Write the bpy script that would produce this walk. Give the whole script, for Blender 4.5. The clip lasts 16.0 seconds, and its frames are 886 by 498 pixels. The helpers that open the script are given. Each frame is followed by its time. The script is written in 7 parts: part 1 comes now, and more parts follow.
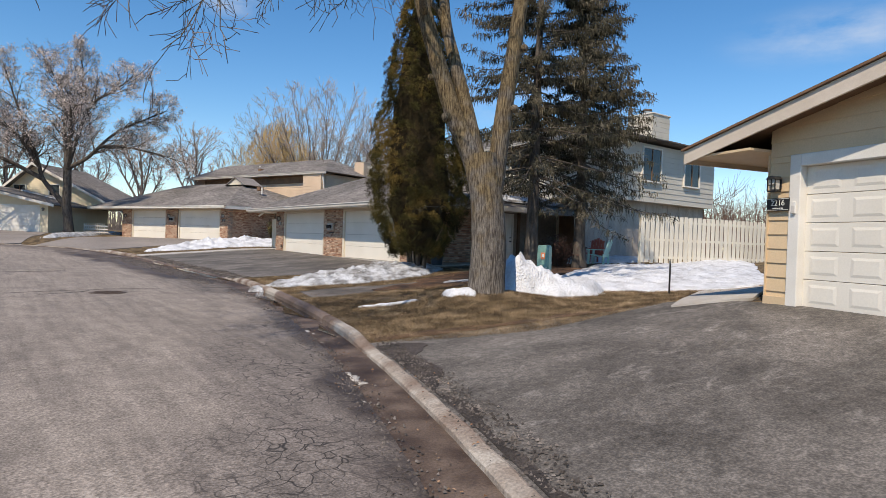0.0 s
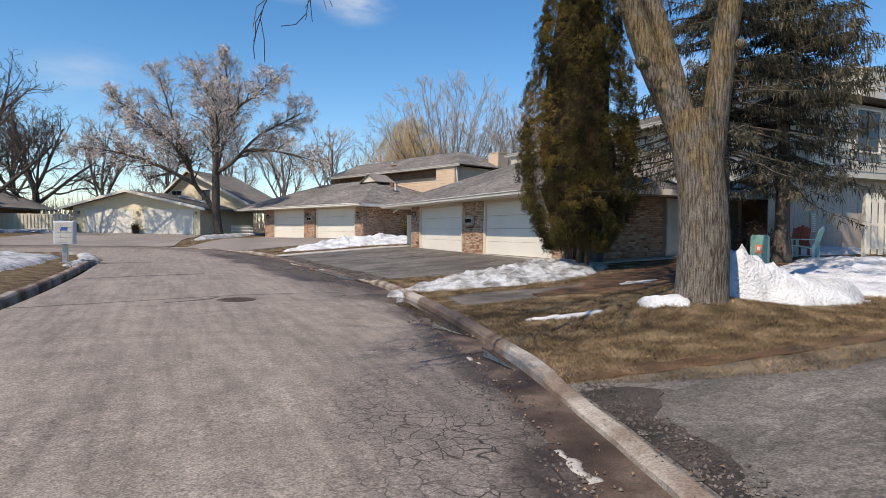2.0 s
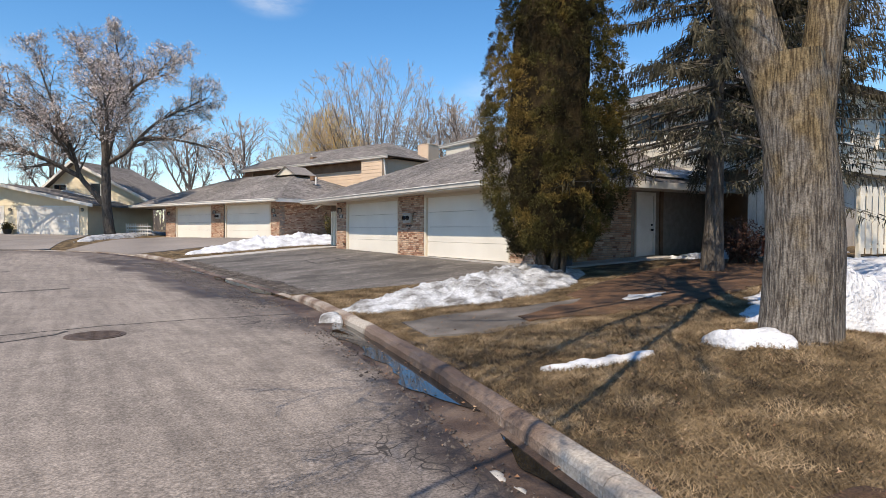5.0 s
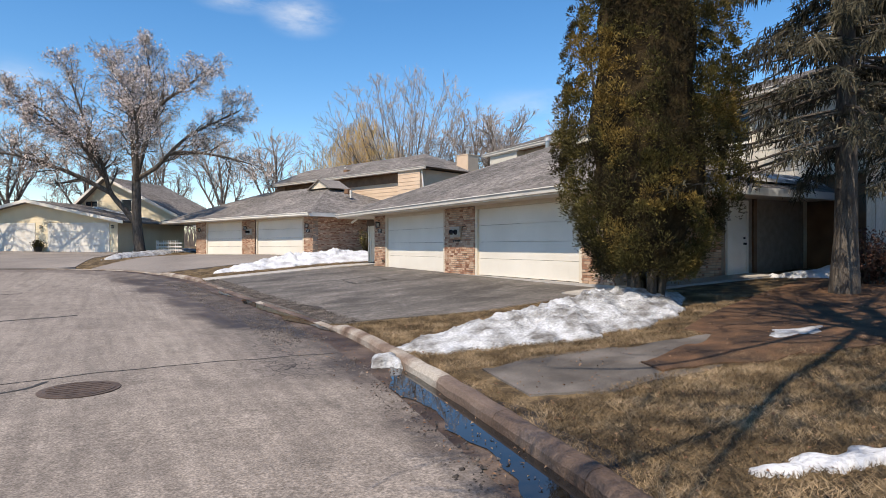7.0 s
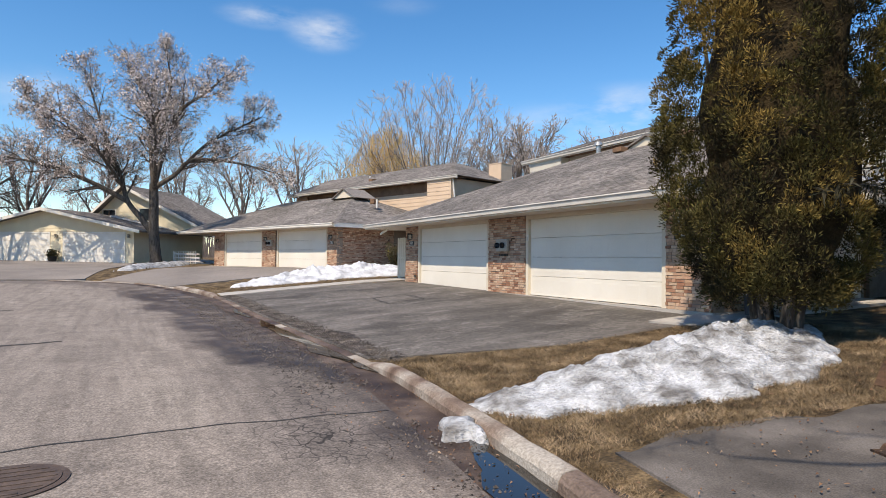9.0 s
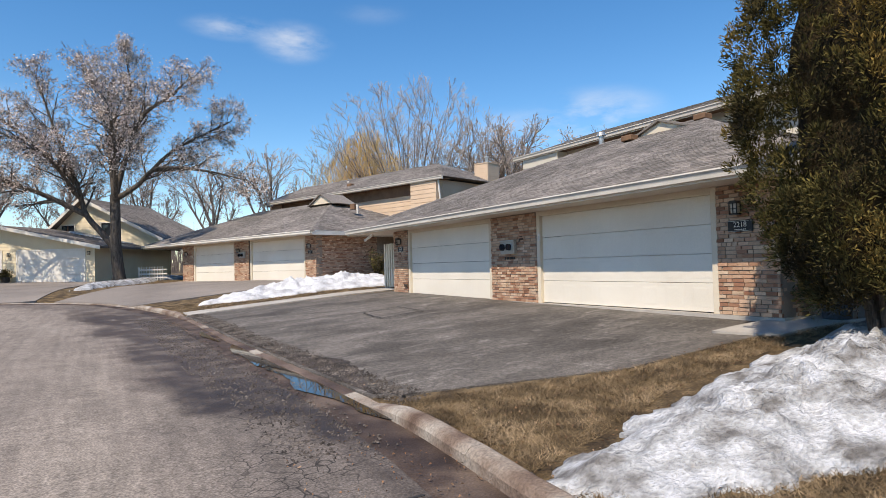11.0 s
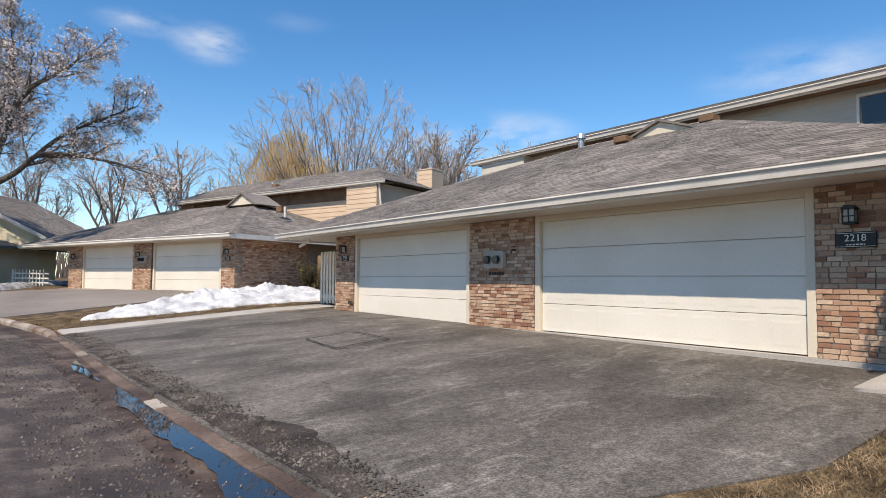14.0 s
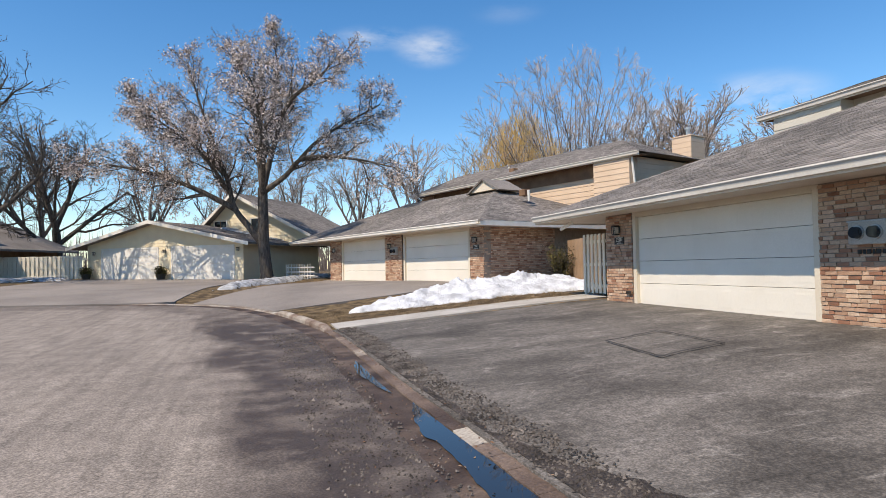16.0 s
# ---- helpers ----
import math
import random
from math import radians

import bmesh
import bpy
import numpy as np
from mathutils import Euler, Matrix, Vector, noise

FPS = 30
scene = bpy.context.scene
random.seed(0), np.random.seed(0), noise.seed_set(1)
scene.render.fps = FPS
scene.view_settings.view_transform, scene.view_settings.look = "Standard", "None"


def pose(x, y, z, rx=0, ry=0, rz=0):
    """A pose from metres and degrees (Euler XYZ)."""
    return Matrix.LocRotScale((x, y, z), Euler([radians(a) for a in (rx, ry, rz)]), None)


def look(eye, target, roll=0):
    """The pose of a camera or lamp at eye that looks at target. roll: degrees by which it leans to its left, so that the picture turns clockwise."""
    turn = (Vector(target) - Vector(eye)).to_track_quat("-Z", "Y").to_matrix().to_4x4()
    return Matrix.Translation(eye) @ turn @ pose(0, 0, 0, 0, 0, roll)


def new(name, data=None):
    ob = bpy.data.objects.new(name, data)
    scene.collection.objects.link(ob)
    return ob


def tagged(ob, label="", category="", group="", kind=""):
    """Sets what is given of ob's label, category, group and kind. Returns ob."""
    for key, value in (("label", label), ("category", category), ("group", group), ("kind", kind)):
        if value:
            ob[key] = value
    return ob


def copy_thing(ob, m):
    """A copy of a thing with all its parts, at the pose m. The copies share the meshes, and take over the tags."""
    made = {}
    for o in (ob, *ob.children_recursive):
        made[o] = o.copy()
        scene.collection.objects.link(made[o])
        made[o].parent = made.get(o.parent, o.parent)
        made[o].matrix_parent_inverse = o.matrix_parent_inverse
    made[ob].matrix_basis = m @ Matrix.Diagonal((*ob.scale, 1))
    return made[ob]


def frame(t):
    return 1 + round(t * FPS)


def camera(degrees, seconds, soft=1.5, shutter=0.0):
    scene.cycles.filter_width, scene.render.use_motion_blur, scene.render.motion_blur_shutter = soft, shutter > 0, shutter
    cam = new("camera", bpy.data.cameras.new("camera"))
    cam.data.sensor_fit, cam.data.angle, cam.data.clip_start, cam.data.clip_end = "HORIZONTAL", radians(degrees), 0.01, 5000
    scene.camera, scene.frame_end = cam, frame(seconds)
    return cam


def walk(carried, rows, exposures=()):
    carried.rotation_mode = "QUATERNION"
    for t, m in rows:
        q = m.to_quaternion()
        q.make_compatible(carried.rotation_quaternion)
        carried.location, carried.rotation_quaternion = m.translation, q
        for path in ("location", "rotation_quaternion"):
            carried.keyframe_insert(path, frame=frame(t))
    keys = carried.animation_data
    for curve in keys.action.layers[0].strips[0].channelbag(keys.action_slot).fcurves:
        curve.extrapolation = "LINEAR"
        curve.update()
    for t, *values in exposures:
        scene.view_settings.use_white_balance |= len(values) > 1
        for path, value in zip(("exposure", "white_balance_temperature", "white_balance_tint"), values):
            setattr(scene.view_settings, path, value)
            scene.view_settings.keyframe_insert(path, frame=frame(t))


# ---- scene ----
cam = camera(72.2, 16.0, soft=0.55)
PATH = [
    (0, (-1.723, -1.107, 1.715), (-0.527, 0.495, 1.689), 2.0),
    (0.5, (-1.571, -0.408, 1.706), (-0.418, 1.227, 1.688), 1.3),
    (1, (-1.288, 0.393, 1.681), (-0.246, 2.101, 1.685), 2.4),
    (1.5, (-1.096, 1.091, 1.658), (-0.096, 2.822, 1.637), -0.6),
    (2, (-0.833, 1.807, 1.665), (0.004, 3.623, 1.613), 0.6),
    (2.5, (-0.809, 2.279, 1.717), (0.093, 4.063, 1.677), 0.2),
    (3, (-0.404, 2.985, 1.712), (0.612, 4.707, 1.665), 1.3),
    (5.5, (0.295, 5.848, 1.762), (1.368, 7.535, 1.705), 0.2),
    (6, (0.506, 6.437, 1.77), (1.566, 8.133, 1.728), -0.4),
    (6.5, (0.619, 7.153, 1.764), (1.627, 8.881, 1.739), 0.9),
    (7, (0.798, 7.8, 1.77), (1.787, 9.538, 1.758), -0.1),
    (7.5, (0.935, 8.464, 1.759), (1.883, 10.225, 1.759), 0.6),
    (8, (1.145, 9.079, 1.769), (2.116, 10.827, 1.764), -1.1),
    (8.5, (1.247, 9.737, 1.817), (2.171, 11.511, 1.839), 0.6),
    (11, (1.9, 12.607, 1.775), (2.903, 14.336, 1.83), -1.4),
    (11.5, (2.043, 13.272, 1.782), (2.952, 15.052, 1.83), 0.4),
    (12, (2.163, 13.76, 1.813), (3.138, 15.505, 1.869), -0.5),
    (12.5, (2.331, 14.317, 1.824), (3.344, 16.041, 1.89), 1.5),
    (13, (2.542, 14.872, 1.85), (3.723, 16.485, 1.91), 0.8),
    (13.5, (2.688, 15.513, 1.816), (3.946, 17.065, 1.91), 2.3),
    (14, (2.693, 16.19, 1.771), (3.923, 17.764, 1.875), 0.5),
    (14.5, (2.739, 16.827, 1.793), (3.694, 18.582, 1.877), 0.5),
    (15, (2.727, 17.556, 1.772), (3.532, 19.386, 1.825), 0.4),
    (15.5, (2.769, 18.393, 1.76), (3.381, 20.297, 1.816), 1.4),
    (16, (2.659, 18.873, 1.798), (3.258, 20.78, 1.86), -1.0),
]
walk(cam, [(t, look(eye, target, roll)) for t, eye, target, roll in PATH],
     exposures=[(0, -.06), (2.5, .0), (5.5, .17), (8.5, .15), (11, .10), (16, .11)])

# ---- world, sun ----
SUN_EL, SUN_AZ = 52.0, -28.5      # elevation; angle from -x towards +y
_c = math.cos(radians(SUN_EL))
SUN = Vector((-math.cos(radians(SUN_AZ)) * _c, math.sin(radians(SUN_AZ)) * _c, math.sin(radians(SUN_EL))))
world = bpy.data.worlds.new("sky")
scene.world = world
world.use_nodes = True
_wn = world.node_tree
_wn.nodes.clear()
_sky = _wn.nodes.new("ShaderNodeTexSky")
_sky.sky_type, _sky.sun_disc = "NISHITA", False
_sky.sun_elevation, _sky.sun_rotation = radians(SUN_EL), math.atan2(SUN.x, SUN.y)
_sky.air_density, _sky.dust_density, _sky.ozone_density = 1.0, 0.0, 3.0
_bg = _wn.nodes.new("ShaderNodeBackground")
_bg.inputs["Strength"].default_value = 0.144
_wo = _wn.nodes.new("ShaderNodeOutputWorld")
# thin fair-weather clouds low in the sky
_tc = _wn.nodes.new("ShaderNodeTexCoord")
_mp = _wn.nodes.new("ShaderNodeMapping")
_mp.inputs["Scale"].default_value = (3.0, 3.0, 8.5)
_cn = _wn.nodes.new("ShaderNodeTexNoise")
_cn.inputs["Scale"].default_value, _cn.inputs["Detail"].default_value, _cn.inputs["Roughness"].default_value = 2.4, 8.0, .58
_sum = None
# heading of each cloud, half width, half height, density
for _az, _el, _w, _h, _k in ((73.4, 20.1, 3.0, 1.5, .85), (78.8, 20.9, 3.4, .9, .65), (96, 12.2, 4.2, 2.0, .35), (45.5, 13.2, 5.5, 2.2, .75), (53, 12.4, 4.0, 1.8, .4), (66, 22.8, 3.0, .9, .12), (120, 15, 9, 2.5, .5), (20, 17, 8, 2.2, .45), (190, 24, 14, 4, .5), (300, 20, 12, 4, .5)):
    _dir = Vector((math.cos(radians(_az)) * math.cos(radians(_el)), math.sin(radians(_az)) * math.cos(radians(_el)), math.sin(radians(_el))))
    _off = _wn.nodes.new("ShaderNodeVectorMath")
    _off.operation, _off.inputs[1].default_value = "SUBTRACT", _dir
    _wn.links.new(_tc.outputs["Generated"], _off.inputs[0])
    _rot = _wn.nodes.new("ShaderNodeMapping")
    _rot.inputs["Rotation"].default_value = (0, 0, radians(-_az))
    _wn.links.new(_off.outputs[0], _rot.inputs[0])
    _sq = _wn.nodes.new("ShaderNodeVectorMath")
    _sq.operation, _sq.inputs[1].default_value = "DIVIDE", (1.0, radians(_w), radians(_h))
    _wn.links.new(_rot.outputs[0], _sq.inputs[0])
    _len = _wn.nodes.new("ShaderNodeVectorMath")
    _len.operation = "LENGTH"
    _wn.links.new(_sq.outputs[0], _len.inputs[0])
    _fall = _wn.nodes.new("ShaderNodeMapRange")
    _fall.interpolation_type = "SMOOTHSTEP"
    _fall.inputs["From Min"].default_value, _fall.inputs["From Max"].default_value = 1.35, .0
    _fall.inputs["To Min"].default_value, _fall.inputs["To Max"].default_value = 0, _k
    _wn.links.new(_len.outputs["Value"], _fall.inputs["Value"])
    if _sum is None:
        _sum = _fall.outputs[0]
    else:
        _ad = _wn.nodes.new("ShaderNodeMath")
        _ad.operation = "ADD"
        _wn.links.new(_sum, _ad.inputs[0])
        _wn.links.new(_fall.outputs[0], _ad.inputs[1])
        _sum = _ad.outputs[0]
_cr = _wn.nodes.new("ShaderNodeMapRange")
_cr.inputs["From Min"].default_value, _cr.inputs["From Max"].default_value = .40, .66
_cm = _wn.nodes.new("ShaderNodeMath")
_cm.operation = "MULTIPLY"
_mix = _wn.nodes.new("ShaderNodeMix")
_mix.data_type = "RGBA"
_mix.inputs["B"].default_value = (5.6, 6.0, 6.5, 1)
_wn.links.new(_tc.outputs["Generated"], _mp.inputs[0])
_wn.links.new(_mp.outputs[0], _cn.inputs["Vector"])
_wn.links.new(_cn.outputs["Fac"], _cr.inputs["Value"])
_wn.links.new(_cr.outputs[0], _cm.inputs[0])
_wn.links.new(_sum, _cm.inputs[1])
_wn.links.new(_cm.outputs[0], _mix.inputs["Factor"])
_hs = _wn.nodes.new("ShaderNodeHueSaturation")
_hs.inputs["Saturation"].default_value = 1.29
_hs.inputs["Value"].default_value = 1.15
_wn.links.new(_sky.outputs[0], _hs.inputs["Color"])
_wn.links.new(_hs.outputs[0], _mix.inputs["A"])
_wn.links.new(_mix.outputs["Result"], _bg.inputs[0])
_wn.links.new(_bg.outputs[0], _wo.inputs[0])
_sl = bpy.data.lights.new("sun", "SUN")
_sl.energy, _sl.angle, _sl.color = 5.0, radians(0.53), (1.0, 0.905, 0.775)
sun = new("sun", _sl)
sun.matrix_world = look(SUN * 50, (0, 0, 0))
scene.view_settings.use_white_balance = True
scene.view_settings.white_balance_temperature = 6880
scene.view_settings.white_balance_tint = 12.0

# ---- materials ----
MATS = {}


def material(name, colors, rough=0.8, scale=6.0, fine=60.0, bump=0.2, dist=0.01, metal=0.0, spread=(0.35, 0.65), obj_vary=0.0, island=0.0,
             coords="Object", ramp_random=False, speck=0.25, stretch=None, detail=6.0, subsurface=0.0, spec=0.35):
    """A procedural surface: large blotches between colours, fine grain, relief."""
    if name in MATS:
        return MATS[name]
    m = bpy.data.materials.new(name)
    m.use_nodes = True
    nt = m.node_tree
    b = nt.nodes["Principled BSDF"]
    tc = nt.nodes.new("ShaderNodeTexCoord")
    src = tc.outputs[coords]
    if stretch:
        mp = nt.nodes.new("ShaderNodeMapping")
        mp.inputs["Scale"].default_value = stretch
        nt.links.new(src, mp.inputs[0])
        src = mp.outputs[0]
    n1 = nt.nodes.new("ShaderNodeTexNoise")
    n1.inputs["Scale"].default_value, n1.inputs["Detail"].default_value = scale, detail
    nt.links.new(src, n1.inputs["Vector"])
    ramp = nt.nodes.new("ShaderNodeValToRGB")
    el = ramp.color_ramp.elements
    lo, hi = spread
    while len(el) < len(colors):
        el.new(0.5)
    for i, c in enumerate(colors):
        el[i].position = lo + (hi - lo) * i / max(1, len(colors) - 1)
        el[i].color = (*c, 1)
    if ramp_random:
        rn = nt.nodes.new("ShaderNodeObjectInfo").outputs["Random"] if obj_vary else nt.nodes.new("ShaderNodeNewGeometry").outputs["Random Per Island"]
        ad = nt.nodes.new("ShaderNodeMath")
        ad.operation, ad.inputs[1].default_value = "MULTIPLY_ADD", .3
        nt.links.new(n1.outputs["Fac"], ad.inputs[0])
        sc = nt.nodes.new("ShaderNodeMath")
        sc.operation, sc.inputs[1].default_value = "MULTIPLY", .85
        nt.links.new(rn, sc.inputs[0])
        nt.links.new(sc.outputs[0], ad.inputs[2])
        nt.links.new(ad.outputs[0], ramp.inputs[0])
    else:
        nt.links.new(n1.outputs["Fac"], ramp.inputs[0])
    n2 = nt.nodes.new("ShaderNodeTexNoise")
    n2.inputs["Scale"].default_value, n2.inputs["Detail"].default_value = fine, 4.0
    nt.links.new(src, n2.inputs["Vector"])
    mr = nt.nodes.new("ShaderNodeMapRange")
    mr.inputs["From Min"].default_value, mr.inputs["From Max"].default_value = 0.25, 0.75
    mr.inputs["To Min"].default_value, mr.inputs["To Max"].default_value = 1 - speck, 1 + speck
    nt.links.new(n2.outputs["Fac"], mr.inputs["Value"])
    mul = nt.nodes.new("ShaderNodeVectorMath")
    mul.operation = "SCALE"
    nt.links.new(ramp.outputs["Color"], mul.inputs[0])
    nt.links.new(mr.outputs[0], mul.inputs["Scale"])
    out = mul.outputs[0]
    if obj_vary or island:
        if obj_vary:
            info = nt.nodes.new("ShaderNodeObjectInfo").outputs["Random"]
        else:
            info = nt.nodes.new("ShaderNodeNewGeometry").outputs["Random Per Island"]
        v = nt.nodes.new("ShaderNodeMapRange")
        amt = obj_vary or island
        v.inputs["To Min"].default_value, v.inputs["To Max"].default_value = 1 - amt, 1 + amt
        nt.links.new(info, v.inputs["Value"])
        mul2 = nt.nodes.new("ShaderNodeVectorMath")
        mul2.operation = "SCALE"
        nt.links.new(out, mul2.inputs[0])
        nt.links.new(v.outputs[0], mul2.inputs["Scale"])
        out = mul2.outputs[0]
    nt.links.new(out, b.inputs["Base Color"])
    b.inputs["Roughness"].default_value, b.inputs["Metallic"].default_value = rough, metal
    b.inputs["Specular IOR Level"].default_value = spec
    if subsurface:
        b.inputs["Subsurface Weight"].default_value = subsurface
        b.inputs["Subsurface Radius"].default_value = (0.05, 0.06, 0.08)
    if bump:
        bp = nt.nodes.new("ShaderNodeBump")
        bp.inputs["Strength"].default_value, bp.inputs["Distance"].default_value = bump, dist
        nt.links.new(n2.outputs["Fac"], bp.inputs["Height"])
        nt.links.new(bp.outputs[0], b.inputs["Normal"])
    MATS[name] = m
    return m


M_ROAD = material("worn grey asphalt", [(.19, .165, .145), (.235, .205, .18), (.27, .235, .205)], .9, .35, 90, .5, .006, speck=.35)
M_KERB = material("weathered concrete", [(.11, .07, .05), (.20, .145, .11), (.29, .24, .195), (.40, .355, .30)], .9, 1.3, 40, .9, .015, coords="Object", speck=.35, spread=(.34, .62), detail=9.0)
M_KERB_DARK = material("concrete toned dark for branch shade and mud", [(.06, .04, .03), (.12, .082, .06), (.20, .145, .11)], .6, .8, 40, .9, .015, coords="Object", speck=.35, spread=(.34, .62), detail=9.0)
M_PAN = material("muddy gutter concrete", [(.035, .022, .016), (.075, .05, .036), (.15, .108, .08)], .65, 1.6, 50, .6, .01, speck=.35, detail=8.0)
M_WALK = material("pale concrete slab", [(.36, .33, .29), (.46, .43, .39)], .9, 1.2, 80, .3, .004)
M_LAWN = material("dormant lawn", [(.055, .036, .018), (.125, .085, .042), (.225, .155, .08)], .95, 3.2, 38, 1.0, .04, speck=.65, detail=9.0)
M_SOIL = material("dark soil and bark litter", [(.05, .03, .02), (.10, .055, .03), (.16, .085, .045)], .95, 2.0, 60, .8, .03, speck=.5)
M_SNOW = material("old granular snow", [(.15, .14, .13), (.29, .285, .28), (.43, .435, .44), (.56, .565, .58)], .65, 2.6, 18, .9, .05, speck=.3, spread=(.32, .62), detail=9.0, stretch=(1.0, 1.6, 2.5))
M_SNOWC = material("clean settled snow", [(.40, .40, .41), (.58, .585, .60), (.70, .71, .73)], .6, 2.2, 20, .9, .05, speck=.12, spread=(.3, .6), detail=7.0)
BRICKS = [(.21, .11, .07), (.34, .165, .10), (.42, .25, .16), (.48, .325, .22), (.52, .38, .265), (.42, .235, .15), (.58, .44, .315)]
M_BRICK = material("tumbled brick", BRICKS, .9, 5, 70, .5, .006, obj_vary=.12, ramp_random=True, spread=(.08, 1.0))
M_BRICKS = material("tumbled brick in bulk", BRICKS, .9, 3, 70, .5, .006, island=.12, ramp_random=True, spread=(.08, 1.0))
M_MORTAR = material("sandy mortar", [(.23, .185, .145), (.30, .245, .195)], .95, 5, 90, .4, .004)
M_SHINGLE = material("grey brown asphalt shingle", [(.14, .125, .112), (.185, .165, .148), (.23, .205, .185)], .95, 1.2, 160, .6, .004, obj_vary=.2, speck=.45)
M_SHINGLES = material("grey brown shingles in bulk", [(.14, .125, .112), (.185, .165, .148), (.23, .205, .185)], .95, .5, 160, .6, .004, island=.34, speck=.5)
M_CREAM = material("cream paint", [(.63, .55, .43), (.69, .61, .48)], .6, 1.0, 40, .15, .002, speck=.06)
M_DOOR = material("cream garage door paint", [(.72, .67, .575), (.78, .73, .635)], .5, .8, 40, .1, .001, speck=.04)
M_FASCIA = material("beige fascia paint", [(.58, .49, .39), (.64, .55, .45)], .6, 1.5, 50, .15, .002, speck=.06)
M_TAN = material("tan siding paint", [(.62, .46, .28), (.68, .51, .32)], .65, 1.0, 50, .2, .002, speck=.07)
M_PINK = material("faded peach siding paint", [(.58, .43, .30), (.64, .48, .34)], .65, 1.0, 50, .2, .002, speck=.07)
M_BROWN = material("brown stained board", [(.15, .085, .05), (.22, .13, .075)], .8, 2.0, 50, .3, .003, speck=.2)
M_YELLOW = material("pale yellow siding paint", [(.72, .61, .42), (.78, .67, .47)], .65, 1.0, 50, .2, .002, speck=.06)
M_GREIGE = material("warm grey siding paint", [(.52, .48, .40), (.58, .54, .46)], .65, 1.0, 50, .2, .002, speck=.06)
M_WHITE = material("off white trim paint", [(.70, .66, .58), (.78, .74, .67)], .5, 2.0, 50, .1, .001, speck=.05)
M_METAL = material("white aluminium gutter", [(.52, .485, .43), (.60, .56, .50)], .45, 2.0, 40, .05, .001, speck=.05)
M_BARKD = material("dark bark", [(.05, .042, .036), (.09, .075, .062), (.13, .11, .09)], .95, 10, 60, .8, .02, stretch=(1, 1, .25), speck=.4)
M_TWIG = material("grey brown twigs", [(.13, .105, .09), (.20, .165, .14)], .9, 2, 30, 0, island=.25)
M_TWIGP = material("pale twigs", [(.38, .32, .28), (.48, .41, .36)], .9, .6, 30, 0, island=.2)
M_WILLOW = material("golden willow twigs", [(.62, .42, .16), (.74, .52, .22)], .9, .4, 30, 0, island=.2)
M_DRYLEAF = material("dry clinging leaves", [(.52, .43, .37), (.72, .62, .56)], .9, 2, 30, 0, island=.25)
M_CEDAR = material("bronzed cedar foliage", [(.026, .021, .012), (.055, .046, .017), (.10, .084, .026), (.20, .135, .038)], .9, .9, 5, 0, island=.5, speck=.35, spread=(.36, .62), spec=.12)
M_SPRUCE = material("grey green spruce needles", [(.034, .032, .021), (.072, .065, .043), (.145, .125, .09)], .9, 1.0, 8, 0, island=.45, speck=.35, spec=.12)
M_BLACK = material("black painted metal", [(.015, .014, .013), (.03, .028, .025)], .45, 5, 50, .1, .001)
M_IRON = material("rusty cast iron", [(.07, .05, .04), (.12, .085, .065)], .7, 6, 60, .4, .004)
M_GREEN = material("faded green utility cabinet", [(.16, .30, .24), (.22, .36, .30)], .5, 3, 40, .1, .001)
M_GALV = material("galvanised steel", [(.42, .42, .40), (.52, .52, .50)], .4, 6, 50, .1, .001, metal=.7)
M_RED = material("dull red paint", [(.30, .07, .05), (.38, .10, .07)], .6, 3, 40, .1, .001)
M_TEAL = material("pale mint paint", [(.45, .68, .58), (.55, .76, .66)], .5, 3, 40, .1, .001)
M_GREY = material("grey stained fence board", [(.40, .35, .29), (.52, .46, .39)], .85, 3, 50, .3, .003, stretch=(1, 1, .2), speck=.2)
M_LETTER = material("pale lettering", [(.75, .72, .62), (.8, .77, .68)], .6, 3, 40, 0)
M_ORANGE = material("orange warning label", [(.7, .2, .08), (.75, .24, .1)], .6, 3, 40, 0)
M_BLUE = material("blue emblem paint", [(.05, .1, .32), (.07, .13, .38)], .5, 3, 40, 0)


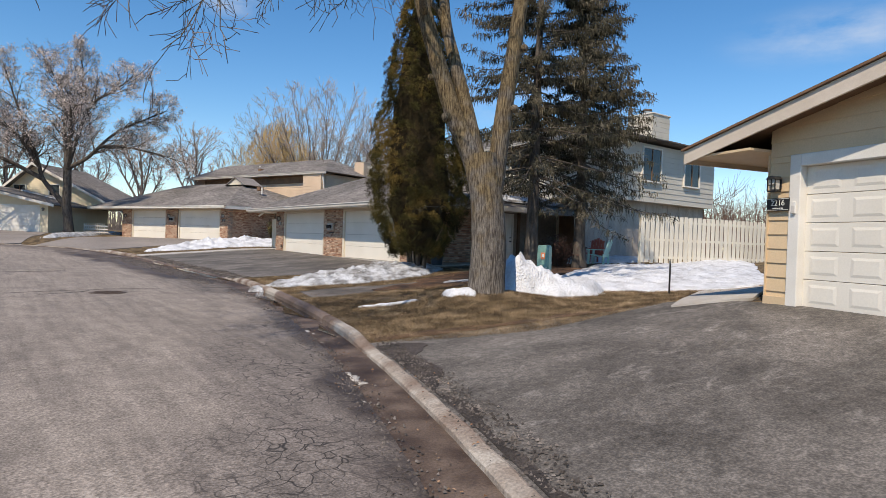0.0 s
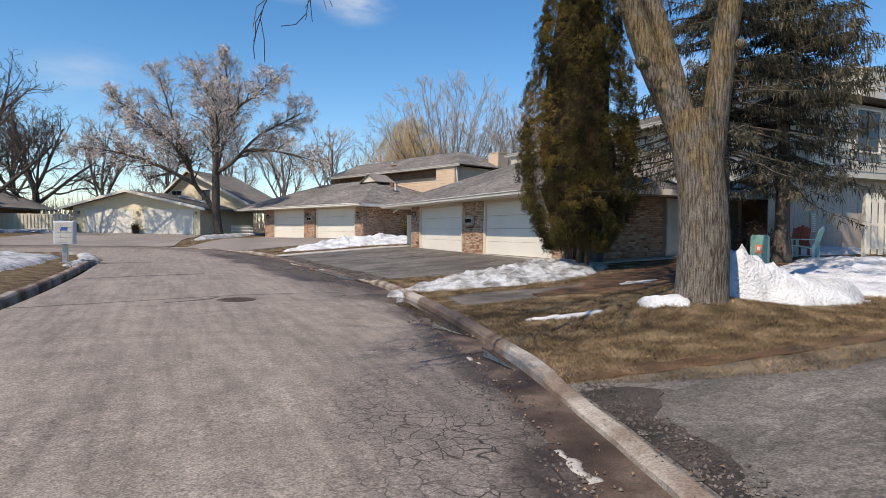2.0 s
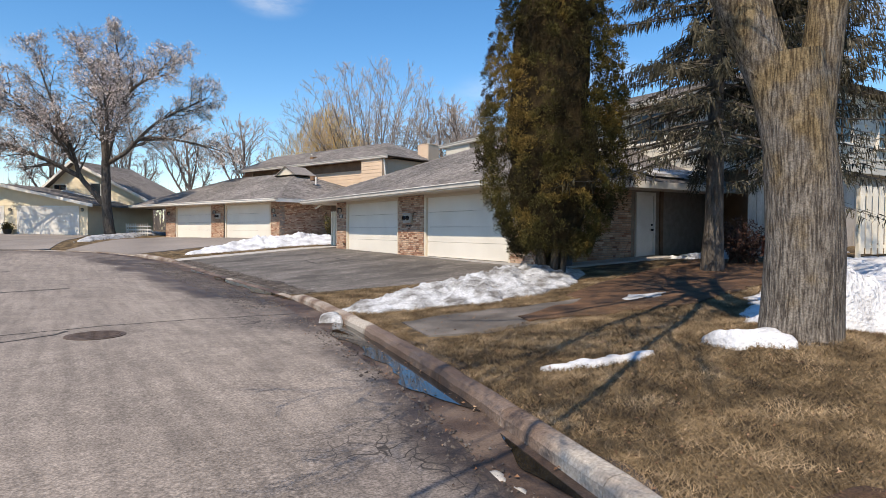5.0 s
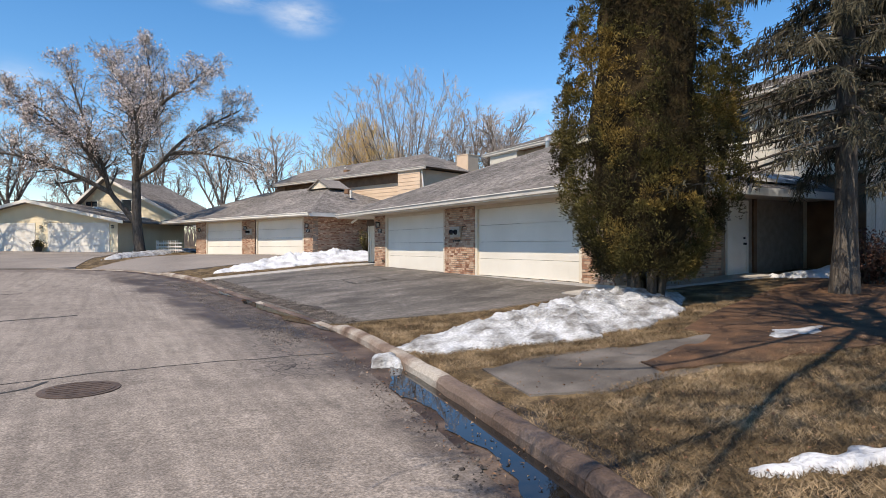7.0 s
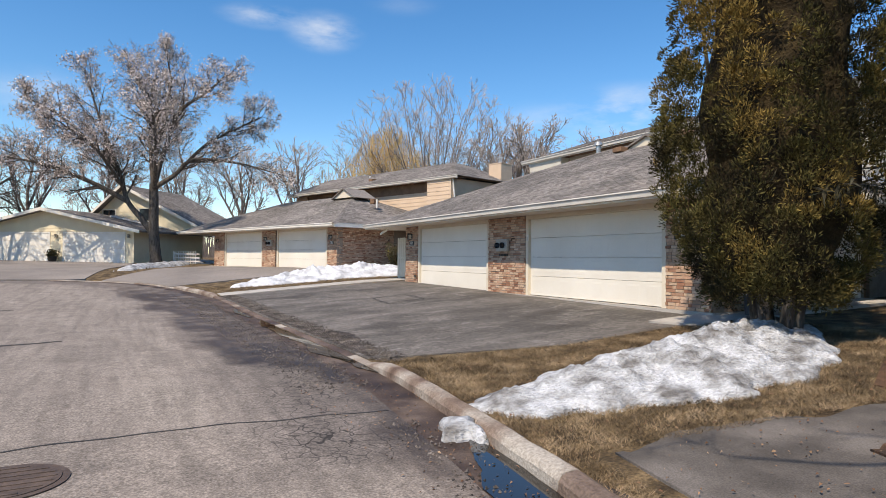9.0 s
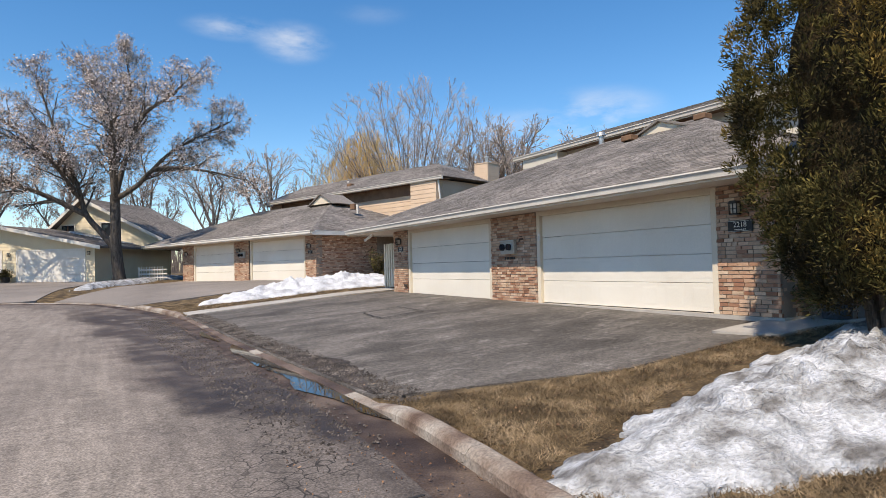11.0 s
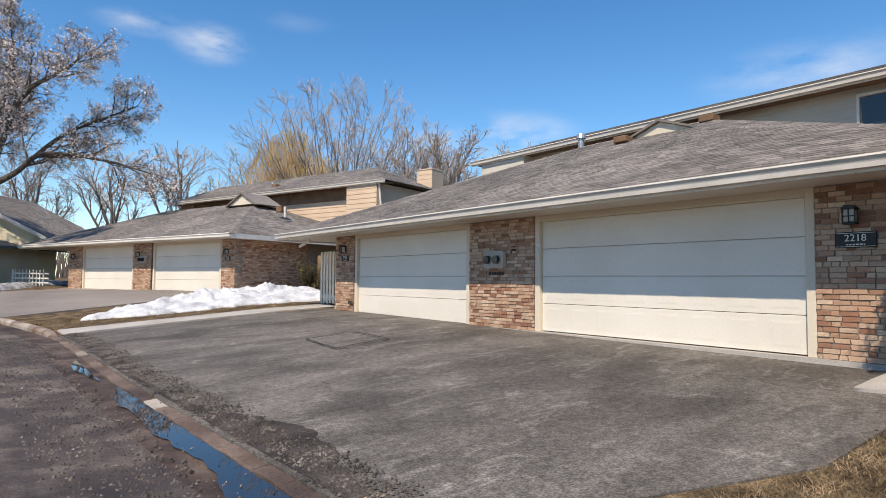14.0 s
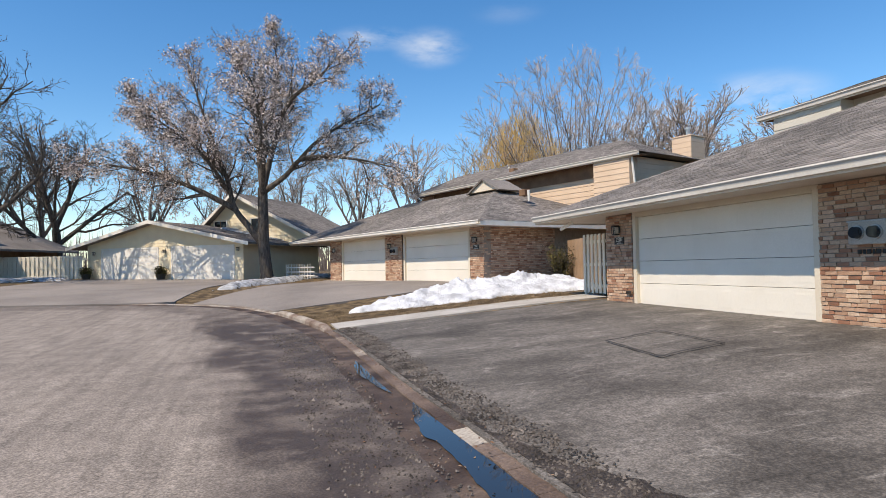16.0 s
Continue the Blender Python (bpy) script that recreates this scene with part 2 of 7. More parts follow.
def bark_material():
    """Deep interlaced furrows, grey below, with yellow lichen spreading over the upper stems."""
    m = bpy.data.materials.new("furrowed bark with lichen")
    m.use_nodes = True
    nt = m.node_tree
    N, L = nt.nodes.new, nt.links.new
    b = nt.nodes["Principled BSDF"]
    co = N("ShaderNodeTexCoord").outputs["Object"]
    mp = N("ShaderNodeMapping")
    mp.inputs["Scale"].default_value = (1, 1, .13)
    L(co, mp.inputs[0])
    wn = N("ShaderNodeTexNoise")
    wn.inputs["Scale"].default_value, wn.inputs["Detail"].default_value = 9, 4
    L(mp.outputs[0], wn.inputs["Vector"])
    ws = N("ShaderNodeVectorMath")
    ws.operation = "MULTIPLY_ADD"
    ws.inputs[1].default_value = (.05, .05, .05)
    L(wn.outputs["Color"], ws.inputs[0])
    L(mp.outputs[0], ws.inputs[2])
    vo = N("ShaderNodeTexNoise")
    vo.inputs["Scale"].default_value, vo.inputs["Detail"].default_value, vo.inputs["Roughness"].default_value = 38, 3, .6
    L(ws.outputs[0], vo.inputs["Vector"])
    ridge = N("ShaderNodeMapRange")
    ridge.inputs["From Min"].default_value, ridge.inputs["From Max"].default_value = .36, .60
    L(vo.outputs["Fac"], ridge.inputs["Value"])
    col = N("ShaderNodeValToRGB")
    e = col.color_ramp.elements
    e.new(.5)
    for i, (p, c) in enumerate(((.0, (.06, .05, .042)), (.45, (.135, .116, .097)), (1.0, (.215, .19, .16)))):
        e[i].position, e[i].color = p, (*c, 1)
    L(ridge.outputs[0], col.inputs[0])
    li = N("ShaderNodeTexNoise")
    li.inputs["Scale"].default_value, li.inputs["Detail"].default_value = 2.6, 8
    L(co, li.inputs["Vector"])
    sep = N("ShaderNodeSeparateXYZ")
    L(co, sep.inputs[0])
    up = N("ShaderNodeMapRange")
    up.inputs["From Min"].default_value, up.inputs["From Max"].default_value = .8, 3.6
    up.inputs["To Min"].default_value, up.inputs["To Max"].default_value = -.16, .12
    L(sep.outputs["Z"], up.inputs["Value"])
    ad = N("ShaderNodeMath")
    ad.operation = "ADD"
    L(li.outputs["Fac"], ad.inputs[0])
    L(up.outputs[0], ad.inputs[1])
    lf = N("ShaderNodeMapRange")
    lf.inputs["From Min"].default_value, lf.inputs["From Max"].default_value = .42, .62
    lf.inputs["To Max"].default_value = .62
    L(ad.outputs[0], lf.inputs["Value"])
    mx = N("ShaderNodeMix")
    mx.data_type = "RGBA"
    mx.blend_type = "MULTIPLY"
    mx.inputs["B"].default_value = (1.05, .80, .33, 1)
    L(lf.outputs[0], mx.inputs["Factor"])
    L(col.outputs[0], mx.inputs["A"])
    fn = N("ShaderNodeTexNoise")
    fn.inputs["Scale"].default_value, fn.inputs["Detail"].default_value = 55, 5
    L(co, fn.inputs["Vector"])
    fr = N("ShaderNodeMapRange")
    fr.inputs["From Min"].default_value, fr.inputs["From Max"].default_value = .3, .7
    fr.inputs["To Min"].default_value, fr.inputs["To Max"].default_value = .6, 1.4
    L(fn.outputs["Fac"], fr.inputs["Value"])
    sc = N("ShaderNodeVectorMath")
    sc.operation = "SCALE"
    L(mx.outputs["Result"], sc.inputs[0])
    L(fr.outputs[0], sc.inputs["Scale"])
    L(sc.outputs[0], b.inputs["Base Color"])
    b.inputs["Roughness"].default_value, b.inputs["Specular IOR Level"].default_value = .95, .15
    bp = N("ShaderNodeBump")
    bp.inputs["Strength"].default_value, bp.inputs["Distance"].default_value = .9, .012
    L(ridge.outputs[0], bp.inputs["Height"])
    b2 = N("ShaderNodeBump")
    b2.inputs["Strength"].default_value, b2.inputs["Distance"].default_value = .6, .006
    L(fn.outputs["Fac"], b2.inputs["Height"])
    L(bp.outputs[0], b2.inputs["Normal"])
    L(b2.outputs[0], b.inputs["Normal"])
    return m


M_BARKF = bark_material()


def glass_material(name, color, rough=0.03):
    m = bpy.data.materials.new(name)
    m.use_nodes = True
    b = m.node_tree.nodes["Principled BSDF"]
    b.inputs["Base Color"].default_value = (*color, 1)
    b.inputs["Roughness"].default_value = rough
    b.inputs["Specular IOR Level"].default_value = .6
    return m


def road_material():
    """Asphalt that is darker and smoother where meltwater wets it, with net cracks near the kerb."""
    m = bpy.data.materials.new("worn road asphalt")
    m.use_nodes = True
    nt = m.node_tree
    N, L = nt.nodes.new, nt.links.new
    b = nt.nodes["Principled BSDF"]
    geo = N("ShaderNodeNewGeometry").outputs["Position"]

    def noise_tex(scale, detail, stretch=None):
        n = N("ShaderNodeTexNoise")
        n.inputs["Scale"].default_value, n.inputs["Detail"].default_value = scale, detail
        src = geo
        if stretch:
            mp = N("ShaderNodeMapping")
            mp.inputs["Scale"].default_value = stretch
            L(geo, mp.inputs[0])
            src = mp.outputs[0]
        L(src, n.inputs["Vector"])
        return n.outputs["Fac"]

    def ramp(fac, stops):
        r = N("ShaderNodeValToRGB")
        e = r.color_ramp.elements
        while len(e) < len(stops):
            e.new(.5)
        for i, (p, c) in enumerate(stops):
            e[i].position, e[i].color = p, (*c, 1) if not isinstance(c, float) else (c, c, c, 1)
        L(fac, r.inputs[0])
        return r.outputs[0]

    def mix(fac, a, c, mode="MIX"):
        x = N("ShaderNodeMix")
        x.data_type, x.blend_type = "RGBA", mode
        if isinstance(fac, float):
            x.inputs["Factor"].default_value = fac
        else:
            L(fac, x.inputs["Factor"])
        for s, k in ((a, "A"), (c, "B")):
            if isinstance(s, tuple):
                x.inputs[k].default_value = (*s, 1)
            else:
                L(s, x.inputs[k])
        return x.outputs["Result"]

    col = ramp(noise_tex(.5, 5, (1.6, .35, 1)), [(.3, (.205, .174, .148)), (.55, (.25, .212, .18)), (.75, (.286, .245, .207))])
    col = mix(.8, col, ramp(noise_tex(50, 2), [(.3, .5), (.5, 1.0), (.7, 1.6)]), "MULTIPLY")
    col = mix(.6, col, ramp(noise_tex(2.2, 6), [(.3, .70), (.6, 1.12)]), "MULTIPLY")
    col = mix(.55, col, ramp(noise_tex(1.0, 5, (7, .55, 1)), [(.35, .74), (.6, 1.15)]), "MULTIPLY")
    col = mix(.55, col, ramp(noise_tex(16, 3), [(.36, .72), (.62, 1.2)]), "MULTIPLY")
    vor = N("ShaderNodeTexVoronoi")
    vor.feature = "DISTANCE_TO_EDGE"
    vor.inputs["Scale"].default_value = 5.6
    warp = N("ShaderNodeVectorMath")
    warp.operation = "ADD"
    wn = N("ShaderNodeTexNoise")
    wn.inputs["Scale"].default_value = 2.0
    L(geo, wn.inputs["Vector"])
    ws = N("ShaderNodeVectorMath")
    ws.operation = "SCALE"
    ws.inputs["Scale"].default_value = .5
    L(wn.outputs["Color"], ws.inputs[0])
    L(geo, warp.inputs[0])
    L(ws.outputs[0], warp.inputs[1])
    L(warp.outputs[0], vor.inputs["Vector"])
    line = ramp(vor.outputs["Distance"], [(0.0, 1.0), (.02, .8), (.042, 0.0)])
    a1 = N("ShaderNodeAttribute")
    a1.attribute_name = "crack"
    a2 = N("ShaderNodeAttribute")
    a2.attribute_name = "wet"
    ck = N("ShaderNodeMath")
    ck.operation = "MULTIPLY"
    pm = N("ShaderNodeMath")
    pm.operation = "MULTIPLY"
    L(line, pm.inputs[0])
    L(ramp(noise_tex(.9, 4), [(.36, .0), (.5, 1.0)]), pm.inputs[1])
    L(pm.outputs[0], ck.inputs[0])
    L(a1.outputs["Fac"], ck.inputs[1])
    wet = N("ShaderNodeMath")
    wet.operation = "MULTIPLY"
    L(a2.outputs["Fac"], wet.inputs[0])
    L(ramp(noise_tex(1.7, 6), [(.32, .35), (.55, 1.0)]), wet.inputs[1])
    col = mix(wet.outputs[0], col, mix(.45, col, (.07, .05, .042)), "MIX")
    dk = mix(wet.outputs[0], (1.0, 1.0, 1.0), (.42, .38, .36))
    col = mix(1.0, col, dk, "MULTIPLY")
    col = mix(a1.outputs["Fac"], col, mix(1.0, col, (.72, .72, .74), "MULTIPLY"))
    col = mix(ck.outputs[0], col, (.03, .026, .024))
    L(col, b.inputs["Base Color"])
    L(ramp(wet.outputs[0], [(0.0, .92), (1.0, .55)]), b.inputs["Roughness"])
    b.inputs["Specular IOR Level"].default_value = .3
    bp = N("ShaderNodeBump")
    bp.inputs["Strength"].default_value, bp.inputs["Distance"].default_value = .6, .006
    L(noise_tex(75, 3), bp.inputs["Height"])
    L(bp.outputs[0], b.inputs["Normal"])
    return m


def drive_material():
    """Sealed asphalt with pale scuffs in thin curving streaks and darker puddled patches."""
    m = bpy.data.materials.new("scuffed sealed asphalt")
    m.use_nodes = True
    nt = m.node_tree
    N, L = nt.nodes.new, nt.links.new
    b = nt.nodes["Principled BSDF"]
    geo = N("ShaderNodeNewGeometry").outputs["Position"]
    mp = N("ShaderNodeMapping")
    mp.inputs["Rotation"].default_value, mp.inputs["Scale"].default_value = (0, 0, .35), (.5, 1.5, 1)
    L(geo, mp.inputs[0])

    def nz(scale, detail, src):
        n = N("ShaderNodeTexNoise")
        n.inputs["Scale"].default_value, n.inputs["Detail"].default_value = scale, detail
        L(src, n.inputs["Vector"])
        return n.outputs["Fac"]

    def ramp(fac, stops):
        r = N("ShaderNodeValToRGB")
        e = r.color_ramp.elements
        while len(e) < len(stops):
            e.new(.5)
        for i, (p, c) in enumerate(stops):
            e[i].position, e[i].color = p, (*c, 1)
        L(fac, r.inputs[0])
        return r.outputs[0]

    def mul(fac, a, c, mode):
        x = N("ShaderNodeMix")
        x.data_type, x.blend_type = "RGBA", mode
        if isinstance(fac, float):
            x.inputs["Factor"].default_value = fac
        else:
            L(fac, x.inputs["Factor"])
        L(a, x.inputs["A"])
        if isinstance(c, tuple):
            x.inputs["B"].default_value = (*c, 1)
        else:
            L(c, x.inputs["B"])
        return x.outputs["Result"]

    base = ramp(nz(.8, 5, mp.outputs[0]), [(.3, (.082, .073, .064)), (.5, (.122, .109, .096)), (.7, (.165, .147, .13))])
    streak = ramp(nz(1.5, 4, mp.outputs[0]), [(.455, (0, 0, 0)), (.495, (.8, .8, .8)), (.535, (0, 0, 0))])
    patchy = ramp(nz(1.6, 5, geo), [(.44, (0, 0, 0)), (.68, (.75, .75, .75))])
    k = N("ShaderNodeMath")
    k.operation = "MULTIPLY"
    L(streak, k.inputs[0])
    L(patchy, k.inputs[1])
    col = mul(k.outputs[0], base, (.29, .265, .24), "MIX")
    col = mul(.85, col, ramp(nz(48, 2, geo), [(.32, (.6, .6, .6)), (.5, (1, 1, 1)), (.66, (1.6, 1.58, 1.55))]), "MULTIPLY")
    col = mul(.6, col, ramp(nz(13, 4, geo), [(.36, (.62, .62, .62)), (.62, (1.3, 1.3, 1.3))]), "MULTIPLY")
    col = mul(.7, col, ramp(nz(1.1, 6, geo), [(.34, (.55, .54, .53)), (.58, (1.12, 1.12, 1.12))]), "MULTIPLY")
    L(col, b.inputs["Base Color"])
    b.inputs["Roughness"].default_value, b.inputs["Specular IOR Level"].default_value = .85, .3
    bp = N("ShaderNodeBump")
    bp.inputs["Strength"].default_value, bp.inputs["Distance"].default_value = .6, .006
    L(nz(70, 3, geo), bp.inputs["Height"])
    L(bp.outputs[0], b.inputs["Normal"])
    return m


M_ROADW = road_material()
M_DRIVE = drive_material()
M_PAD = material("cracked pad asphalt", [(.075, .065, .056), (.115, .10, .087), (.165, .145, .127)], .9, 1.6, 80, .5, .006, speck=.4)
M_CRUMB = material("wet crumbled asphalt and grit", [(.03, .024, .02), (.05, .04, .034), (.085, .068, .058)], .8, 2.2, 45, 1.0, .03, speck=.6)
M_GLASS = glass_material("dark window glass", (.02, .024, .03))
M_WATER = glass_material("still puddle water", (.018, .016, .014), .02)

# ---- builders ----
def smooth(a, b, x):
    t = np.clip((np.asarray(x, float) - a) / (b - a), 0, 1)
    return t * t * (3 - 2 * t)


def finish(name, bm, mat, parent=None, label="", shade=False):
    me = bpy.data.meshes.new(name)
    bm.to_mesh(me)
    bm.free()
    for x in (mat if isinstance(mat, (list, tuple)) else [mat]):
        me.materials.append(x)
    if shade:
        me.polygons.foreach_set("use_smooth", [True] * len(me.polygons))
    ob = new(name, me)
    if parent is not None:
        ob.parent = parent
    return tagged(ob, label)


def part(name, bm, mat, parent, label="", shade=False):
    return finish(name, bm, mat, parent, label, shade)


def raw(name, verts, faces, mat, parent=None, label="", shade=False):
    me = bpy.data.meshes.new(name)
    me.from_pydata([tuple(v) for v in verts], [], [tuple(f) for f in faces])
    for x in (mat if isinstance(mat, (list, tuple)) else [mat]):
        me.materials.append(x)
    if shade:
        me.polygons.foreach_set("use_smooth", [True] * len(me.polygons))
    ob = new(name, me)
    if parent is not None:
        ob.parent = parent
    return tagged(ob, label)


def thing(name, label, category, m=None, group="", kind=""):
    ob = new(name)
    if m is not None:
        ob.matrix_world = m
    ob.empty_display_size = .2
    return tagged(ob, label, category, group, kind)


def box(bm, x0, x1, y0, y1, z0, z1, bevel=0.0, m=None):
    v = [bm.verts.new((x, y, z)) for z in (z0, z1) for y in (y0, y1) for x in (x0, x1)]
    fs = [bm.faces.new([v[i] for i in q]) for q in ((0, 2, 3, 1), (4, 5, 7, 6), (0, 1, 5, 4), (2, 6, 7, 3), (0, 4, 6, 2), (1, 3, 7, 5))]
    if bevel:
        es = list({e for f in fs for e in f.edges})
        r = bmesh.ops.bevel(bm, geom=es, offset=bevel, segments=1, affect="EDGES")
        v = list({w for f in r["faces"] for w in f.verts} | {w for w in v if w.is_valid})
    if m is not None:
        bmesh.ops.transform(bm, matrix=m, verts=[w for w in v if w.is_valid])
    return bm


def B(*args, bevel=0.0):
    return box(bmesh.new(), *args, bevel=bevel)


def prism(bm, poly, axis, a, b):
    """A polygon in two axes drawn out along the third (axis 'x', 'y' or 'z')."""
    def at(p, q):
        return {"x": (q, p[0], p[1]), "y": (p[0], q, p[1]), "z": (p[0], p[1], q)}[axis]
    lo, hi = [bm.verts.new(at(p, a)) for p in poly], [bm.verts.new(at(p, b)) for p in poly]
    n = len(poly)
    bm.faces.new(lo)
    bm.faces.new(hi[::-1])
    for i in range(n):
        bm.faces.new((lo[i], hi[i], hi[(i + 1) % n], lo[(i + 1) % n]))
    bmesh.ops.recalc_face_normals(bm, faces=bm.faces)
    return bm


def slab(bm, corners, thick):
    """A thick plate from its top corners (a loop), thickness straight down."""
    top = [bm.verts.new(c) for c in corners]
    low = [bm.verts.new((c[0], c[1], c[2] - thick)) for c in corners]
    bm.faces.new(top)
    bm.faces.new(low[::-1])
    n = len(top)
    for i in range(n):
        bm.faces.new((top[i], low[i], low[(i + 1) % n], top[(i + 1) % n]))
    bmesh.ops.recalc_face_normals(bm, faces=bm.faces)
    return bm


def cyl(bm, p, q, r0, r1=None, n=10):
    r1 = r0 if r1 is None else r1
    p, q = Vector(p), Vector(q)
    d = (q - p).normalized()
    a = d.orthogonal().normalized()
    b = d.cross(a)
    lo, hi = [], []
    for i in range(n):
        w = math.cos(2 * math.pi * i / n) * a + math.sin(2 * math.pi * i / n) * b
        lo.append(bm.verts.new(p + r0 * w))
        hi.append(bm.verts.new(q + r1 * w))
    bm.faces.new(lo[::-1])
    bm.faces.new(hi)
    for i in range(n):
        bm.faces.new((lo[i], lo[(i + 1) % n], hi[(i + 1) % n], hi[i]))
    return bm


# ---- the lie of the land ----
PAIRS = [((-17.5, -40), (-25.5, -38)), ((-8, -18), (-15.8, -16)), ((-4.6, -10.6), (-12.4, -8.6)), ((-2.2, -5.8), (-9.7, -3.4)), ((-.75, -2.6), (-8.1, -.1)), ((.35, 0), (-7, 2.5)), ((1.55, 3.1), (-6, 5)), ((2.67, 6.65), (-5, 9)),
         ((3.4, 9.65), (-4.4, 12)), ((4.0, 12.9), (-3.9, 15)), ((4.35, 15.4), (-3.7, 17.5)), ((4.62, 18.6), (-3.6, 20)), ((4.52, 22.8), (-3.5, 23.5)),
         ((4.42, 26.4), (-3.5, 26.8)), ((4.36, 32.5), (-3.5, 31.5)), ((3.9, 36.2), (-3.7, 34)), ((3.1, 39.5), (-4.1, 35.8)), ((1.6, 42.3), (-5.2, 37.2)),
         ((-1.5, 44.3), (-7.5, 37.9)), ((-6, 45.3), (-10, 38.1)), ((-14, 45.6), (-15, 38.2)), ((-40, 46), (-40, 38.4))]


def spline(pts, n):
    p = np.array(pts, float)
    p = np.vstack([2 * p[0] - p[1], p, 2 * p[-1] - p[-2]])
    out = []
    for i in range(1, len(p) - 2):
        for k in range(n):
            t = k / n
            a, b, c, d = p[i - 1], p[i], p[i + 1], p[i + 2]
            out.append(.5 * ((2 * b) + (c - a) * t + (2 * a - 5 * b + 4 * c - d) * t * t + (3 * b - a - 3 * c + d) * t ** 3))
    return np.array(out + [p[-2]])


KR = spline([a for a, b in PAIRS], 12)     # right kerb, top of its face
KL = spline([b for a, b in PAIRS], 12)     # left kerb


def signed(P, line, side):
    """Distance of the points P (n x 2) from a line of points, positive on the given side (1: right of its way)."""
    A, D = line[:-1], np.diff(line, axis=0)
    L2 = (D ** 2).sum(1)
    best, sg = np.full(len(P), 1e9), np.ones(len(P))
    for a, d, l2 in zip(A, D, L2):
        v = P - a
        t = np.clip((v @ d) / l2, 0, 1)
        w = v - t[:, None] * d
        dist = np.hypot(w[:, 0], w[:, 1])
        cross = d[1] * v[:, 0] - d[0] * v[:, 1]
        near = dist < best
        best[near] = dist[near]
        sg[near] = np.sign(cross[near]) * side
    return best * np.where(sg == 0, 1, sg)


def base_z(y):
    y = np.asarray(y, float)
    return .02 + .0095 * np.clip(y, -60, 90) + .55 * smooth(34, 62, y)


def ground_z(x, y, dr=None, dl=None):
    """The height of the land, without kerbs."""
    x, y = np.atleast_1d(np.asarray(x, float)), np.atleast_1d(np.asarray(y, float))
    P = np.stack([x, y], 1)
    dr = signed(P, KR, 1) if dr is None else dr
    dl = signed(P, KL, -1) if dl is None else dl
    k = 1 - .85 * smooth(43, 55, y)
    d = np.clip(dr, 0, 60)
    rise = np.where(d < 6, .075 * d, .45 + .045 * (np.clip(d, 6, 22) - 6)) * k * (1 + .85 * (1 - smooth(3, 7.5, y)))
    left = .04 * np.clip(dl, 0, 10)
    mound = .30 * np.exp(-((x - 6.7) ** 2 + (y - 8.8) ** 2) / 1.6)
    return base_z(y) + np.where(dr > 0, rise, 0) + np.where(dl > 0, left, 0) + mound


def gz(x, y):
    return float(ground_z(x, y)[0])


def sheet(name, poly_a, poly_b, cols, mat, lift, label="", category="", parent=None, thick=.12, wob=0.0):
    """A strip laid on the land between two lines of equally many points."""
    a, b = np.array(poly_a, float), np.array(poly_b, float)
    n = len(a)
    P = np.array([a[i] + (b[i] - a[i]) * j / cols for i in range(n) for j in range(cols + 1)])
    z = ground_z(P[:, 0], P[:, 1]) + lift
    if wob:
        z = z + np.array([wob * noise.noise((p[0] * 1.3, p[1] * 1.3, 0)) for p in P])
    V = [(p[0], p[1], h) for p, h in zip(P, z)]
    F = [(i * (cols + 1) + j, i * (cols + 1) + j + 1, (i + 1) * (cols + 1) + j + 1, (i + 1) * (cols + 1) + j) for i in range(n - 1) for j in range(cols)]
    rim = [i * (cols + 1) for i in range(n)] + [(n - 1) * (cols + 1) + j for j in range(1, cols + 1)] + [i * (cols + 1) + cols for i in range(n - 2, -1, -1)] + [j for j in range(cols - 1, 0, -1)]
    k, m = len(V), len(rim)
    V += [V[i] for i in rim] + [(V[i][0], V[i][1], V[i][2] - thick) for i in rim]
    F += [(k + i, k + m + i, k + m + (i + 1) % m, k + (i + 1) % m) for i in range(m)]
    ob = raw(name, V, F, mat, parent, label, True)
    up = sum(p.normal.z for p in ob.data.polygons)
    if up < 0:
        ob.data.flip_normals()
    return tagged(ob, label, category, "", "structure" if parent is None else "")

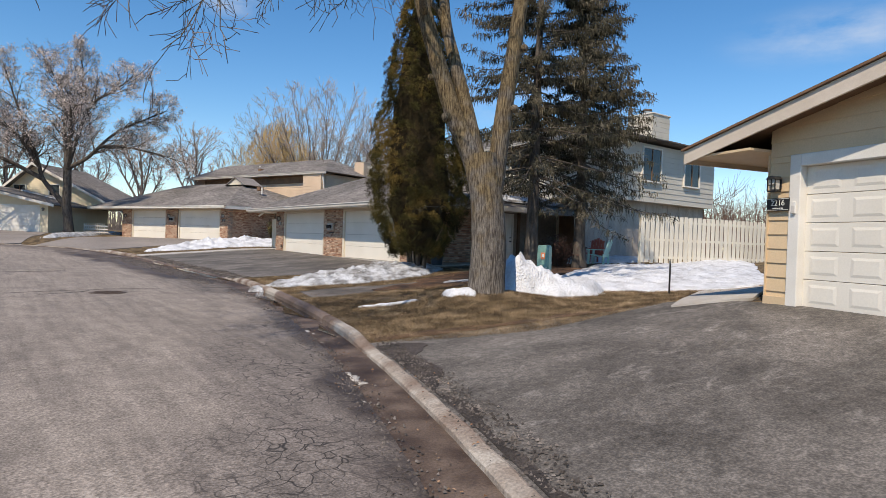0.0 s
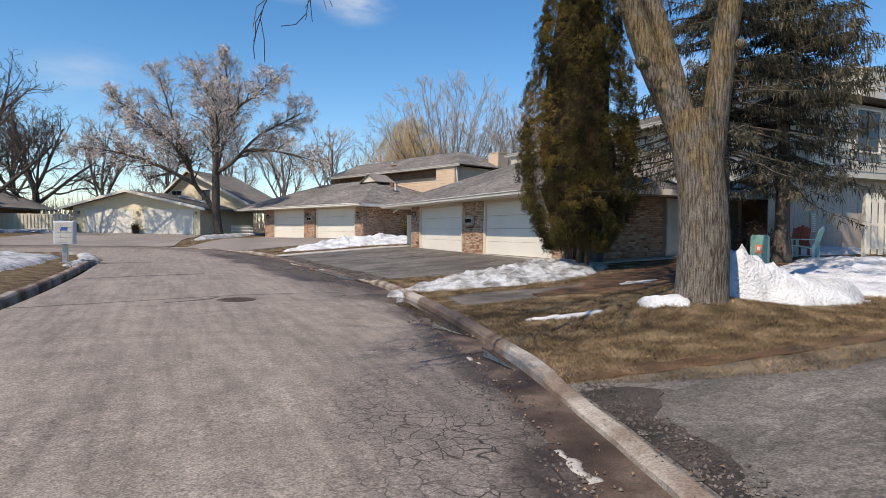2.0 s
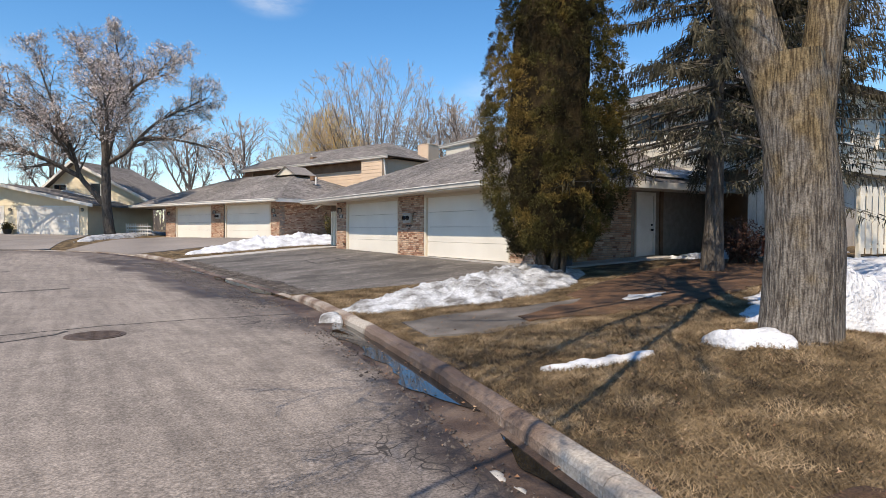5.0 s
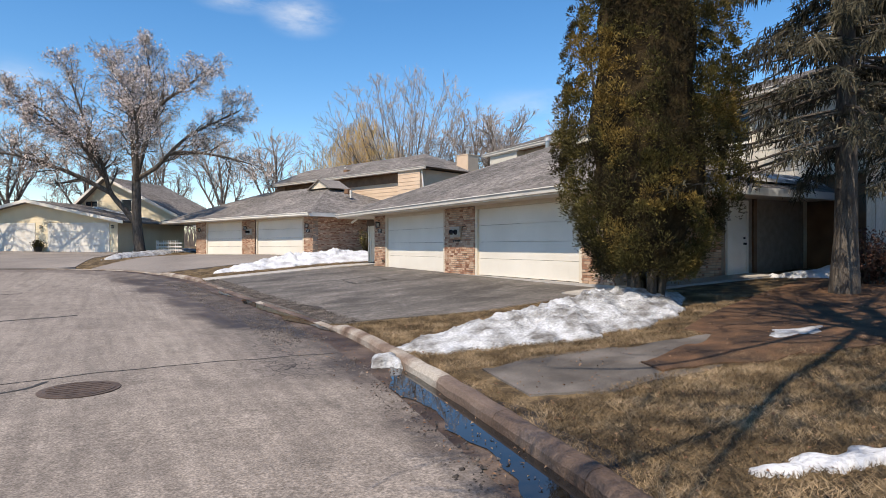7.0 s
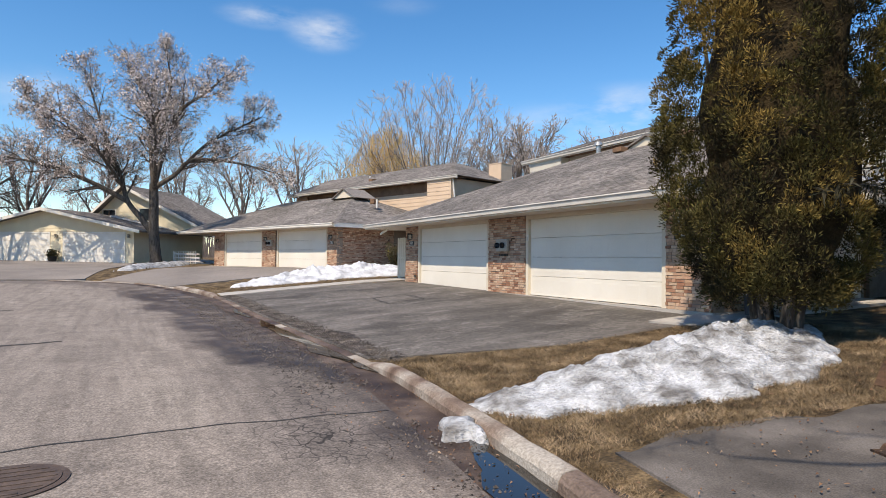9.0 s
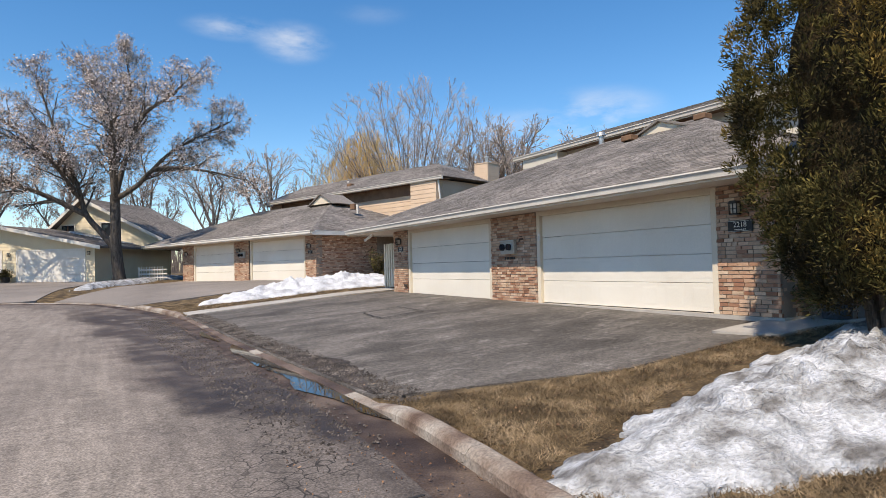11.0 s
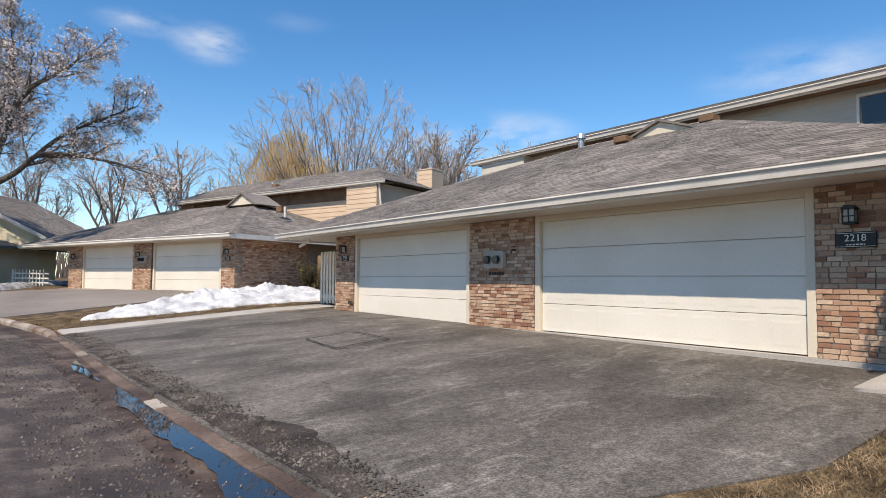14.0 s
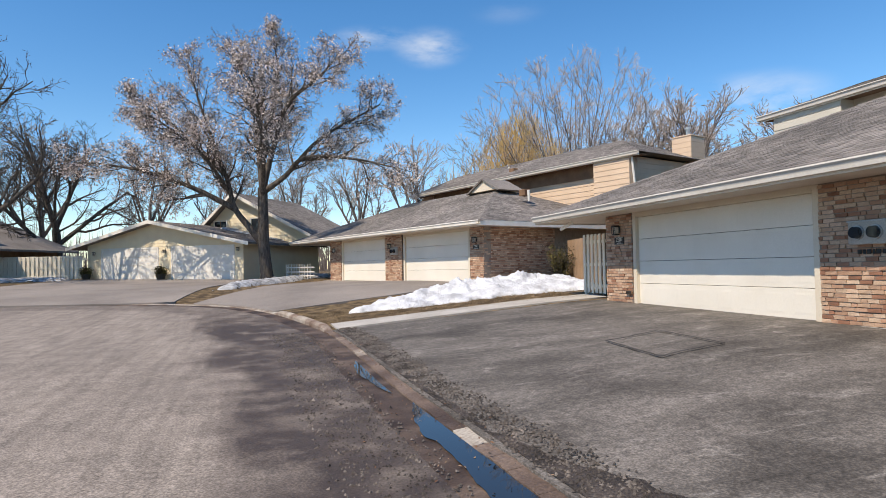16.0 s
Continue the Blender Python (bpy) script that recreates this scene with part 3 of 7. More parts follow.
# ---- land, road, kerbs, drives ----
def land():
    xs = np.concatenate([[-700, -400, -220, -130, -90], np.arange(-60, -10, 2.0), np.arange(-10, 2, .6), np.arange(2, 14, .25), np.arange(14, 24, .6), np.arange(24, 70, 2.0), [90, 130, 220, 400, 700]])
    ys = np.concatenate([[-500, -250, -120, -80], np.arange(-50, 0, 2.0), np.arange(0, 22, .25), np.arange(22, 66, .8), np.arange(66, 110, 3.0), [130, 180, 280, 450, 800]])
    X, Y = np.meshgrid(xs, ys)
    x, y = X.ravel(), Y.ravel()
    P = np.stack([x, y], 1)
    dr, dl = signed(P, KR, 1), signed(P, KL, -1)
    z = ground_z(x, y, dr, dl)
    on = (dr < .12) & (dl < .12)
    z = np.where(on, z - .25, z + .02)
    near = (x > 2) & (x < 20) & (y > 0) & (y < 22)
    z = z + np.where(near, np.array([.014 * noise.noise((a * 1.7, b * 1.7, 3)) for a, b in P]), 0)
    # under the asphalt of the drives the turf is cut away
    for poly in (DRIVE_A, DRIVE_B, DRIVE_C, DRIVE_D, PATH_OLD):
        c = np.array(poly)
        inside = np.ones(len(x), bool)
        for i in range(len(c)):
            p, q = c[i], c[(i + 1) % len(c)]
            inside &= ((q[0] - p[0]) * (y - p[1]) - (q[1] - p[1]) * (x - p[0])) / math.hypot(q[0] - p[0], q[1] - p[1]) > .45
        z = np.where(inside, z - .12, z)
    n = len(xs)
    F = [(i * n + j, i * n + j + 1, (i + 1) * n + j + 1, (i + 1) * n + j) for i in range(len(ys) - 1) for j in range(n - 1)]
    ob = raw("ground", np.stack([x, y, z], 1), F, M_LAWN, None, "dormant tan and olive lawn, patchy after winter", True)
    return tagged(ob, "", "lawn", "", "structure")


# corners of the drives, counter-clockwise
DRIVE_A = [(-7.0, -18), (3.0, -18), (8.2, 3.7), (2.2, 7.2)]
DRIVE_B = [(3.9, 19.2), (7.6, 18.0), (11.9, 17.95), (11.9, 33.2), (3.8, 33.2)]
DRIVE_C = [(3.35, 39.2), (11.35, 41.6), (6.9, 55.4), (.4, 43.6)]
DRIVE_D = [(-12, 45.8), (-.2, 44.4), (2.1, 59.2), (-8.2, 67)]
PATH_OLD = [(4.45, 12.45), (8.4, 12.5), (8.6, 13.4), (4.75, 14.15)]


def edge(p, q, n):
    return [(p[0] + (q[0] - p[0]) * i / n, p[1] + (q[1] - p[1]) * i / n) for i in range(n + 1)]


def arc_of(line, y0, y1):
    return [tuple(p) for p in line if y0 <= p[1] <= y1]


def along(line, n):
    """n + 1 points evenly spaced on a line of points."""
    a = np.array(line, float)
    s = np.concatenate([[0], np.cumsum(np.hypot(*np.diff(a, axis=0).T))])
    t = np.linspace(0, s[-1], n + 1)
    return np.stack([np.interp(t, s, a[:, 0]), np.interp(t, s, a[:, 1])], 1)


def shifted(line, d):
    """A line of points moved d to the right of its way."""
    a = np.array(line, float)
    g = np.gradient(a, axis=0)
    g /= np.hypot(g[:, 0], g[:, 1])[:, None]
    return a + d * np.stack([g[:, 1], -g[:, 0]], 1)


KRF, KLF = along(KR, 640), along(KL, 640)
land()
KLR = np.stack([np.interp(np.linspace(0, 1, 461), np.linspace(0, 1, len(KL)), KL[:, i]) for i in (0, 1)], 1)
KRR = np.stack([np.interp(np.linspace(0, 1, 461), np.linspace(0, 1, len(KR)), KR[:, i]) for i in (0, 1)], 1)
road = sheet("road", shifted(KRR, -.52), shifted(KLR, .3), 56, M_ROADW, 0, "worn grey asphalt road with wet edge and cracks", "road")
_co = np.array([v.co[:2] for v in road.data.vertices])
_d = -signed(_co, KR, 1)
_nz = np.array([noise.noise((p[0] * .9, p[1] * .55, 1)) + .5 * noise.noise((p[0] * 3, p[1] * 2, 6)) for p in _co])
_y = _co[:, 1]
_wide = .75 + 1.25 * smooth(18.6, 20.2, _y + _nz * .6) + .5 * smooth(24, 32, _y) - .5 * smooth(36, 44, _y)
_wide = np.where(_y < 14.5, .8, _wide)
_wet = (1 - smooth(_wide - .35, _wide + .25, _d + .45 * _nz)) * (1 - .6 * smooth(34, 42, _y))
_crack = (1 - smooth(1.3, 2.5, _d + .5 * _nz)) * np.clip(smooth(-2, 0, _y) * (1 - smooth(9, 11, _y)) + smooth(14.5, 15.5, _y) * (1 - smooth(20.5, 22, _y)), 0, 1)
for _name, _val in (("wet", _wet), ("crack", _crack)):
    _at = road.data.attributes.new(_name, "FLOAT", "POINT")
    _at.data.foreach_set("value", np.clip(_val, 0, 1).astype(np.float32))
gutter = sheet("gutter", shifted(KRF, -.53), shifted(KRF, .02), 4, M_PAN, -.012, "muddy concrete gutter beside the kerb", "gutter")
sheet("drive_near", along(edge((-6.2, -17), (.4, 0), 4) + [tuple(p) for p in shifted(KR, .14) if 0 < p[1] < 6.9], 40), along([(2.6, -17), (8.2, 3.6), (8.6, 5.6)], 40), 20, M_DRIVE, .038, "dark sealed asphalt driveway with pale scuffs", "driveway")
sheet("drive_middle", along([tuple(p) for p in shifted(KR, .13) if 19.1 < p[1] < 33.3], 40), along([(7.6, 18.0), (11.75, 17.95), (11.75, 33.2)], 40), 24, M_DRIVE, .038, "dark sealed asphalt driveway with pale scuffs", "driveway")
sheet("drive_far", along([tuple(p) for p in shifted(KR, .1) if p[1] > 39.2 and p[0] > .4], 16), along(edge((11.5, 41.5), (6.95, 55.5), 4), 16), 10, M_ROAD, .05, "grey asphalt driveway", "driveway")
sheet("drive_end", along(edge((-12, 45.75), (-.2, 44.15), 4), 14), along(edge((-8.3, 67.1), (2.2, 59.2), 4), 14), 10, M_ROAD, .05, "grey asphalt driveway", "driveway")
def ragged(line, n, amp, seed):
    a = along(line, n)
    return a + np.array([[amp * noise.noise((p[0] * 1.6, p[1] * 1.6, seed)) + amp * .4 * noise.noise((p[0] * 5, p[1] * 5, seed)) for _ in (0, 1)] for p in a])


sheet("old_path", ragged([(4.62, 12.75), (5.4, 12.35), (6.6, 12.2), (8.5, 12.55)], 40, .14, 2), ragged([(4.85, 14.0), (5.7, 14.1), (6.8, 13.75), (8.6, 13.35)], 40, .14, 4), 10, M_PAD, .042, "worn asphalt pad set in the lawn", "path")


def kerb(line, heights, name, side, label, parent_label):
    """Kerb stones of cast concrete, one piece every 1.5 m, of varying height."""
    th = thing(name, parent_label, "kerb", kind="structure")
    a = along(line, max(4, int(len(line) * 1)))
    s = np.concatenate([[0], np.cumsum(np.hypot(*np.diff(a, axis=0).T))])
    total, pos = s[-1], 0.0
    rnd = random.Random(5)
    while pos < total - .2:
        ya = float(np.interp(pos, s, a[:, 1]))
        sunk = side > 0 and 18.9 < ya < 33.2
        step = rnd.choice((.35, .5, .8)) if sunk else 1.5
        t = np.linspace(pos + .004, min(pos + step, total) - .004, 5)
        c = np.stack([np.interp(t, s, a[:, 0]), np.interp(t, s, a[:, 1])], 1)
        g = np.gradient(c, axis=0)
        g /= np.hypot(g[:, 0], g[:, 1])[:, None]
        nrm = np.stack([g[:, 1], -g[:, 0]], 1) * side
        V, F = [], []
        for p, w in zip(c, nrm):
            h = heights(p[1])
            z = float(base_z(p[1]))
            j = (.016 if sunk else .012) * noise.noise((p[0] * 2.3, p[1] * 2.3, 5)) + (.012 if sunk else .004) * noise.noise((p[0] * 9, p[1] * 9, 5))
            for o, q in ((-.03, -.12), (-.02, h * .55), (.015, h * .9), (.045, h), (.13, h + .01), (.16, h), (.17, -.12)):
                V.append((p[0] + w[0] * (o + j), p[1] + w[1] * (o + j), z + q + j))
        for i in range(4):
            for k in range(6):
                F.append((i * 7 + k, i * 7 + k + 1, (i + 1) * 7 + k + 1, (i + 1) * 7 + k))
        F += [tuple(range(7)), tuple(range(34, 27, -1))]
        # y 9.6-14.4: branch shade put into the stones' colour; sunk stones carry mud
        mudtone = side > 0 and (9.6 < c[2][1] < 14.4 or (sunk and rnd.random() < .8))
        raw("kerb_stone", V, F, M_KERB_DARK if mudtone else M_KERB, th, "concrete toned dark for branch shade and mud" if mudtone else "", False)
        pos += step
    return th


def h_right(y):
    if y < 6.5:
        return .055
    if y < 18.9:
        return .055 + .075 * float(smooth(6.5, 7.5, y) * (1 - smooth(18.3, 18.9, y))) - .039 * float(smooth(18.6, 18.9, y))
    if y < 33.3:
        return .016
    return .016 + .112 * float(smooth(33.3, 34, y) * (1 - smooth(38.2, 39.2, y)))


kerb([tuple(p) for p in KR if -9 < p[1] and p[0] > -8], h_right, "kerb_right", 1, "", "weathered concrete kerb, cast in short lengths")
kerb([tuple(p) for p in KL if -9 < p[1] and p[0] > -16], lambda y: .12, "kerb_left", -1, "", "weathered concrete kerb, cast in short lengths")


def crumble(y0, y1, inner, outer, label, lift, seed):
    """A ragged strip of broken asphalt and grit along the kerb."""
    line = np.array([p for p in KRF if y0 <= p[1] <= y1])
    a = along(line, int((y1 - y0) * 9))
    g = np.gradient(a, axis=0)
    g /= np.hypot(g[:, 0], g[:, 1])[:, None]
    nrm = np.stack([g[:, 1], -g[:, 0]], 1)
    o = np.array([outer(p[1]) + .16 * noise.noise((p[1] * 1.3, seed, 0)) + .09 * noise.noise((p[1] * 4.3, seed, 2)) for p in a])
    return sheet("grit_strip", a + nrm * inner, a + nrm * o[:, None], 3, M_CRUMB, lift, label, "grit", thick=.01, wob=.006)


crumble(19.2, 33.2, .19, lambda y: .27 + .5 * math.exp(-((y - 21.6) / 1.3) ** 2), "dark crumbled asphalt edge along the drive", .045, 3)
crumble(.5, 6.8, .19, lambda y: .3 + .22 * float(smooth(4, 4.8, y)) + .3 * math.exp(-((y - 6.25) / .4) ** 2) - .2 * float(smooth(6.4, 6.8, y)), "dark crumbled asphalt edge along the drive", .045, 7)
crumble(7.2, 18.8, .17, lambda y: .26 + .2 * math.exp(-((y - 11.9) / 1.0) ** 2), "bare dark soil edge behind the kerb", .036, 9)

# ---- houses ----
def garage_door(parent, x0, x1, z0, z1, y, rows=4, cols=4, raised=True, mat=None, dep=.003):
    """A sectional overhead door: hinged sections, each with raised panels."""
    mat = mat or M_DOOR
    hgt = (z1 - z0) / rows
    door = thing("garage_door", "", "")
    for k in ("label", "category"):
        if k in door:
            del door[k]
    door.parent = parent
    for r in range(rows):
        a, b = z0 + r * hgt + .004, z0 + (r + 1) * hgt - .004
        bm = B(x0, x1, y, y + .045, a, b, bevel=.004)
        if raised:
            w = (x1 - x0) / cols
            for c in range(cols):
                u0, u1 = x0 + c * w + .09, x0 + (c + 1) * w - .09
                lo = [(u0, y, a + .07), (u1, y, a + .07), (u1, y, b - .07), (u0, y, b - .07)]
                hi = [(u0 + .05, y - dep, a + .11), (u1 - .05, y - dep, a + .11), (u1 - .05, y - dep, b - .11), (u0 + .05, y - dep, b - .11)]
                L, H = [bm.verts.new(p) for p in lo], [bm.verts.new(p) for p in hi]
                bm.faces.new(H)
                for i in range(4):
                    bm.faces.new((L[i], L[(i + 1) % 4], H[(i + 1) % 4], H[i]))
        part("section", bm, mat, door)
    return door


def brick_panel(parent, x0, x1, z0, z1, y, single, side=None, course=.07, length=.205, seed=0):
    """Bricks laid in running bond, each its own block, proud of the mortar by differing amounts."""
    rnd = random.Random(seed)
    rows = int((z1 - z0) / course)
    allv, allf = [], []
    meshes = {}
    for r in range(rows):
        x = x0 - (length / 2 if r % 2 else 0) - rnd.random() * .06
        while x < x1 - .03:
            ln = length * rnd.choice((.92, 1, 1, 1, 1.04, .5))
            a, b = max(x, x0) + .007, min(x + ln, x1) - .007
            x += ln
            if b - a < .04:
                continue
            out = rnd.uniform(.006, .024)
            z = z0 + r * course + .007
            h = course - .014
            key = (round((b - a) / .03), rnd.randrange(3))
            if single:
                if key not in meshes:
                    L = key[0] * .03
                    bm = bmesh.new()
                    box(bm, 0, L, 0, .05, 0, h)
                    for v in bm.verts:
                        v.co += Vector((rnd.uniform(-.007, .007), rnd.uniform(-.006, .006), rnd.uniform(-.004, .004)))
                    me = bpy.data.meshes.new("brick")
                    bm.to_mesh(me)
                    bm.free()
                    me.materials.append(M_BRICK)
                    meshes[key] = me
                ob = new("brick", meshes[key])
                ob.parent = parent
                ob.matrix_local = (side or Matrix()) @ Matrix.Translation((a, y - out, z))
                ob.scale.x = (b - a) / (key[0] * .03) if key[0] else 1
            else:
                k = len(allv)
                pts = [(xx, yy, zz) for zz in (z, z + h) for yy in (y - out, y + .03) for xx in (a, b)]
                m = side or Matrix()
                allv += [tuple(m @ Vector(p)) for p in pts]
                allf += [tuple(k + i for i in q) for q in ((0, 2, 3, 1), (4, 5, 7, 6), (0, 1, 5, 4), (2, 6, 7, 3), (0, 4, 6, 2), (1, 3, 7, 5))]
    if not single:
        tagged(raw("bricks", allv, allf, M_BRICKS, parent), kind="stuff")


def lap_siding(parent, x0, x1, z0, z1, y, mat, m=None, board=.2, name="siding_board", cut=None):
    """Lapped boards, each tilted out at its foot; cut gives the upper limit at x for a gable."""
    n = max(1, int(math.ceil((z1 - z0) / board)))
    for i in range(n):
        a, b = z0 + i * board, min(z0 + (i + 1) * board, z1)
        bm = bmesh.new()
        if cut:
            xa, xb = cut(a)
            xc, xd = cut(b)
            xa, xb, xc, xd = max(xa, x0), min(xb, x1), max(xc, x0), min(xd, x1)
            if xb - xa < .05:
                continue
            if xd < xc:
                xc = xd = (xc + xd) / 2
        else:
            xa = xc = x0
            xb = xd = x1
        v = [bm.verts.new(p) for p in ((xa, y - .022, a), (xb, y - .022, a), (xd, y - .004, b), (xc, y - .004, b), (xa, y + .02, a), (xb, y + .02, a), (xd, y + .02, b), (xc, y + .02, b))]
        for q in ((0, 1, 2, 3), (0, 4, 5, 1), (1, 5, 6, 2), (2, 6, 7, 3), (3, 7, 4, 0), (4, 7, 6, 5)):
            bm.faces.new([v[k] for k in q])
        if m is not None:
            bmesh.ops.transform(bm, matrix=m, verts=bm.verts)
        part(name, bm, mat, parent)


def shingled(parent, quad, mat=None, course=.145, tab=.19, seed=0, singles=0, lift=.004):
    """Shingle tabs over a roof face with level eaves: quad = eave left, eave right, top right, top left (top may shrink to a point)."""
    mat = mat or M_SHINGLES
    rnd = random.Random(seed)
    a, b, c, d = [Vector(p) for p in quad]
    nrm = (b - a).cross(d - a)
    nrm = nrm.normalized() if nrm.length > 1e-6 else (b - a).cross(c - a).normalized()
    if nrm.z < 0:
        nrm = -nrm
    run = ((d + c) / 2 - (a + b) / 2)
    rows = int(run.length / course)
    V, F, nearest = [], [], []
    for r in range(rows):
        t0, t1 = r / rows, min(1, (r + 1.35) / rows)
        l0, r0, l1, r1 = a.lerp(d, t0), b.lerp(c, t0), a.lerp(d, t1), b.lerp(c, t1)
        w = (r0 - l0).length
        n = max(1, int(w / tab))
        off = rnd.random()
        cuts = sorted({0.0, 1.0} | {min(1, max(0, (i + off + rnd.uniform(-.2, .2)) / n)) for i in range(n)})
        for u, v in zip(cuts, cuts[1:]):
            if (v - u) * w < .03:
                continue
            e = .005 / max(w, .1) * .5
            h = lift + rnd.choice((.004, .006, .009))
            p = [l0.lerp(r0, u + e) + nrm * h, l0.lerp(r0, v - e) + nrm * h, l1.lerp(r1, v - e) + nrm * lift, l1.lerp(r1, u + e) + nrm * lift,
                 l0.lerp(r0, u + e) + nrm * .001, l0.lerp(r0, v - e) + nrm * .001]
            quadf = [(0, 1, 2, 3), (0, 4, 5, 1), (0, 3, 4), (1, 5, 2)]
            if singles and r < 5 and len(nearest) < singles:
                nearest.append((p, quadf))
            else:
                k = len(V)
                V += p
                F += [tuple(k + i for i in q) for q in quadf]
    tagged(raw("shingles", V, F, mat, parent), kind="stuff")
    return nearest


def hip_roof(parent, x0, x1, y0, y1, z, slope, mat_fascia, left=True, right=True, thick=.2, shingle=True, seed=0, name="roof"):
    """A hipped or gabled roof on a rectangle of eaves; the ridge runs along x. Returns the ridge's ends."""
    half = (y1 - y0) / 2
    top = z + slope * half
    ra, rb = Vector((x0 + (half if left else 0), y0 + half, top)), Vector((x1 - (half if right else 0), y0 + half, top))
    e = [Vector((x0, y0, z)), Vector((x1, y0, z)), Vector((x1, y1, z)), Vector((x0, y1, z))]
    bm = bmesh.new()
    v = [bm.verts.new(p) for p in e] + [bm.verts.new(ra), bm.verts.new(rb)]
    bm.faces.new((v[0], v[1], v[5], v[4]))
    bm.faces.new((v[2], v[3], v[4], v[5]))
    bm.faces.new((v[3], v[0], v[4]))
    bm.faces.new((v[1], v[2], v[5]))
    bm.faces.new((v[0], v[3], v[2], v[1]))
    roof = part(name, bm, M_SHINGLES, parent)
    if shingle:
        shingled(roof, (e[0], e[1], rb, ra), seed=seed)
        if right:
            shingled(roof, (e[1], e[2], rb, rb), seed=seed + 1)
        if left:
            shingled(roof, (e[3], e[0], ra, ra), seed=seed + 2)
    return roof, ra, rb


def fascia_gutter(parent, x0, x1, y, z, mat=None, k=.14):
    """A K-profile gutter on its fascia board along x, the front at y."""
    part("fascia", B(x0, x1, y + .02, y + .045, z - k - .04, z + .02), M_WHITE, parent)
    bm = bmesh.new()
    prism(bm, [(y - .1, z + .005), (y - .11, z - .02), (y - .075, z - .06), (y - .07, z - k), (y + .02, z - k), (y + .02, z + .005), (y + .01, z + .005), (y + .01, z - k + .02), (y - .06, z - k + .02), (y - .095, z - .02), (y - .09, z + .005)], "x", x0, x1)
    part("gutter", bm, mat or M_METAL, parent)


def window(parent, x0, x1, z0, z1, y, m=None, mull=1, frame=.07, mat=None):
    """A framed window with sash bars, panes set back, and a sill."""
    m = m or Matrix()
    w = new("window")
    w.parent = parent
    w.matrix_local = m
    for name, a in (("frame", (x0 - frame, x0, y - .04, y + .05, z0 - frame, z1 + frame)), ("frame", (x1, x1 + frame, y - .04, y + .05, z0 - frame, z1 + frame)),
                    ("frame", (x0, x1, y - .04, y + .05, z1, z1 + frame)), ("sill", (x0 - .02, x1 + .02, y - .07, y + .05, z0 - frame, z0))):
        part(name, B(*a, bevel=.006), mat or M_WHITE, w)
    n = mull + 1
    for i in range(n):
        a, b = x0 + (x1 - x0) * i / n, x0 + (x1 - x0) * (i + 1) / n
        part("pane", B(a + .025, b - .025, y + .005, y + .012, z0 + .02, z1 - .02), M_GLASS, w)
        if i:
            part("mullion", B(a - .025, a + .025, y - .02, y + .03, z0, z1), M_BROWN, w)
    return w


def wall_lamp(m, label="black lantern wall lamp with frosted panes"):
    """A caged lantern on a bracket."""
    th = thing("wall_lamp", label, "lamp", m @ Matrix.Scale(.8, 4))
    part("backplate", B(-.06, .06, -.02, 0, -.09, .12, bevel=.008), M_BLACK, th)
    bm = bmesh.new()
    prism(bm, [(-.11, .1), (.11, .1), (.05, .16), (-.05, .16)], "y", -.24, -.04)
    part("cap", bm, M_BLACK, th)
    part("pane", B(-.07, .07, -.2, -.07, -.1, .1, bevel=.01), material("frosted lamp glass", [(.5, .47, .4), (.6, .57, .5)], .4, 5, 30, 0), th)
    for x in (-.085, 0, .085):
        part("bar", B(x - .008, x + .008, -.222, -.206, -.12, .1), M_BLACK, th)
    part("bar", B(-.09, .09, -.222, -.206, -.02, -.004), M_BLACK, th)
    part("base", B(-.095, .095, -.22, -.05, -.14, -.11, bevel=.008), M_BLACK, th)
    return th


def text_mesh(body, size, mat, parent, m, name="lettering"):
    cu = bpy.data.curves.new(name, "FONT")
    cu.body, cu.size, cu.align_x, cu.align_y, cu.extrude = body, size, "CENTER", "CENTER", .002
    tmp = bpy.data.objects.new(name, cu)
    scene.collection.objects.link(tmp)
    me = bpy.data.meshes.new_from_object(tmp.evaluated_get(bpy.context.evaluated_depsgraph_get()))
    bpy.data.objects.remove(tmp)
    me.materials.clear()
    me.materials.append(mat)
    ob = new(name, me)
    ob.parent = parent
    ob.matrix_local = m
    return ob


def number_sign(m, number, w=.4, h=.2):
    th = thing("house_number_sign", "black house number plaque reading %s in pale figures" % number, "sign", m)
    part("plate", B(-w / 2, w / 2, -.02, 0, -h / 2, h / 2, bevel=.006), M_BLACK, th)
    for a in ((-w / 2 + .012, w / 2 - .012, h / 2 - .018, h / 2 - .012), (-w / 2 + .012, w / 2 - .012, -h / 2 + .012, -h / 2 + .018)):
        part("border", B(a[0], a[1], -.023, -.019, a[2], a[3]), M_LETTER, th)
    text_mesh(number, h * .62, M_LETTER, th, pose(0, -.022, h * .1, 90, 0, 0))
    rnd = random.Random(3)
    x = -w * .22
    while x < w * .22:
        ln = rnd.uniform(.014, .04)
        part("small_writing", B(x, x + ln, -.024, -.019, -h * .34, -h * .26), M_LETTER, th)
        x += ln + .012
    return th


def frame_of(x, y, z, rz):
    return pose(x, y, z, 0, 0, rz)


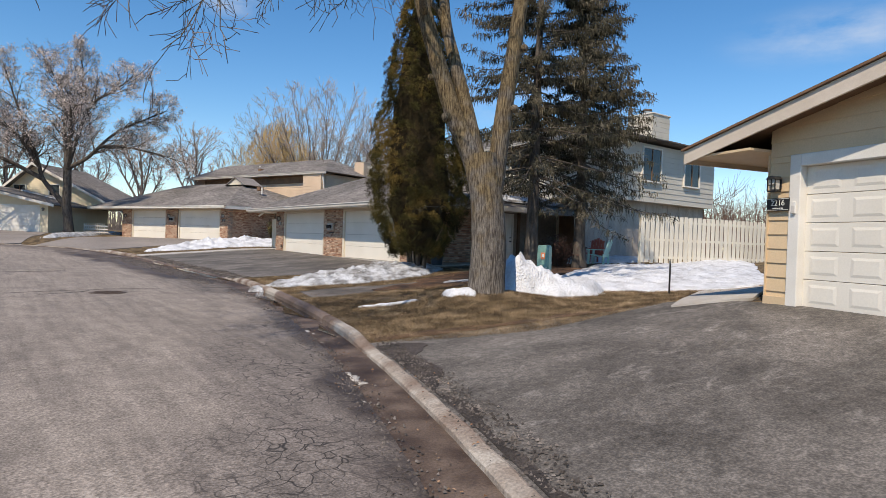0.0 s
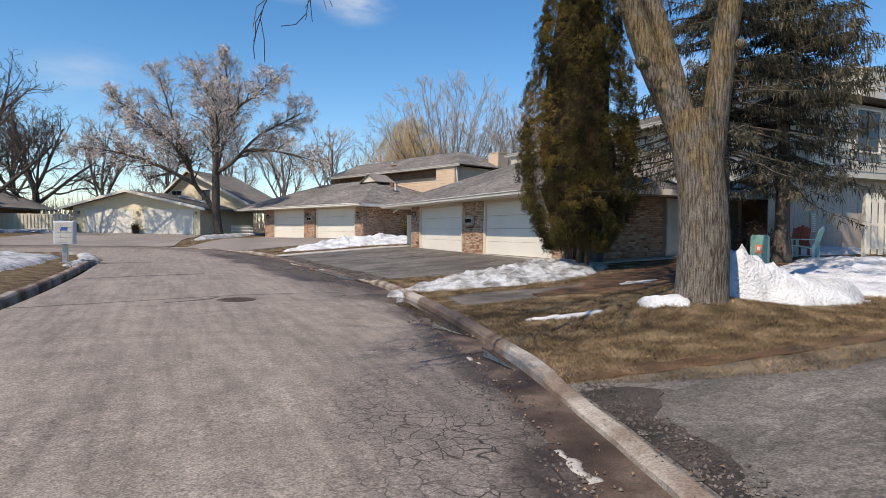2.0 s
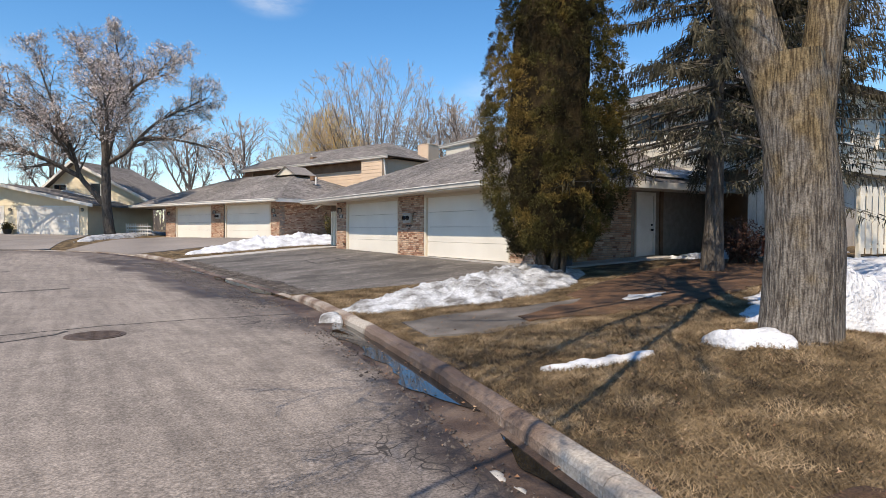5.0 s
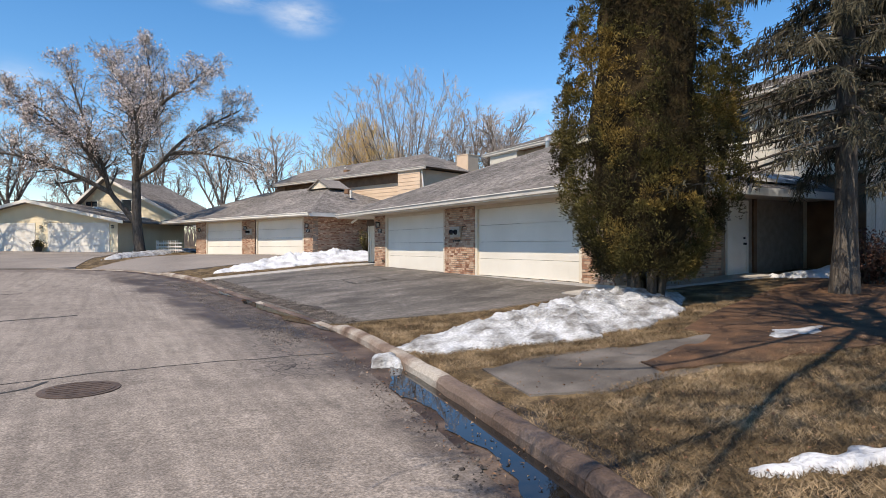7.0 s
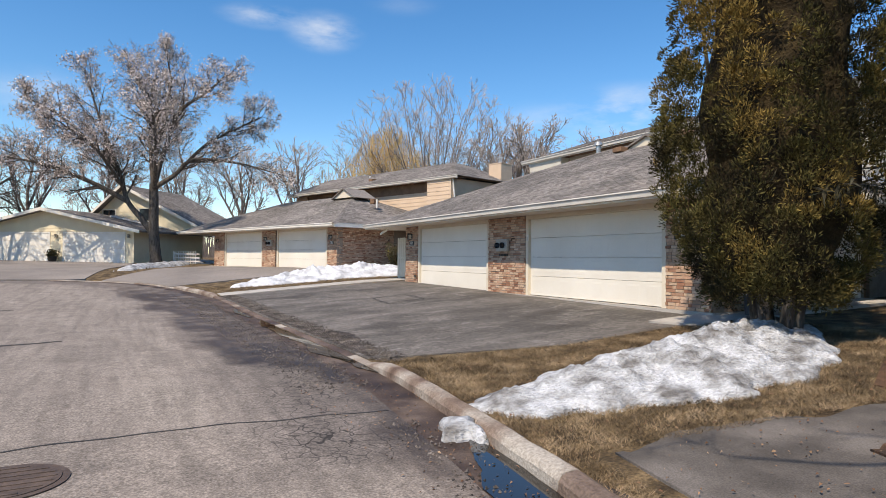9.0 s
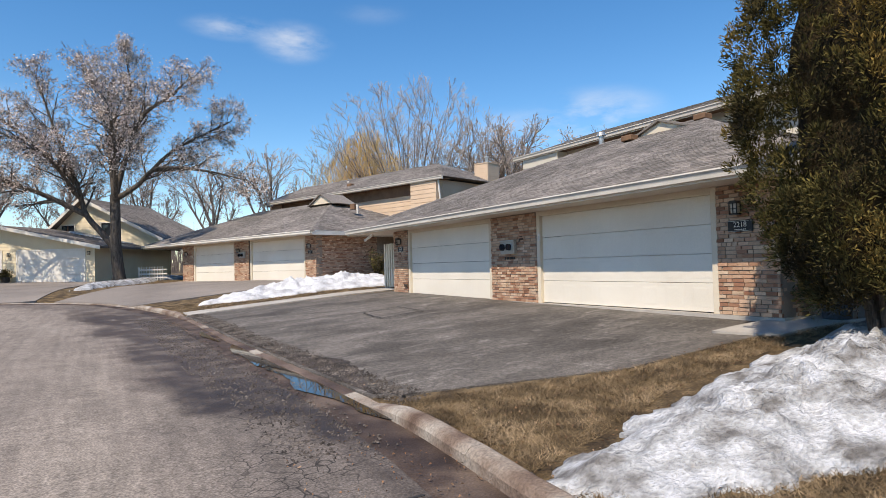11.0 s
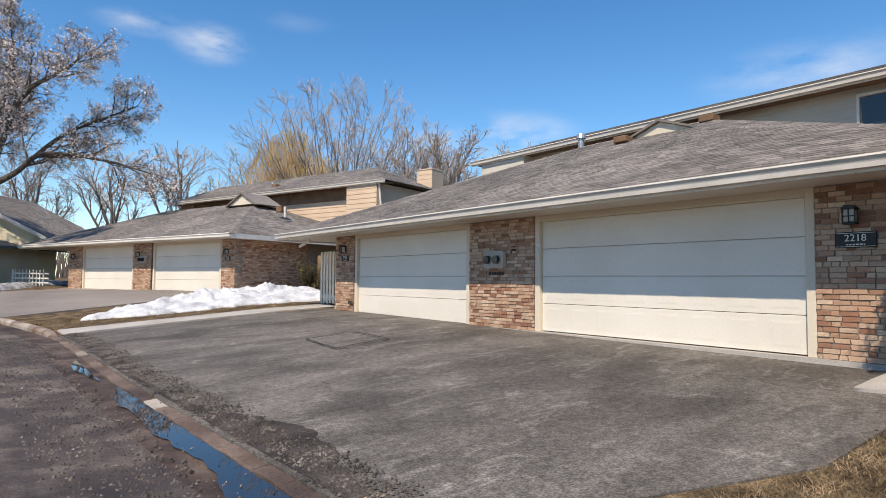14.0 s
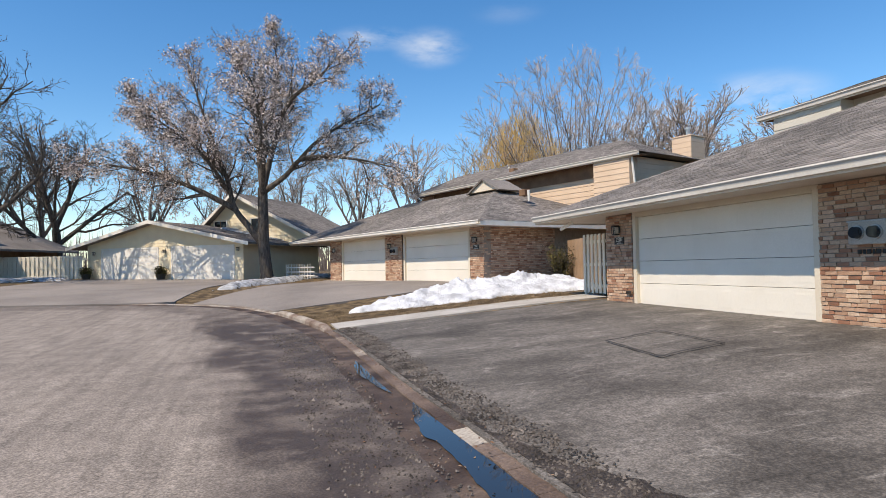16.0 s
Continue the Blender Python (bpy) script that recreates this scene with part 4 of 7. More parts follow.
def garage_pair(name, label, m, spans, doors, width, depth, back, fascia_z=2.42, overhang=.86, left_over=2.4, right_over=1.2, slope=.39, single=True, seed=1, siding=None,
                side_brick=4.0, gutter=True, raised=True):
    """A two-door garage wing: brick piers, framed doors, brick flank, hipped roof with a little vent gable.
    Local x runs along the front to the viewer's right, y into the house."""
    th = thing(name, label, "house", m)
    D = .12
    top = fascia_z - .16
    part("slab", B(-.05, width + .05, -.02, depth, -.6, .0), M_WALK, th)
    for i, (a, b) in enumerate(spans):
        part("pier", B(a + .01, b - .01, .03, .4, 0, top), M_MORTAR, th)
        near = single and i > 0
        brick_panel(th, a, b, .0, top, .03, near, seed=seed + i)
    for a, b, r in doors:
        for u, v in ((a - .12, a), (b, b + .12)):
            part("door_jamb", B(u, v, .03, .2, 0, top, bevel=.006), M_CREAM, th)
        part("door_head", B(a - .0, b + .0, .05, .2, 2.14, top), M_CREAM, th)
        lap_siding(th, a, b, 2.16, top, .05, M_CREAM, board=.12, name="head_board")
        garage_door(th, a, b, .012, 2.14, D, cols=8 if r else 8, raised=r)
    part("rear_wall", B(0, width, depth - .15, depth, 0, top), M_CREAM, th)
    # flank, facing local +x
    part("side_wall", B(width - .22, width - .03, .4, depth - .15, 0, top), M_MORTAR, th)
    turn = pose(width, 0, 0, 0, 0, 90)
    brick_panel(th, .0, side_brick, 0, top, .03, False, side=turn, seed=seed + 9)
    part("side_wall", B(.03, .2, .4, depth - .15, 0, top), M_MORTAR, th)
    x0, x1, y0 = -left_over, width + right_over, -overhang
    # soffit and roof
    part("soffit", B(x0 + .03, x1 - .03, y0 + .05, depth, top, top + .03), M_FASCIA, th)
    half = back
    z = fascia_z
    zt = z + slope * half
    P = [Vector((x0, y0, z)), Vector((x1, y0, z)), Vector((x1, y0 + 2 * half, z)), Vector((x0, y0 + 2 * half, z))]
    ra, rb = Vector((x0 + half, y0 + half, zt)), Vector((x1 - half, y0 + half, zt))
    bm = bmesh.new()
    v = [bm.verts.new(p) for p in P] + [bm.verts.new(ra), bm.verts.new(rb)]
    for q in ((0, 1, 5, 4), (2, 3, 4, 5), (3, 0, 4), (1, 2, 5), (0, 3, 2, 1)):
        bm.faces.new([v[i] for i in q])
    roof = part("roof", bm, M_SHINGLES, th)
    near = shingled(roof, (P[0], P[1], rb, ra), seed=seed, singles=296 if single else 0)
    shingled(roof, (P[1], P[2], rb, rb), seed=seed + 1)
    shingled(roof, (P[3], P[0], ra, ra), seed=seed + 2)
    for p, f in near:
        raw("shingle", p, f, M_SHINGLE, roof)
    for p, q in ((P[0], ra), (P[1], rb), (ra, rb)):
        n = int((q - p).length / .28)
        for i in range(n):
            a, b = p.lerp(q, i / n), p.lerp(q, (i + 1.2) / n)
            d = (q - p).normalized()
            s = d.cross(Vector((0, 0, 1))).normalized() * .13
            up = Vector((0, 0, .03 + .006 * (i % 2)))
            dn = Vector((0, 0, -.035))
            raw("ridge_cap", [a + s + dn, a + up, a - s + dn, b - s + dn, b + up * .6, b + s + dn], [(0, 1, 4, 5), (1, 2, 3, 4), (0, 2, 1)], M_SHINGLE, roof)
    fascia_gutter(th, x0, x1, y0, z, M_METAL if gutter else M_WHITE)
    part("fascia", B(x1 - .03, x1, y0 + .02, y0 + 2 * half, z - .2, z + .01), M_WHITE, th)
    part("fascia", B(x0, x0 + .03, y0 + .02, y0 + 2 * half, z - .2, z + .01), M_WHITE, th)
    return th, ra, rb

# ---- house with the numbers 2218 and 2220 ----
H18 = frame_of(11.48, 32.76, .80, -90)
h18, ra18, rb18 = garage_pair("garage_wing", "brick and cream double garage wing with a hipped grey shingle roof", H18,
                             [(0, 1.13), (6.26, 8.24), (13.28, 14.42)], [(1.27, 6.14, True), (8.36, 13.16, True)], 14.42, 8.0, 7.05, seed=3)


def upper_storey(parent, x0, x1, y, z0, z1, mat, bump=(0, 0), over=.58, depth=8.0, slope=.33, left_hip=False):
    part("upper_wall", B(x0, x1, y + .02, y + depth, z0, z1 - .12), mat, parent)
    lap_siding(parent, x0, x1, z0, z1 - .12, y + .02, mat, board=.24)
    if bump[1] > bump[0]:
        part("upper_bay", B(bump[0], bump[1], y - over + .08, y + .05, z0, z1 - .14), mat, parent)
        lap_siding(parent, bump[0] - .005, bump[1] + .005, z0, z1 - .14, y - over + .08, mat, board=.24)
    roof, a, b = hip_roof(parent, x0 - .55, x1 + .55, y - over, y + depth + .5, z1, slope, M_WHITE, left=left_hip, right=True, seed=31, name="upper_roof")
    part("upper_soffit", B(x0 - .5, x1 + .5, y - over + .05, y + .1, z1 - .12, z1 - .09), M_BROWN, parent)
    fascia_gutter(parent, x0 - .55, x1 + .55, y - over, z1 + .01)
    return roof


upper_storey(h18, -1.3, 17.36, 7.6, 3.0, 5.72, M_GREIGE, bump=(-1.3, 1.0), depth=8.4)

# ---- house beyond, with the same garage wing ----
H22 = frame_of(7.05, 55.2, 1.17, -72.55)
h22, ra22, rb22 = garage_pair("garage_wing", "brick and cream garage wing with white fascia and grey shingles", H22,
                             [(0, 1.5), (6.6, 8.2), (13.6, 14.5)], [(1.65, 6.5, False), (8.45, 13.45, False)], 14.5, 8.0, 5.6, single=False, seed=17, gutter=False, left_over=4.2, right_over=.9)
upper_storey(h22, -.9, 16.4, 7.2, 2.5, 5.5, M_PINK, bump=(14.4, 16.4), depth=7, slope=.4)

# ---- yellow house at the end ----
HY = frame_of(-8.36, 66.94, 1.25, -36.87)


def yellow_house():
    th = thing("yellow_house", "pale yellow house with two white garage doors and a low gable", "house", HY)
    W = 13.1
    part("front_wall", B(0, W, .02, .2, 0, 2.3), M_YELLOW, th)
    part("side_wall", B(W - .2, W, .2, 9, 0, 2.5), M_YELLOW, th)
    part("side_wall", B(0, .2, .2, 9, 0, 2.5), M_YELLOW, th)
    part("rear_wall", B(.2, W - .2, 8.8, 9, 0, 2.5), M_YELLOW, th)
    for a, b in ((0, 1.3), (6.35, 7.4), (12.45, W)):
        lap_siding(th, a, b, 0, 2.3, .02, M_YELLOW)
    for a, b in ((1.4, 6.25), (7.5, 12.35)):
        for u, v in ((a - .1, a), (b, b + .1)):
            part("door_jamb", B(u, v, -.03, .1, 0, 2.2), M_WHITE, th)
        part("door_head", B(a - .1, b + .1, -.03, .1, 2.15, 2.27), M_WHITE, th)
        garage_door(th, a, b, .01, 2.15, -.01, raised=False, mat=M_WHITE)
    xm, zt = 6.1, 4.0
    e0, e1, ze = -1.2, W + .9, 2.35
    def cut(z):
        t = (z - ze) / (zt - ze)
        return e0 + (xm - e0) * t, e1 + (xm - e1) * t
    lap_siding(th, .0, W, 2.3, zt - .1, .02, M_YELLOW, cut=cut)
    bm = bmesh.new()
    prism(bm, [(e0, ze), (xm, zt), (e1, ze), (e1, ze - .12), (xm, zt - .14), (e0, ze - .12)], "y", -.7, 9)
    roof = part("roof", bm, M_SHINGLES, th)
    shingled(roof, ((e1, -.7, ze), (e1, 9, ze), (xm, 9, zt), (xm, -.7, zt)), seed=5)
    shingled(roof, ((e0, 9, ze), (e0, -.7, ze), (xm, -.7, zt), (xm, 9, zt)), seed=6)
    bm = bmesh.new()
    prism(bm, [(e0, ze + .03), (xm, zt + .03), (e1, ze + .03), (e1, ze - .2), (xm, zt - .2), (e0, ze - .2)], "y", -.73, -.69)
    part("rake_board", bm, M_WHITE, th)
    # taller part behind
    x0, x1, xm2, y2 = 4.2, 15.8, 8.3, 5.5
    def cut2(z):
        t = (z - 2.6) / (6.2 - 2.6)
        return x0 + (xm2 - x0) * t, x1 + (xm2 - x1) * t
    lap_siding(th, 4.2, 15.8, 2.5, 6.0, y2, M_YELLOW, cut=cut2)
    bm = bmesh.new()
    prism(bm, [(x0, 2.6), (xm2, 6.1), (x1, 2.6)], "y", y2 + .03, 13)
    part("upper_wall", bm, M_YELLOW, th)
    bm = bmesh.new()
    prism(bm, [(x0 - .6, 2.35), (xm2, 6.35), (x1 + .8, 2.2), (x1 + .8, 2.05), (xm2, 6.2), (x0 - .6, 2.2)], "y", y2 - .6, 13.5)
    r2 = part("upper_roof", bm, M_SHINGLES, th)
    shingled(r2, ((x1 + .8, y2 - .6, 2.2), (x1 + .8, 13.5, 2.2), (xm2, 13.5, 6.35), (xm2, y2 - .6, 6.35)), seed=8)
    bm = bmesh.new()
    prism(bm, [(x0 - .6, 2.38), (xm2, 6.38), (x1 + .8, 2.23), (x1 + .8, 2.0), (xm2, 6.13), (x0 - .6, 2.15)], "y", y2 - .64, y2 - .6)
    part("rake_board", bm, M_WHITE, th)
    window(th, 6.3, 7.4, 3.6, 4.3, y2 - .03)
    window(th, 9.6, 10.5, 3.4, 4.4, y2 - .03, mull=0)
    return th


yellow_house()


# ---- house 2216, close by ----
def near_garage():
    """Tan gabled garage; local x to the viewer's right along its front."""
    th = thing("near_garage", "tan lap-sided gabled garage with a cream panelled door", "house", frame_of(8.11, 3.52, .90, -105.4))
    W, D = 8.5, 8.0
    part("front_wall", B(0, .38, .02, .2, 0, 2.3), M_TAN, th)
    part("front_wall", B(5.62, W, .02, .2, 0, 2.3), M_TAN, th)
    lap_siding(th, 0, .38, .0, 2.3, .02, M_TAN, board=.22)
    lap_siding(th, 5.72, W, .0, 2.3, .02, M_TAN, board=.22)
    part("corner_board", B(-.02, .0, -.02, .12, 0, 2.35), M_TAN, th)
    part("side_wall", B(.0, .2, .2, D, 0, 2.6), M_TAN, th)
    part("side_wall", B(W - .2, W, .2, D, 0, 2.6), M_TAN, th)
    part("rear_wall", B(.2, W - .2, D - .2, D, 0, 2.6), M_TAN, th)
    part("sill_board", B(-.02, .38, -.03, .02, 0, .14), M_TAN, th)
    for a in ((.38, .56, 0, 2.3), (5.54, 5.72, 0, 2.3)):
        part("door_trim", B(a[0], a[1], -.04, .2, a[2], a[3], bevel=.008), M_WHITE, th)
    part("door_trim", B(.56, 5.54, -.04, .2, 2.12, 2.3, bevel=.008), M_WHITE, th)
    garage_door(th, .56, 5.54, .01, 2.12, .1, rows=5, cols=8, dep=.008)
    e0, xm, ze, zt = -1.30, 4.0, 2.53, 3.72
    sl = (zt - ze) / (xm - e0)
    e1 = 2 * xm - e0
    def cut(z):
        return e0 + (z - ze) / sl, e1 - (z - ze) / sl
    lap_siding(th, 0, W, 2.3, zt - .1, .02, M_TAN, board=.22, cut=cut)
    bm = bmesh.new()
    prism(bm, [(e0, ze), (xm, zt), (e1, ze), (e1, ze - .1), (xm, zt - .1), (e0, ze - .1)], "y", -.45, D + .5)
    roof = part("roof", bm, [M_BROWN], th)
    shingled(roof, ((e0, D + .5, ze), (e0, -.45, ze), (xm, -.45, zt), (xm, D + .5, zt)), seed=12, lift=.008)
    shingled(roof, ((e1, -.45, ze), (e1, D + .5, ze), (xm, D + .5, zt), (xm, -.45, zt)), seed=13, lift=.008)
    bm = bmesh.new()
    prism(bm, [(e0 - .05, ze - .0), (xm, zt + .02), (e1 + .05, ze), (e1 + .05, ze - .23), (xm, zt - .21), (e0 - .05, ze - .23)], "y", -.49, -.45)
    part("rake_board", bm, M_FASCIA, th)
    bm = bmesh.new()
    prism(bm, [(e0 - .08, ze + .002), (xm, zt + .025), (e1 + .08, ze + .002), (e1 + .08, ze + .038), (xm, zt + .062), (e0 - .08, ze + .038)], "y", -.53, -.35)
    part("drip_edge", bm, M_BROWN, th)
    part("eave_board", B(e0 - .04, e0, -.45, D + .5, ze - .22, ze - .0), M_FASCIA, th)
    part("soffit", B(e0, 0, -.45, D, ze - .14, ze - .1), M_TAN, th)
    return th


near_garage()


# ---- more of the middle house: flank, upper side wall, chimney ----
def rest_of_house():
    th = h18
    side = pose(17.36, 7.6, 0, 0, 0, 90)
    lap_siding(th, 0, 8.4, 3.0, 5.6, 0, M_GREIGE, m=side, board=.24)
    window(th, 2.42, 3.75, 3.95, 5.4, -.06, m=side)
    window(th, 5.7, 6.95, 3.95, 5.3, -.06, m=side)
    window(th, 11.5, 12.85, 4.3, 5.36, 7.56)
    part("lower_wall", B(14.4, 16.9, 8.0, 16.0, 0, 3.0), M_BROWN, th)
    for i in range(22):
        part("wall_board", B(16.9, 16.92 + .006 * (i % 2), 6.2 + i * .44, 6.62 + i * .44, -.1, 3.0), M_GREY, th)
    bm = B(16.92, 16.98, 8.3, 8.62, 1.0, 1.75, bevel=.01)
    part("louvre_frame", bm, M_GREY, th)
    for i in range(10):
        part("louvre_slat", B(16.97, 17.0, 8.34, 8.58, 1.05 + i * .066, 1.09 + i * .066), M_WHITE, th)
    # door in the flank
    d = new("side_door")
    d.parent = th
    part("door_leaf", B(14.4, 14.45, 4.26, 4.98, .06, 2.1, bevel=.006), M_WHITE, d)
    for a, b in ((4.16, 4.26), (4.98, 5.08)):
        part("door_frame", B(14.38, 14.47, a, b, .0, 2.2, bevel=.006), M_WHITE, d)
    part("door_frame", B(14.38, 14.47, 4.26, 4.98, 2.1, 2.2, bevel=.006), M_WHITE, d)
    part("door_knob", cyl(bmesh.new(), (14.45, 4.9, 1.0), (14.52, 4.9, 1.0), .035, .03), M_BLACK, d)
    part("door_knob", cyl(bmesh.new(), (14.45, 4.9, 1.16), (14.48, 4.9, 1.16), .03, .03), M_BLACK, d)
    part("door_step", B(14.4, 15.3, 4.0, 5.3, -.25, .02, bevel=.01), M_WALK, th)
    part("corner_post", B(14.3, 14.44, 5.35, 5.5, 0, 2.26), M_BROWN, th)
    for i in range(12):
        part("entry_board", B(14.3, 14.33 + .008 * (i % 2), 5.55 + i * .19, 5.73 + i * .19, .0, 1.85), M_GREY, th)
    # chimney with lapped sides and a steel flue
    bm = B(14.9, 16.3, 12.2, 13.6, 5.6, 7.4, bevel=.01)
    ch = part("chimney", bm, M_GREIGE, th)
    for i in range(7):
        part("chimney_board", B(16.3, 16.318, 12.2, 13.6, 5.62 + i * .24, 5.85 + i * .24), M_GREIGE, ch)
        part("chimney_board", B(14.9, 16.3, 12.182, 12.2, 5.62 + i * .24, 5.85 + i * .24), M_GREIGE, ch)
    part("chimney_cap", B(14.85, 16.35, 12.15, 13.65, 7.4, 7.46, bevel=.01), M_WHITE, ch)
    part("flue", cyl(bmesh.new(), (15.5, 12.9, 7.45), (15.5, 12.9, 7.7), .2, .2, 14), M_GALV, ch)
    part("flue_cap", cyl(bmesh.new(), (15.5, 12.9, 7.72), (15.5, 12.9, 7.8), .24, .22, 14), M_IRON, ch)
    # vent gable, roof vents and pipe on the garage roof
    gx, gy, gz0 = 7.6, 6.2, 4.98
    bm = bmesh.new()
    prism(bm, [(gx - 1.2, gz0 - .2), (gx + 1.2, gz0 - .2), (gx, gz0 + .22)], "y", gy - .75, gy + .6)
    part("vent_gable", bm, M_CREAM, th)
    bm = bmesh.new()
    prism(bm, [(gx - 1.4, gz0 - .22), (gx, gz0 + .30), (gx + 1.4, gz0 - .22), (gx + 1.35, gz0 - .25), (gx, gz0 + .23), (gx - 1.35, gz0 - .25)], "y", gy - .85, gy + .7)
    part("vent_roof", bm, M_SHINGLES, th)
    for x, y in ((gx - .9, gy - 1.1), (gx + 1.0, gy - .1)):
        z = 2.42 + .39 * (y + .86)
        z = min(z, 5.1)
        part("roof_vent", B(x - .2, x + .2, y - .18, y + .18, z, z + .17, bevel=.02), M_BROWN, th)
    part("vent_pipe", cyl(bmesh.new(), (4.3, 6.3, 4.9), (4.3, 6.3, 5.5), .1, .1, 12), M_GALV, th)
    part("pipe_cap", cyl(bmesh.new(), (4.3, 6.3, 5.48), (4.3, 6.3, 5.62), .16, .12, 12), M_GALV, th)
    part("vent_pipe", cyl(bmesh.new(), (12.2, 10, 6.9), (12.2, 10, 7.3), .06, .06, 10), M_GALV, th)
    # downspout elbow under the eave end
    bm = bmesh.new()
    cyl(bm, (-1.2, -.3, 2.2), (-1.55, -.45, 2.02), .05, .05, 8)
    cyl(bm, (-1.2, -.3, 2.24), (-1.2, -.3, 2.16), .05, .05, 8)
    part("downspout", bm, M_WHITE, th)
    # far house: chimney, vent gable, pipes, eave shadow drawn as a brown band
    far = h22
    part("chimney", B(15.5, 16.5, 11.2, 12.3, 4.0, 6.75, bevel=.01), M_PINK, far)
    part("chimney_cap", B(15.46, 16.54, 11.16, 12.34, 6.75, 6.81, bevel=.01), M_PINK, far)
    part("flue", cyl(bmesh.new(), (16.0, 11.75, 6.8), (16.0, 11.75, 7.2), .1, .1, 10), M_GALV, far)
    for i in range(11):
        part("chimney_board", B(15.482, 16.518, 11.182, 11.2, 4.02 + i * .245, 4.245 + i * .245), M_PINK, far)
        part("chimney_board", B(16.5, 16.518, 11.2, 12.3, 4.02 + i * .245, 4.245 + i * .245), M_PINK, far)
    part("flue_cap", cyl(bmesh.new(), (16.0, 11.75, 7.2), (16.0, 11.75, 7.28), .16, .14, 10), M_GALV, far)
    gx, gy, gz0 = rb22.x, rb22.y, rb22.z
    bm = bmesh.new()
    prism(bm, [(gx - 1.1, gz0 - .2), (gx + 1.1, gz0 - .2), (gx, gz0 + .35)], "y", gy - .9, gy + .6)
    part("vent_gable", bm, M_CREAM, far)
    bm = bmesh.new()
    prism(bm, [(gx - 1.3, gz0 - .24), (gx, gz0 + .42), (gx + 1.3, gz0 - .24), (gx + 1.2, gz0 - .28), (gx, gz0 + .34), (gx - 1.2, gz0 - .28)], "y", gy - 1.0, gy + .7)
    part("vent_roof", bm, M_SHINGLES, far)
    part("vent_pipe", cyl(bmesh.new(), (12.9, 4.0, 3.6), (12.9, 4.0, 4.12), .05, .07, 10), M_WHITE, far)
    part("vent_pipe", cyl(bmesh.new(), (5.3, 9.5, 6.2), (5.3, 9.5, 6.75), .06, .06, 10), M_WHITE, far)
    for x, y in ((12.4, 4.2), (10.2, 3.9)):
        part("roof_vent", B(x - .2, x + .2, y - .18, y + .18, 3.9, 4.2, bevel=.02), M_BROWN, far)
    part("roof_vent", B(7.0, 7.4, 8.0, 8.4, 5.9, 6.25, bevel=.02), M_BROWN, far)
    part("downspout", cyl(bmesh.new(), (16.5, 6.75, 5.4), (16.5, 7.05, 3.2), .05, .05, 8), M_WHITE, far)
    side = pose(16.4, 7.2, 0, 0, 0, 90)
    lap_siding(far, 0, 7, 2.5, 5.4, 0, M_PINK, m=side, board=.24)
    window(far, 3.6, 4.6, 4.2, 5.2, -.06, m=side, mull=0)
    # brown strip stands in for the eave's shadow on the wall
    part("brown_board", B(.5, 14.38, 7.165, 7.2, 4.75, 5.36), M_BROWN, far)
    part("stone_panel", B(-.92, .5, 7.12, 7.2, 2.5, 5.36), M_BRICKS, far)


rest_of_house()

# ---- trees ----
class Tubes:
    """Collects tapered tubes along lines of points."""
    def __init__(self):
        self.v, self.f = [], []

    def add(self, pts, radii, n):
        k = len(self.v)
        m = len(pts)
        for i, (p, r) in enumerate(zip(pts, radii)):
            d = (pts[min(i + 1, m - 1)] - pts[max(i - 1, 0)])
            d = d.normalized() if d.length > 1e-9 else Vector((0, 0, 1))
            a = d.cross(Vector((.31, .95, .05))).normalized()
            b = d.cross(a)
            for j in range(n):
                t = 2 * math.pi * j / n
                self.v.append(p + r * (math.cos(t) * a + math.sin(t) * b))
        for i in range(m - 1):
            for j in range(n):
                self.f.append((k + i * n + j, k + i * n + (j + 1) % n, k + (i + 1) * n + (j + 1) % n, k + (i + 1) * n + j))


def bough(rnd, p, d, length, steps, wander, rise):
    pts = [p.copy()]
    d = d.normalized()
    for i in range(steps):
        d = (d + Vector((rnd.gauss(0, wander), rnd.gauss(0, wander), rnd.gauss(0, wander) + rise))).normalized()
        pts.append(pts[-1] + d * (length / steps))
    return pts


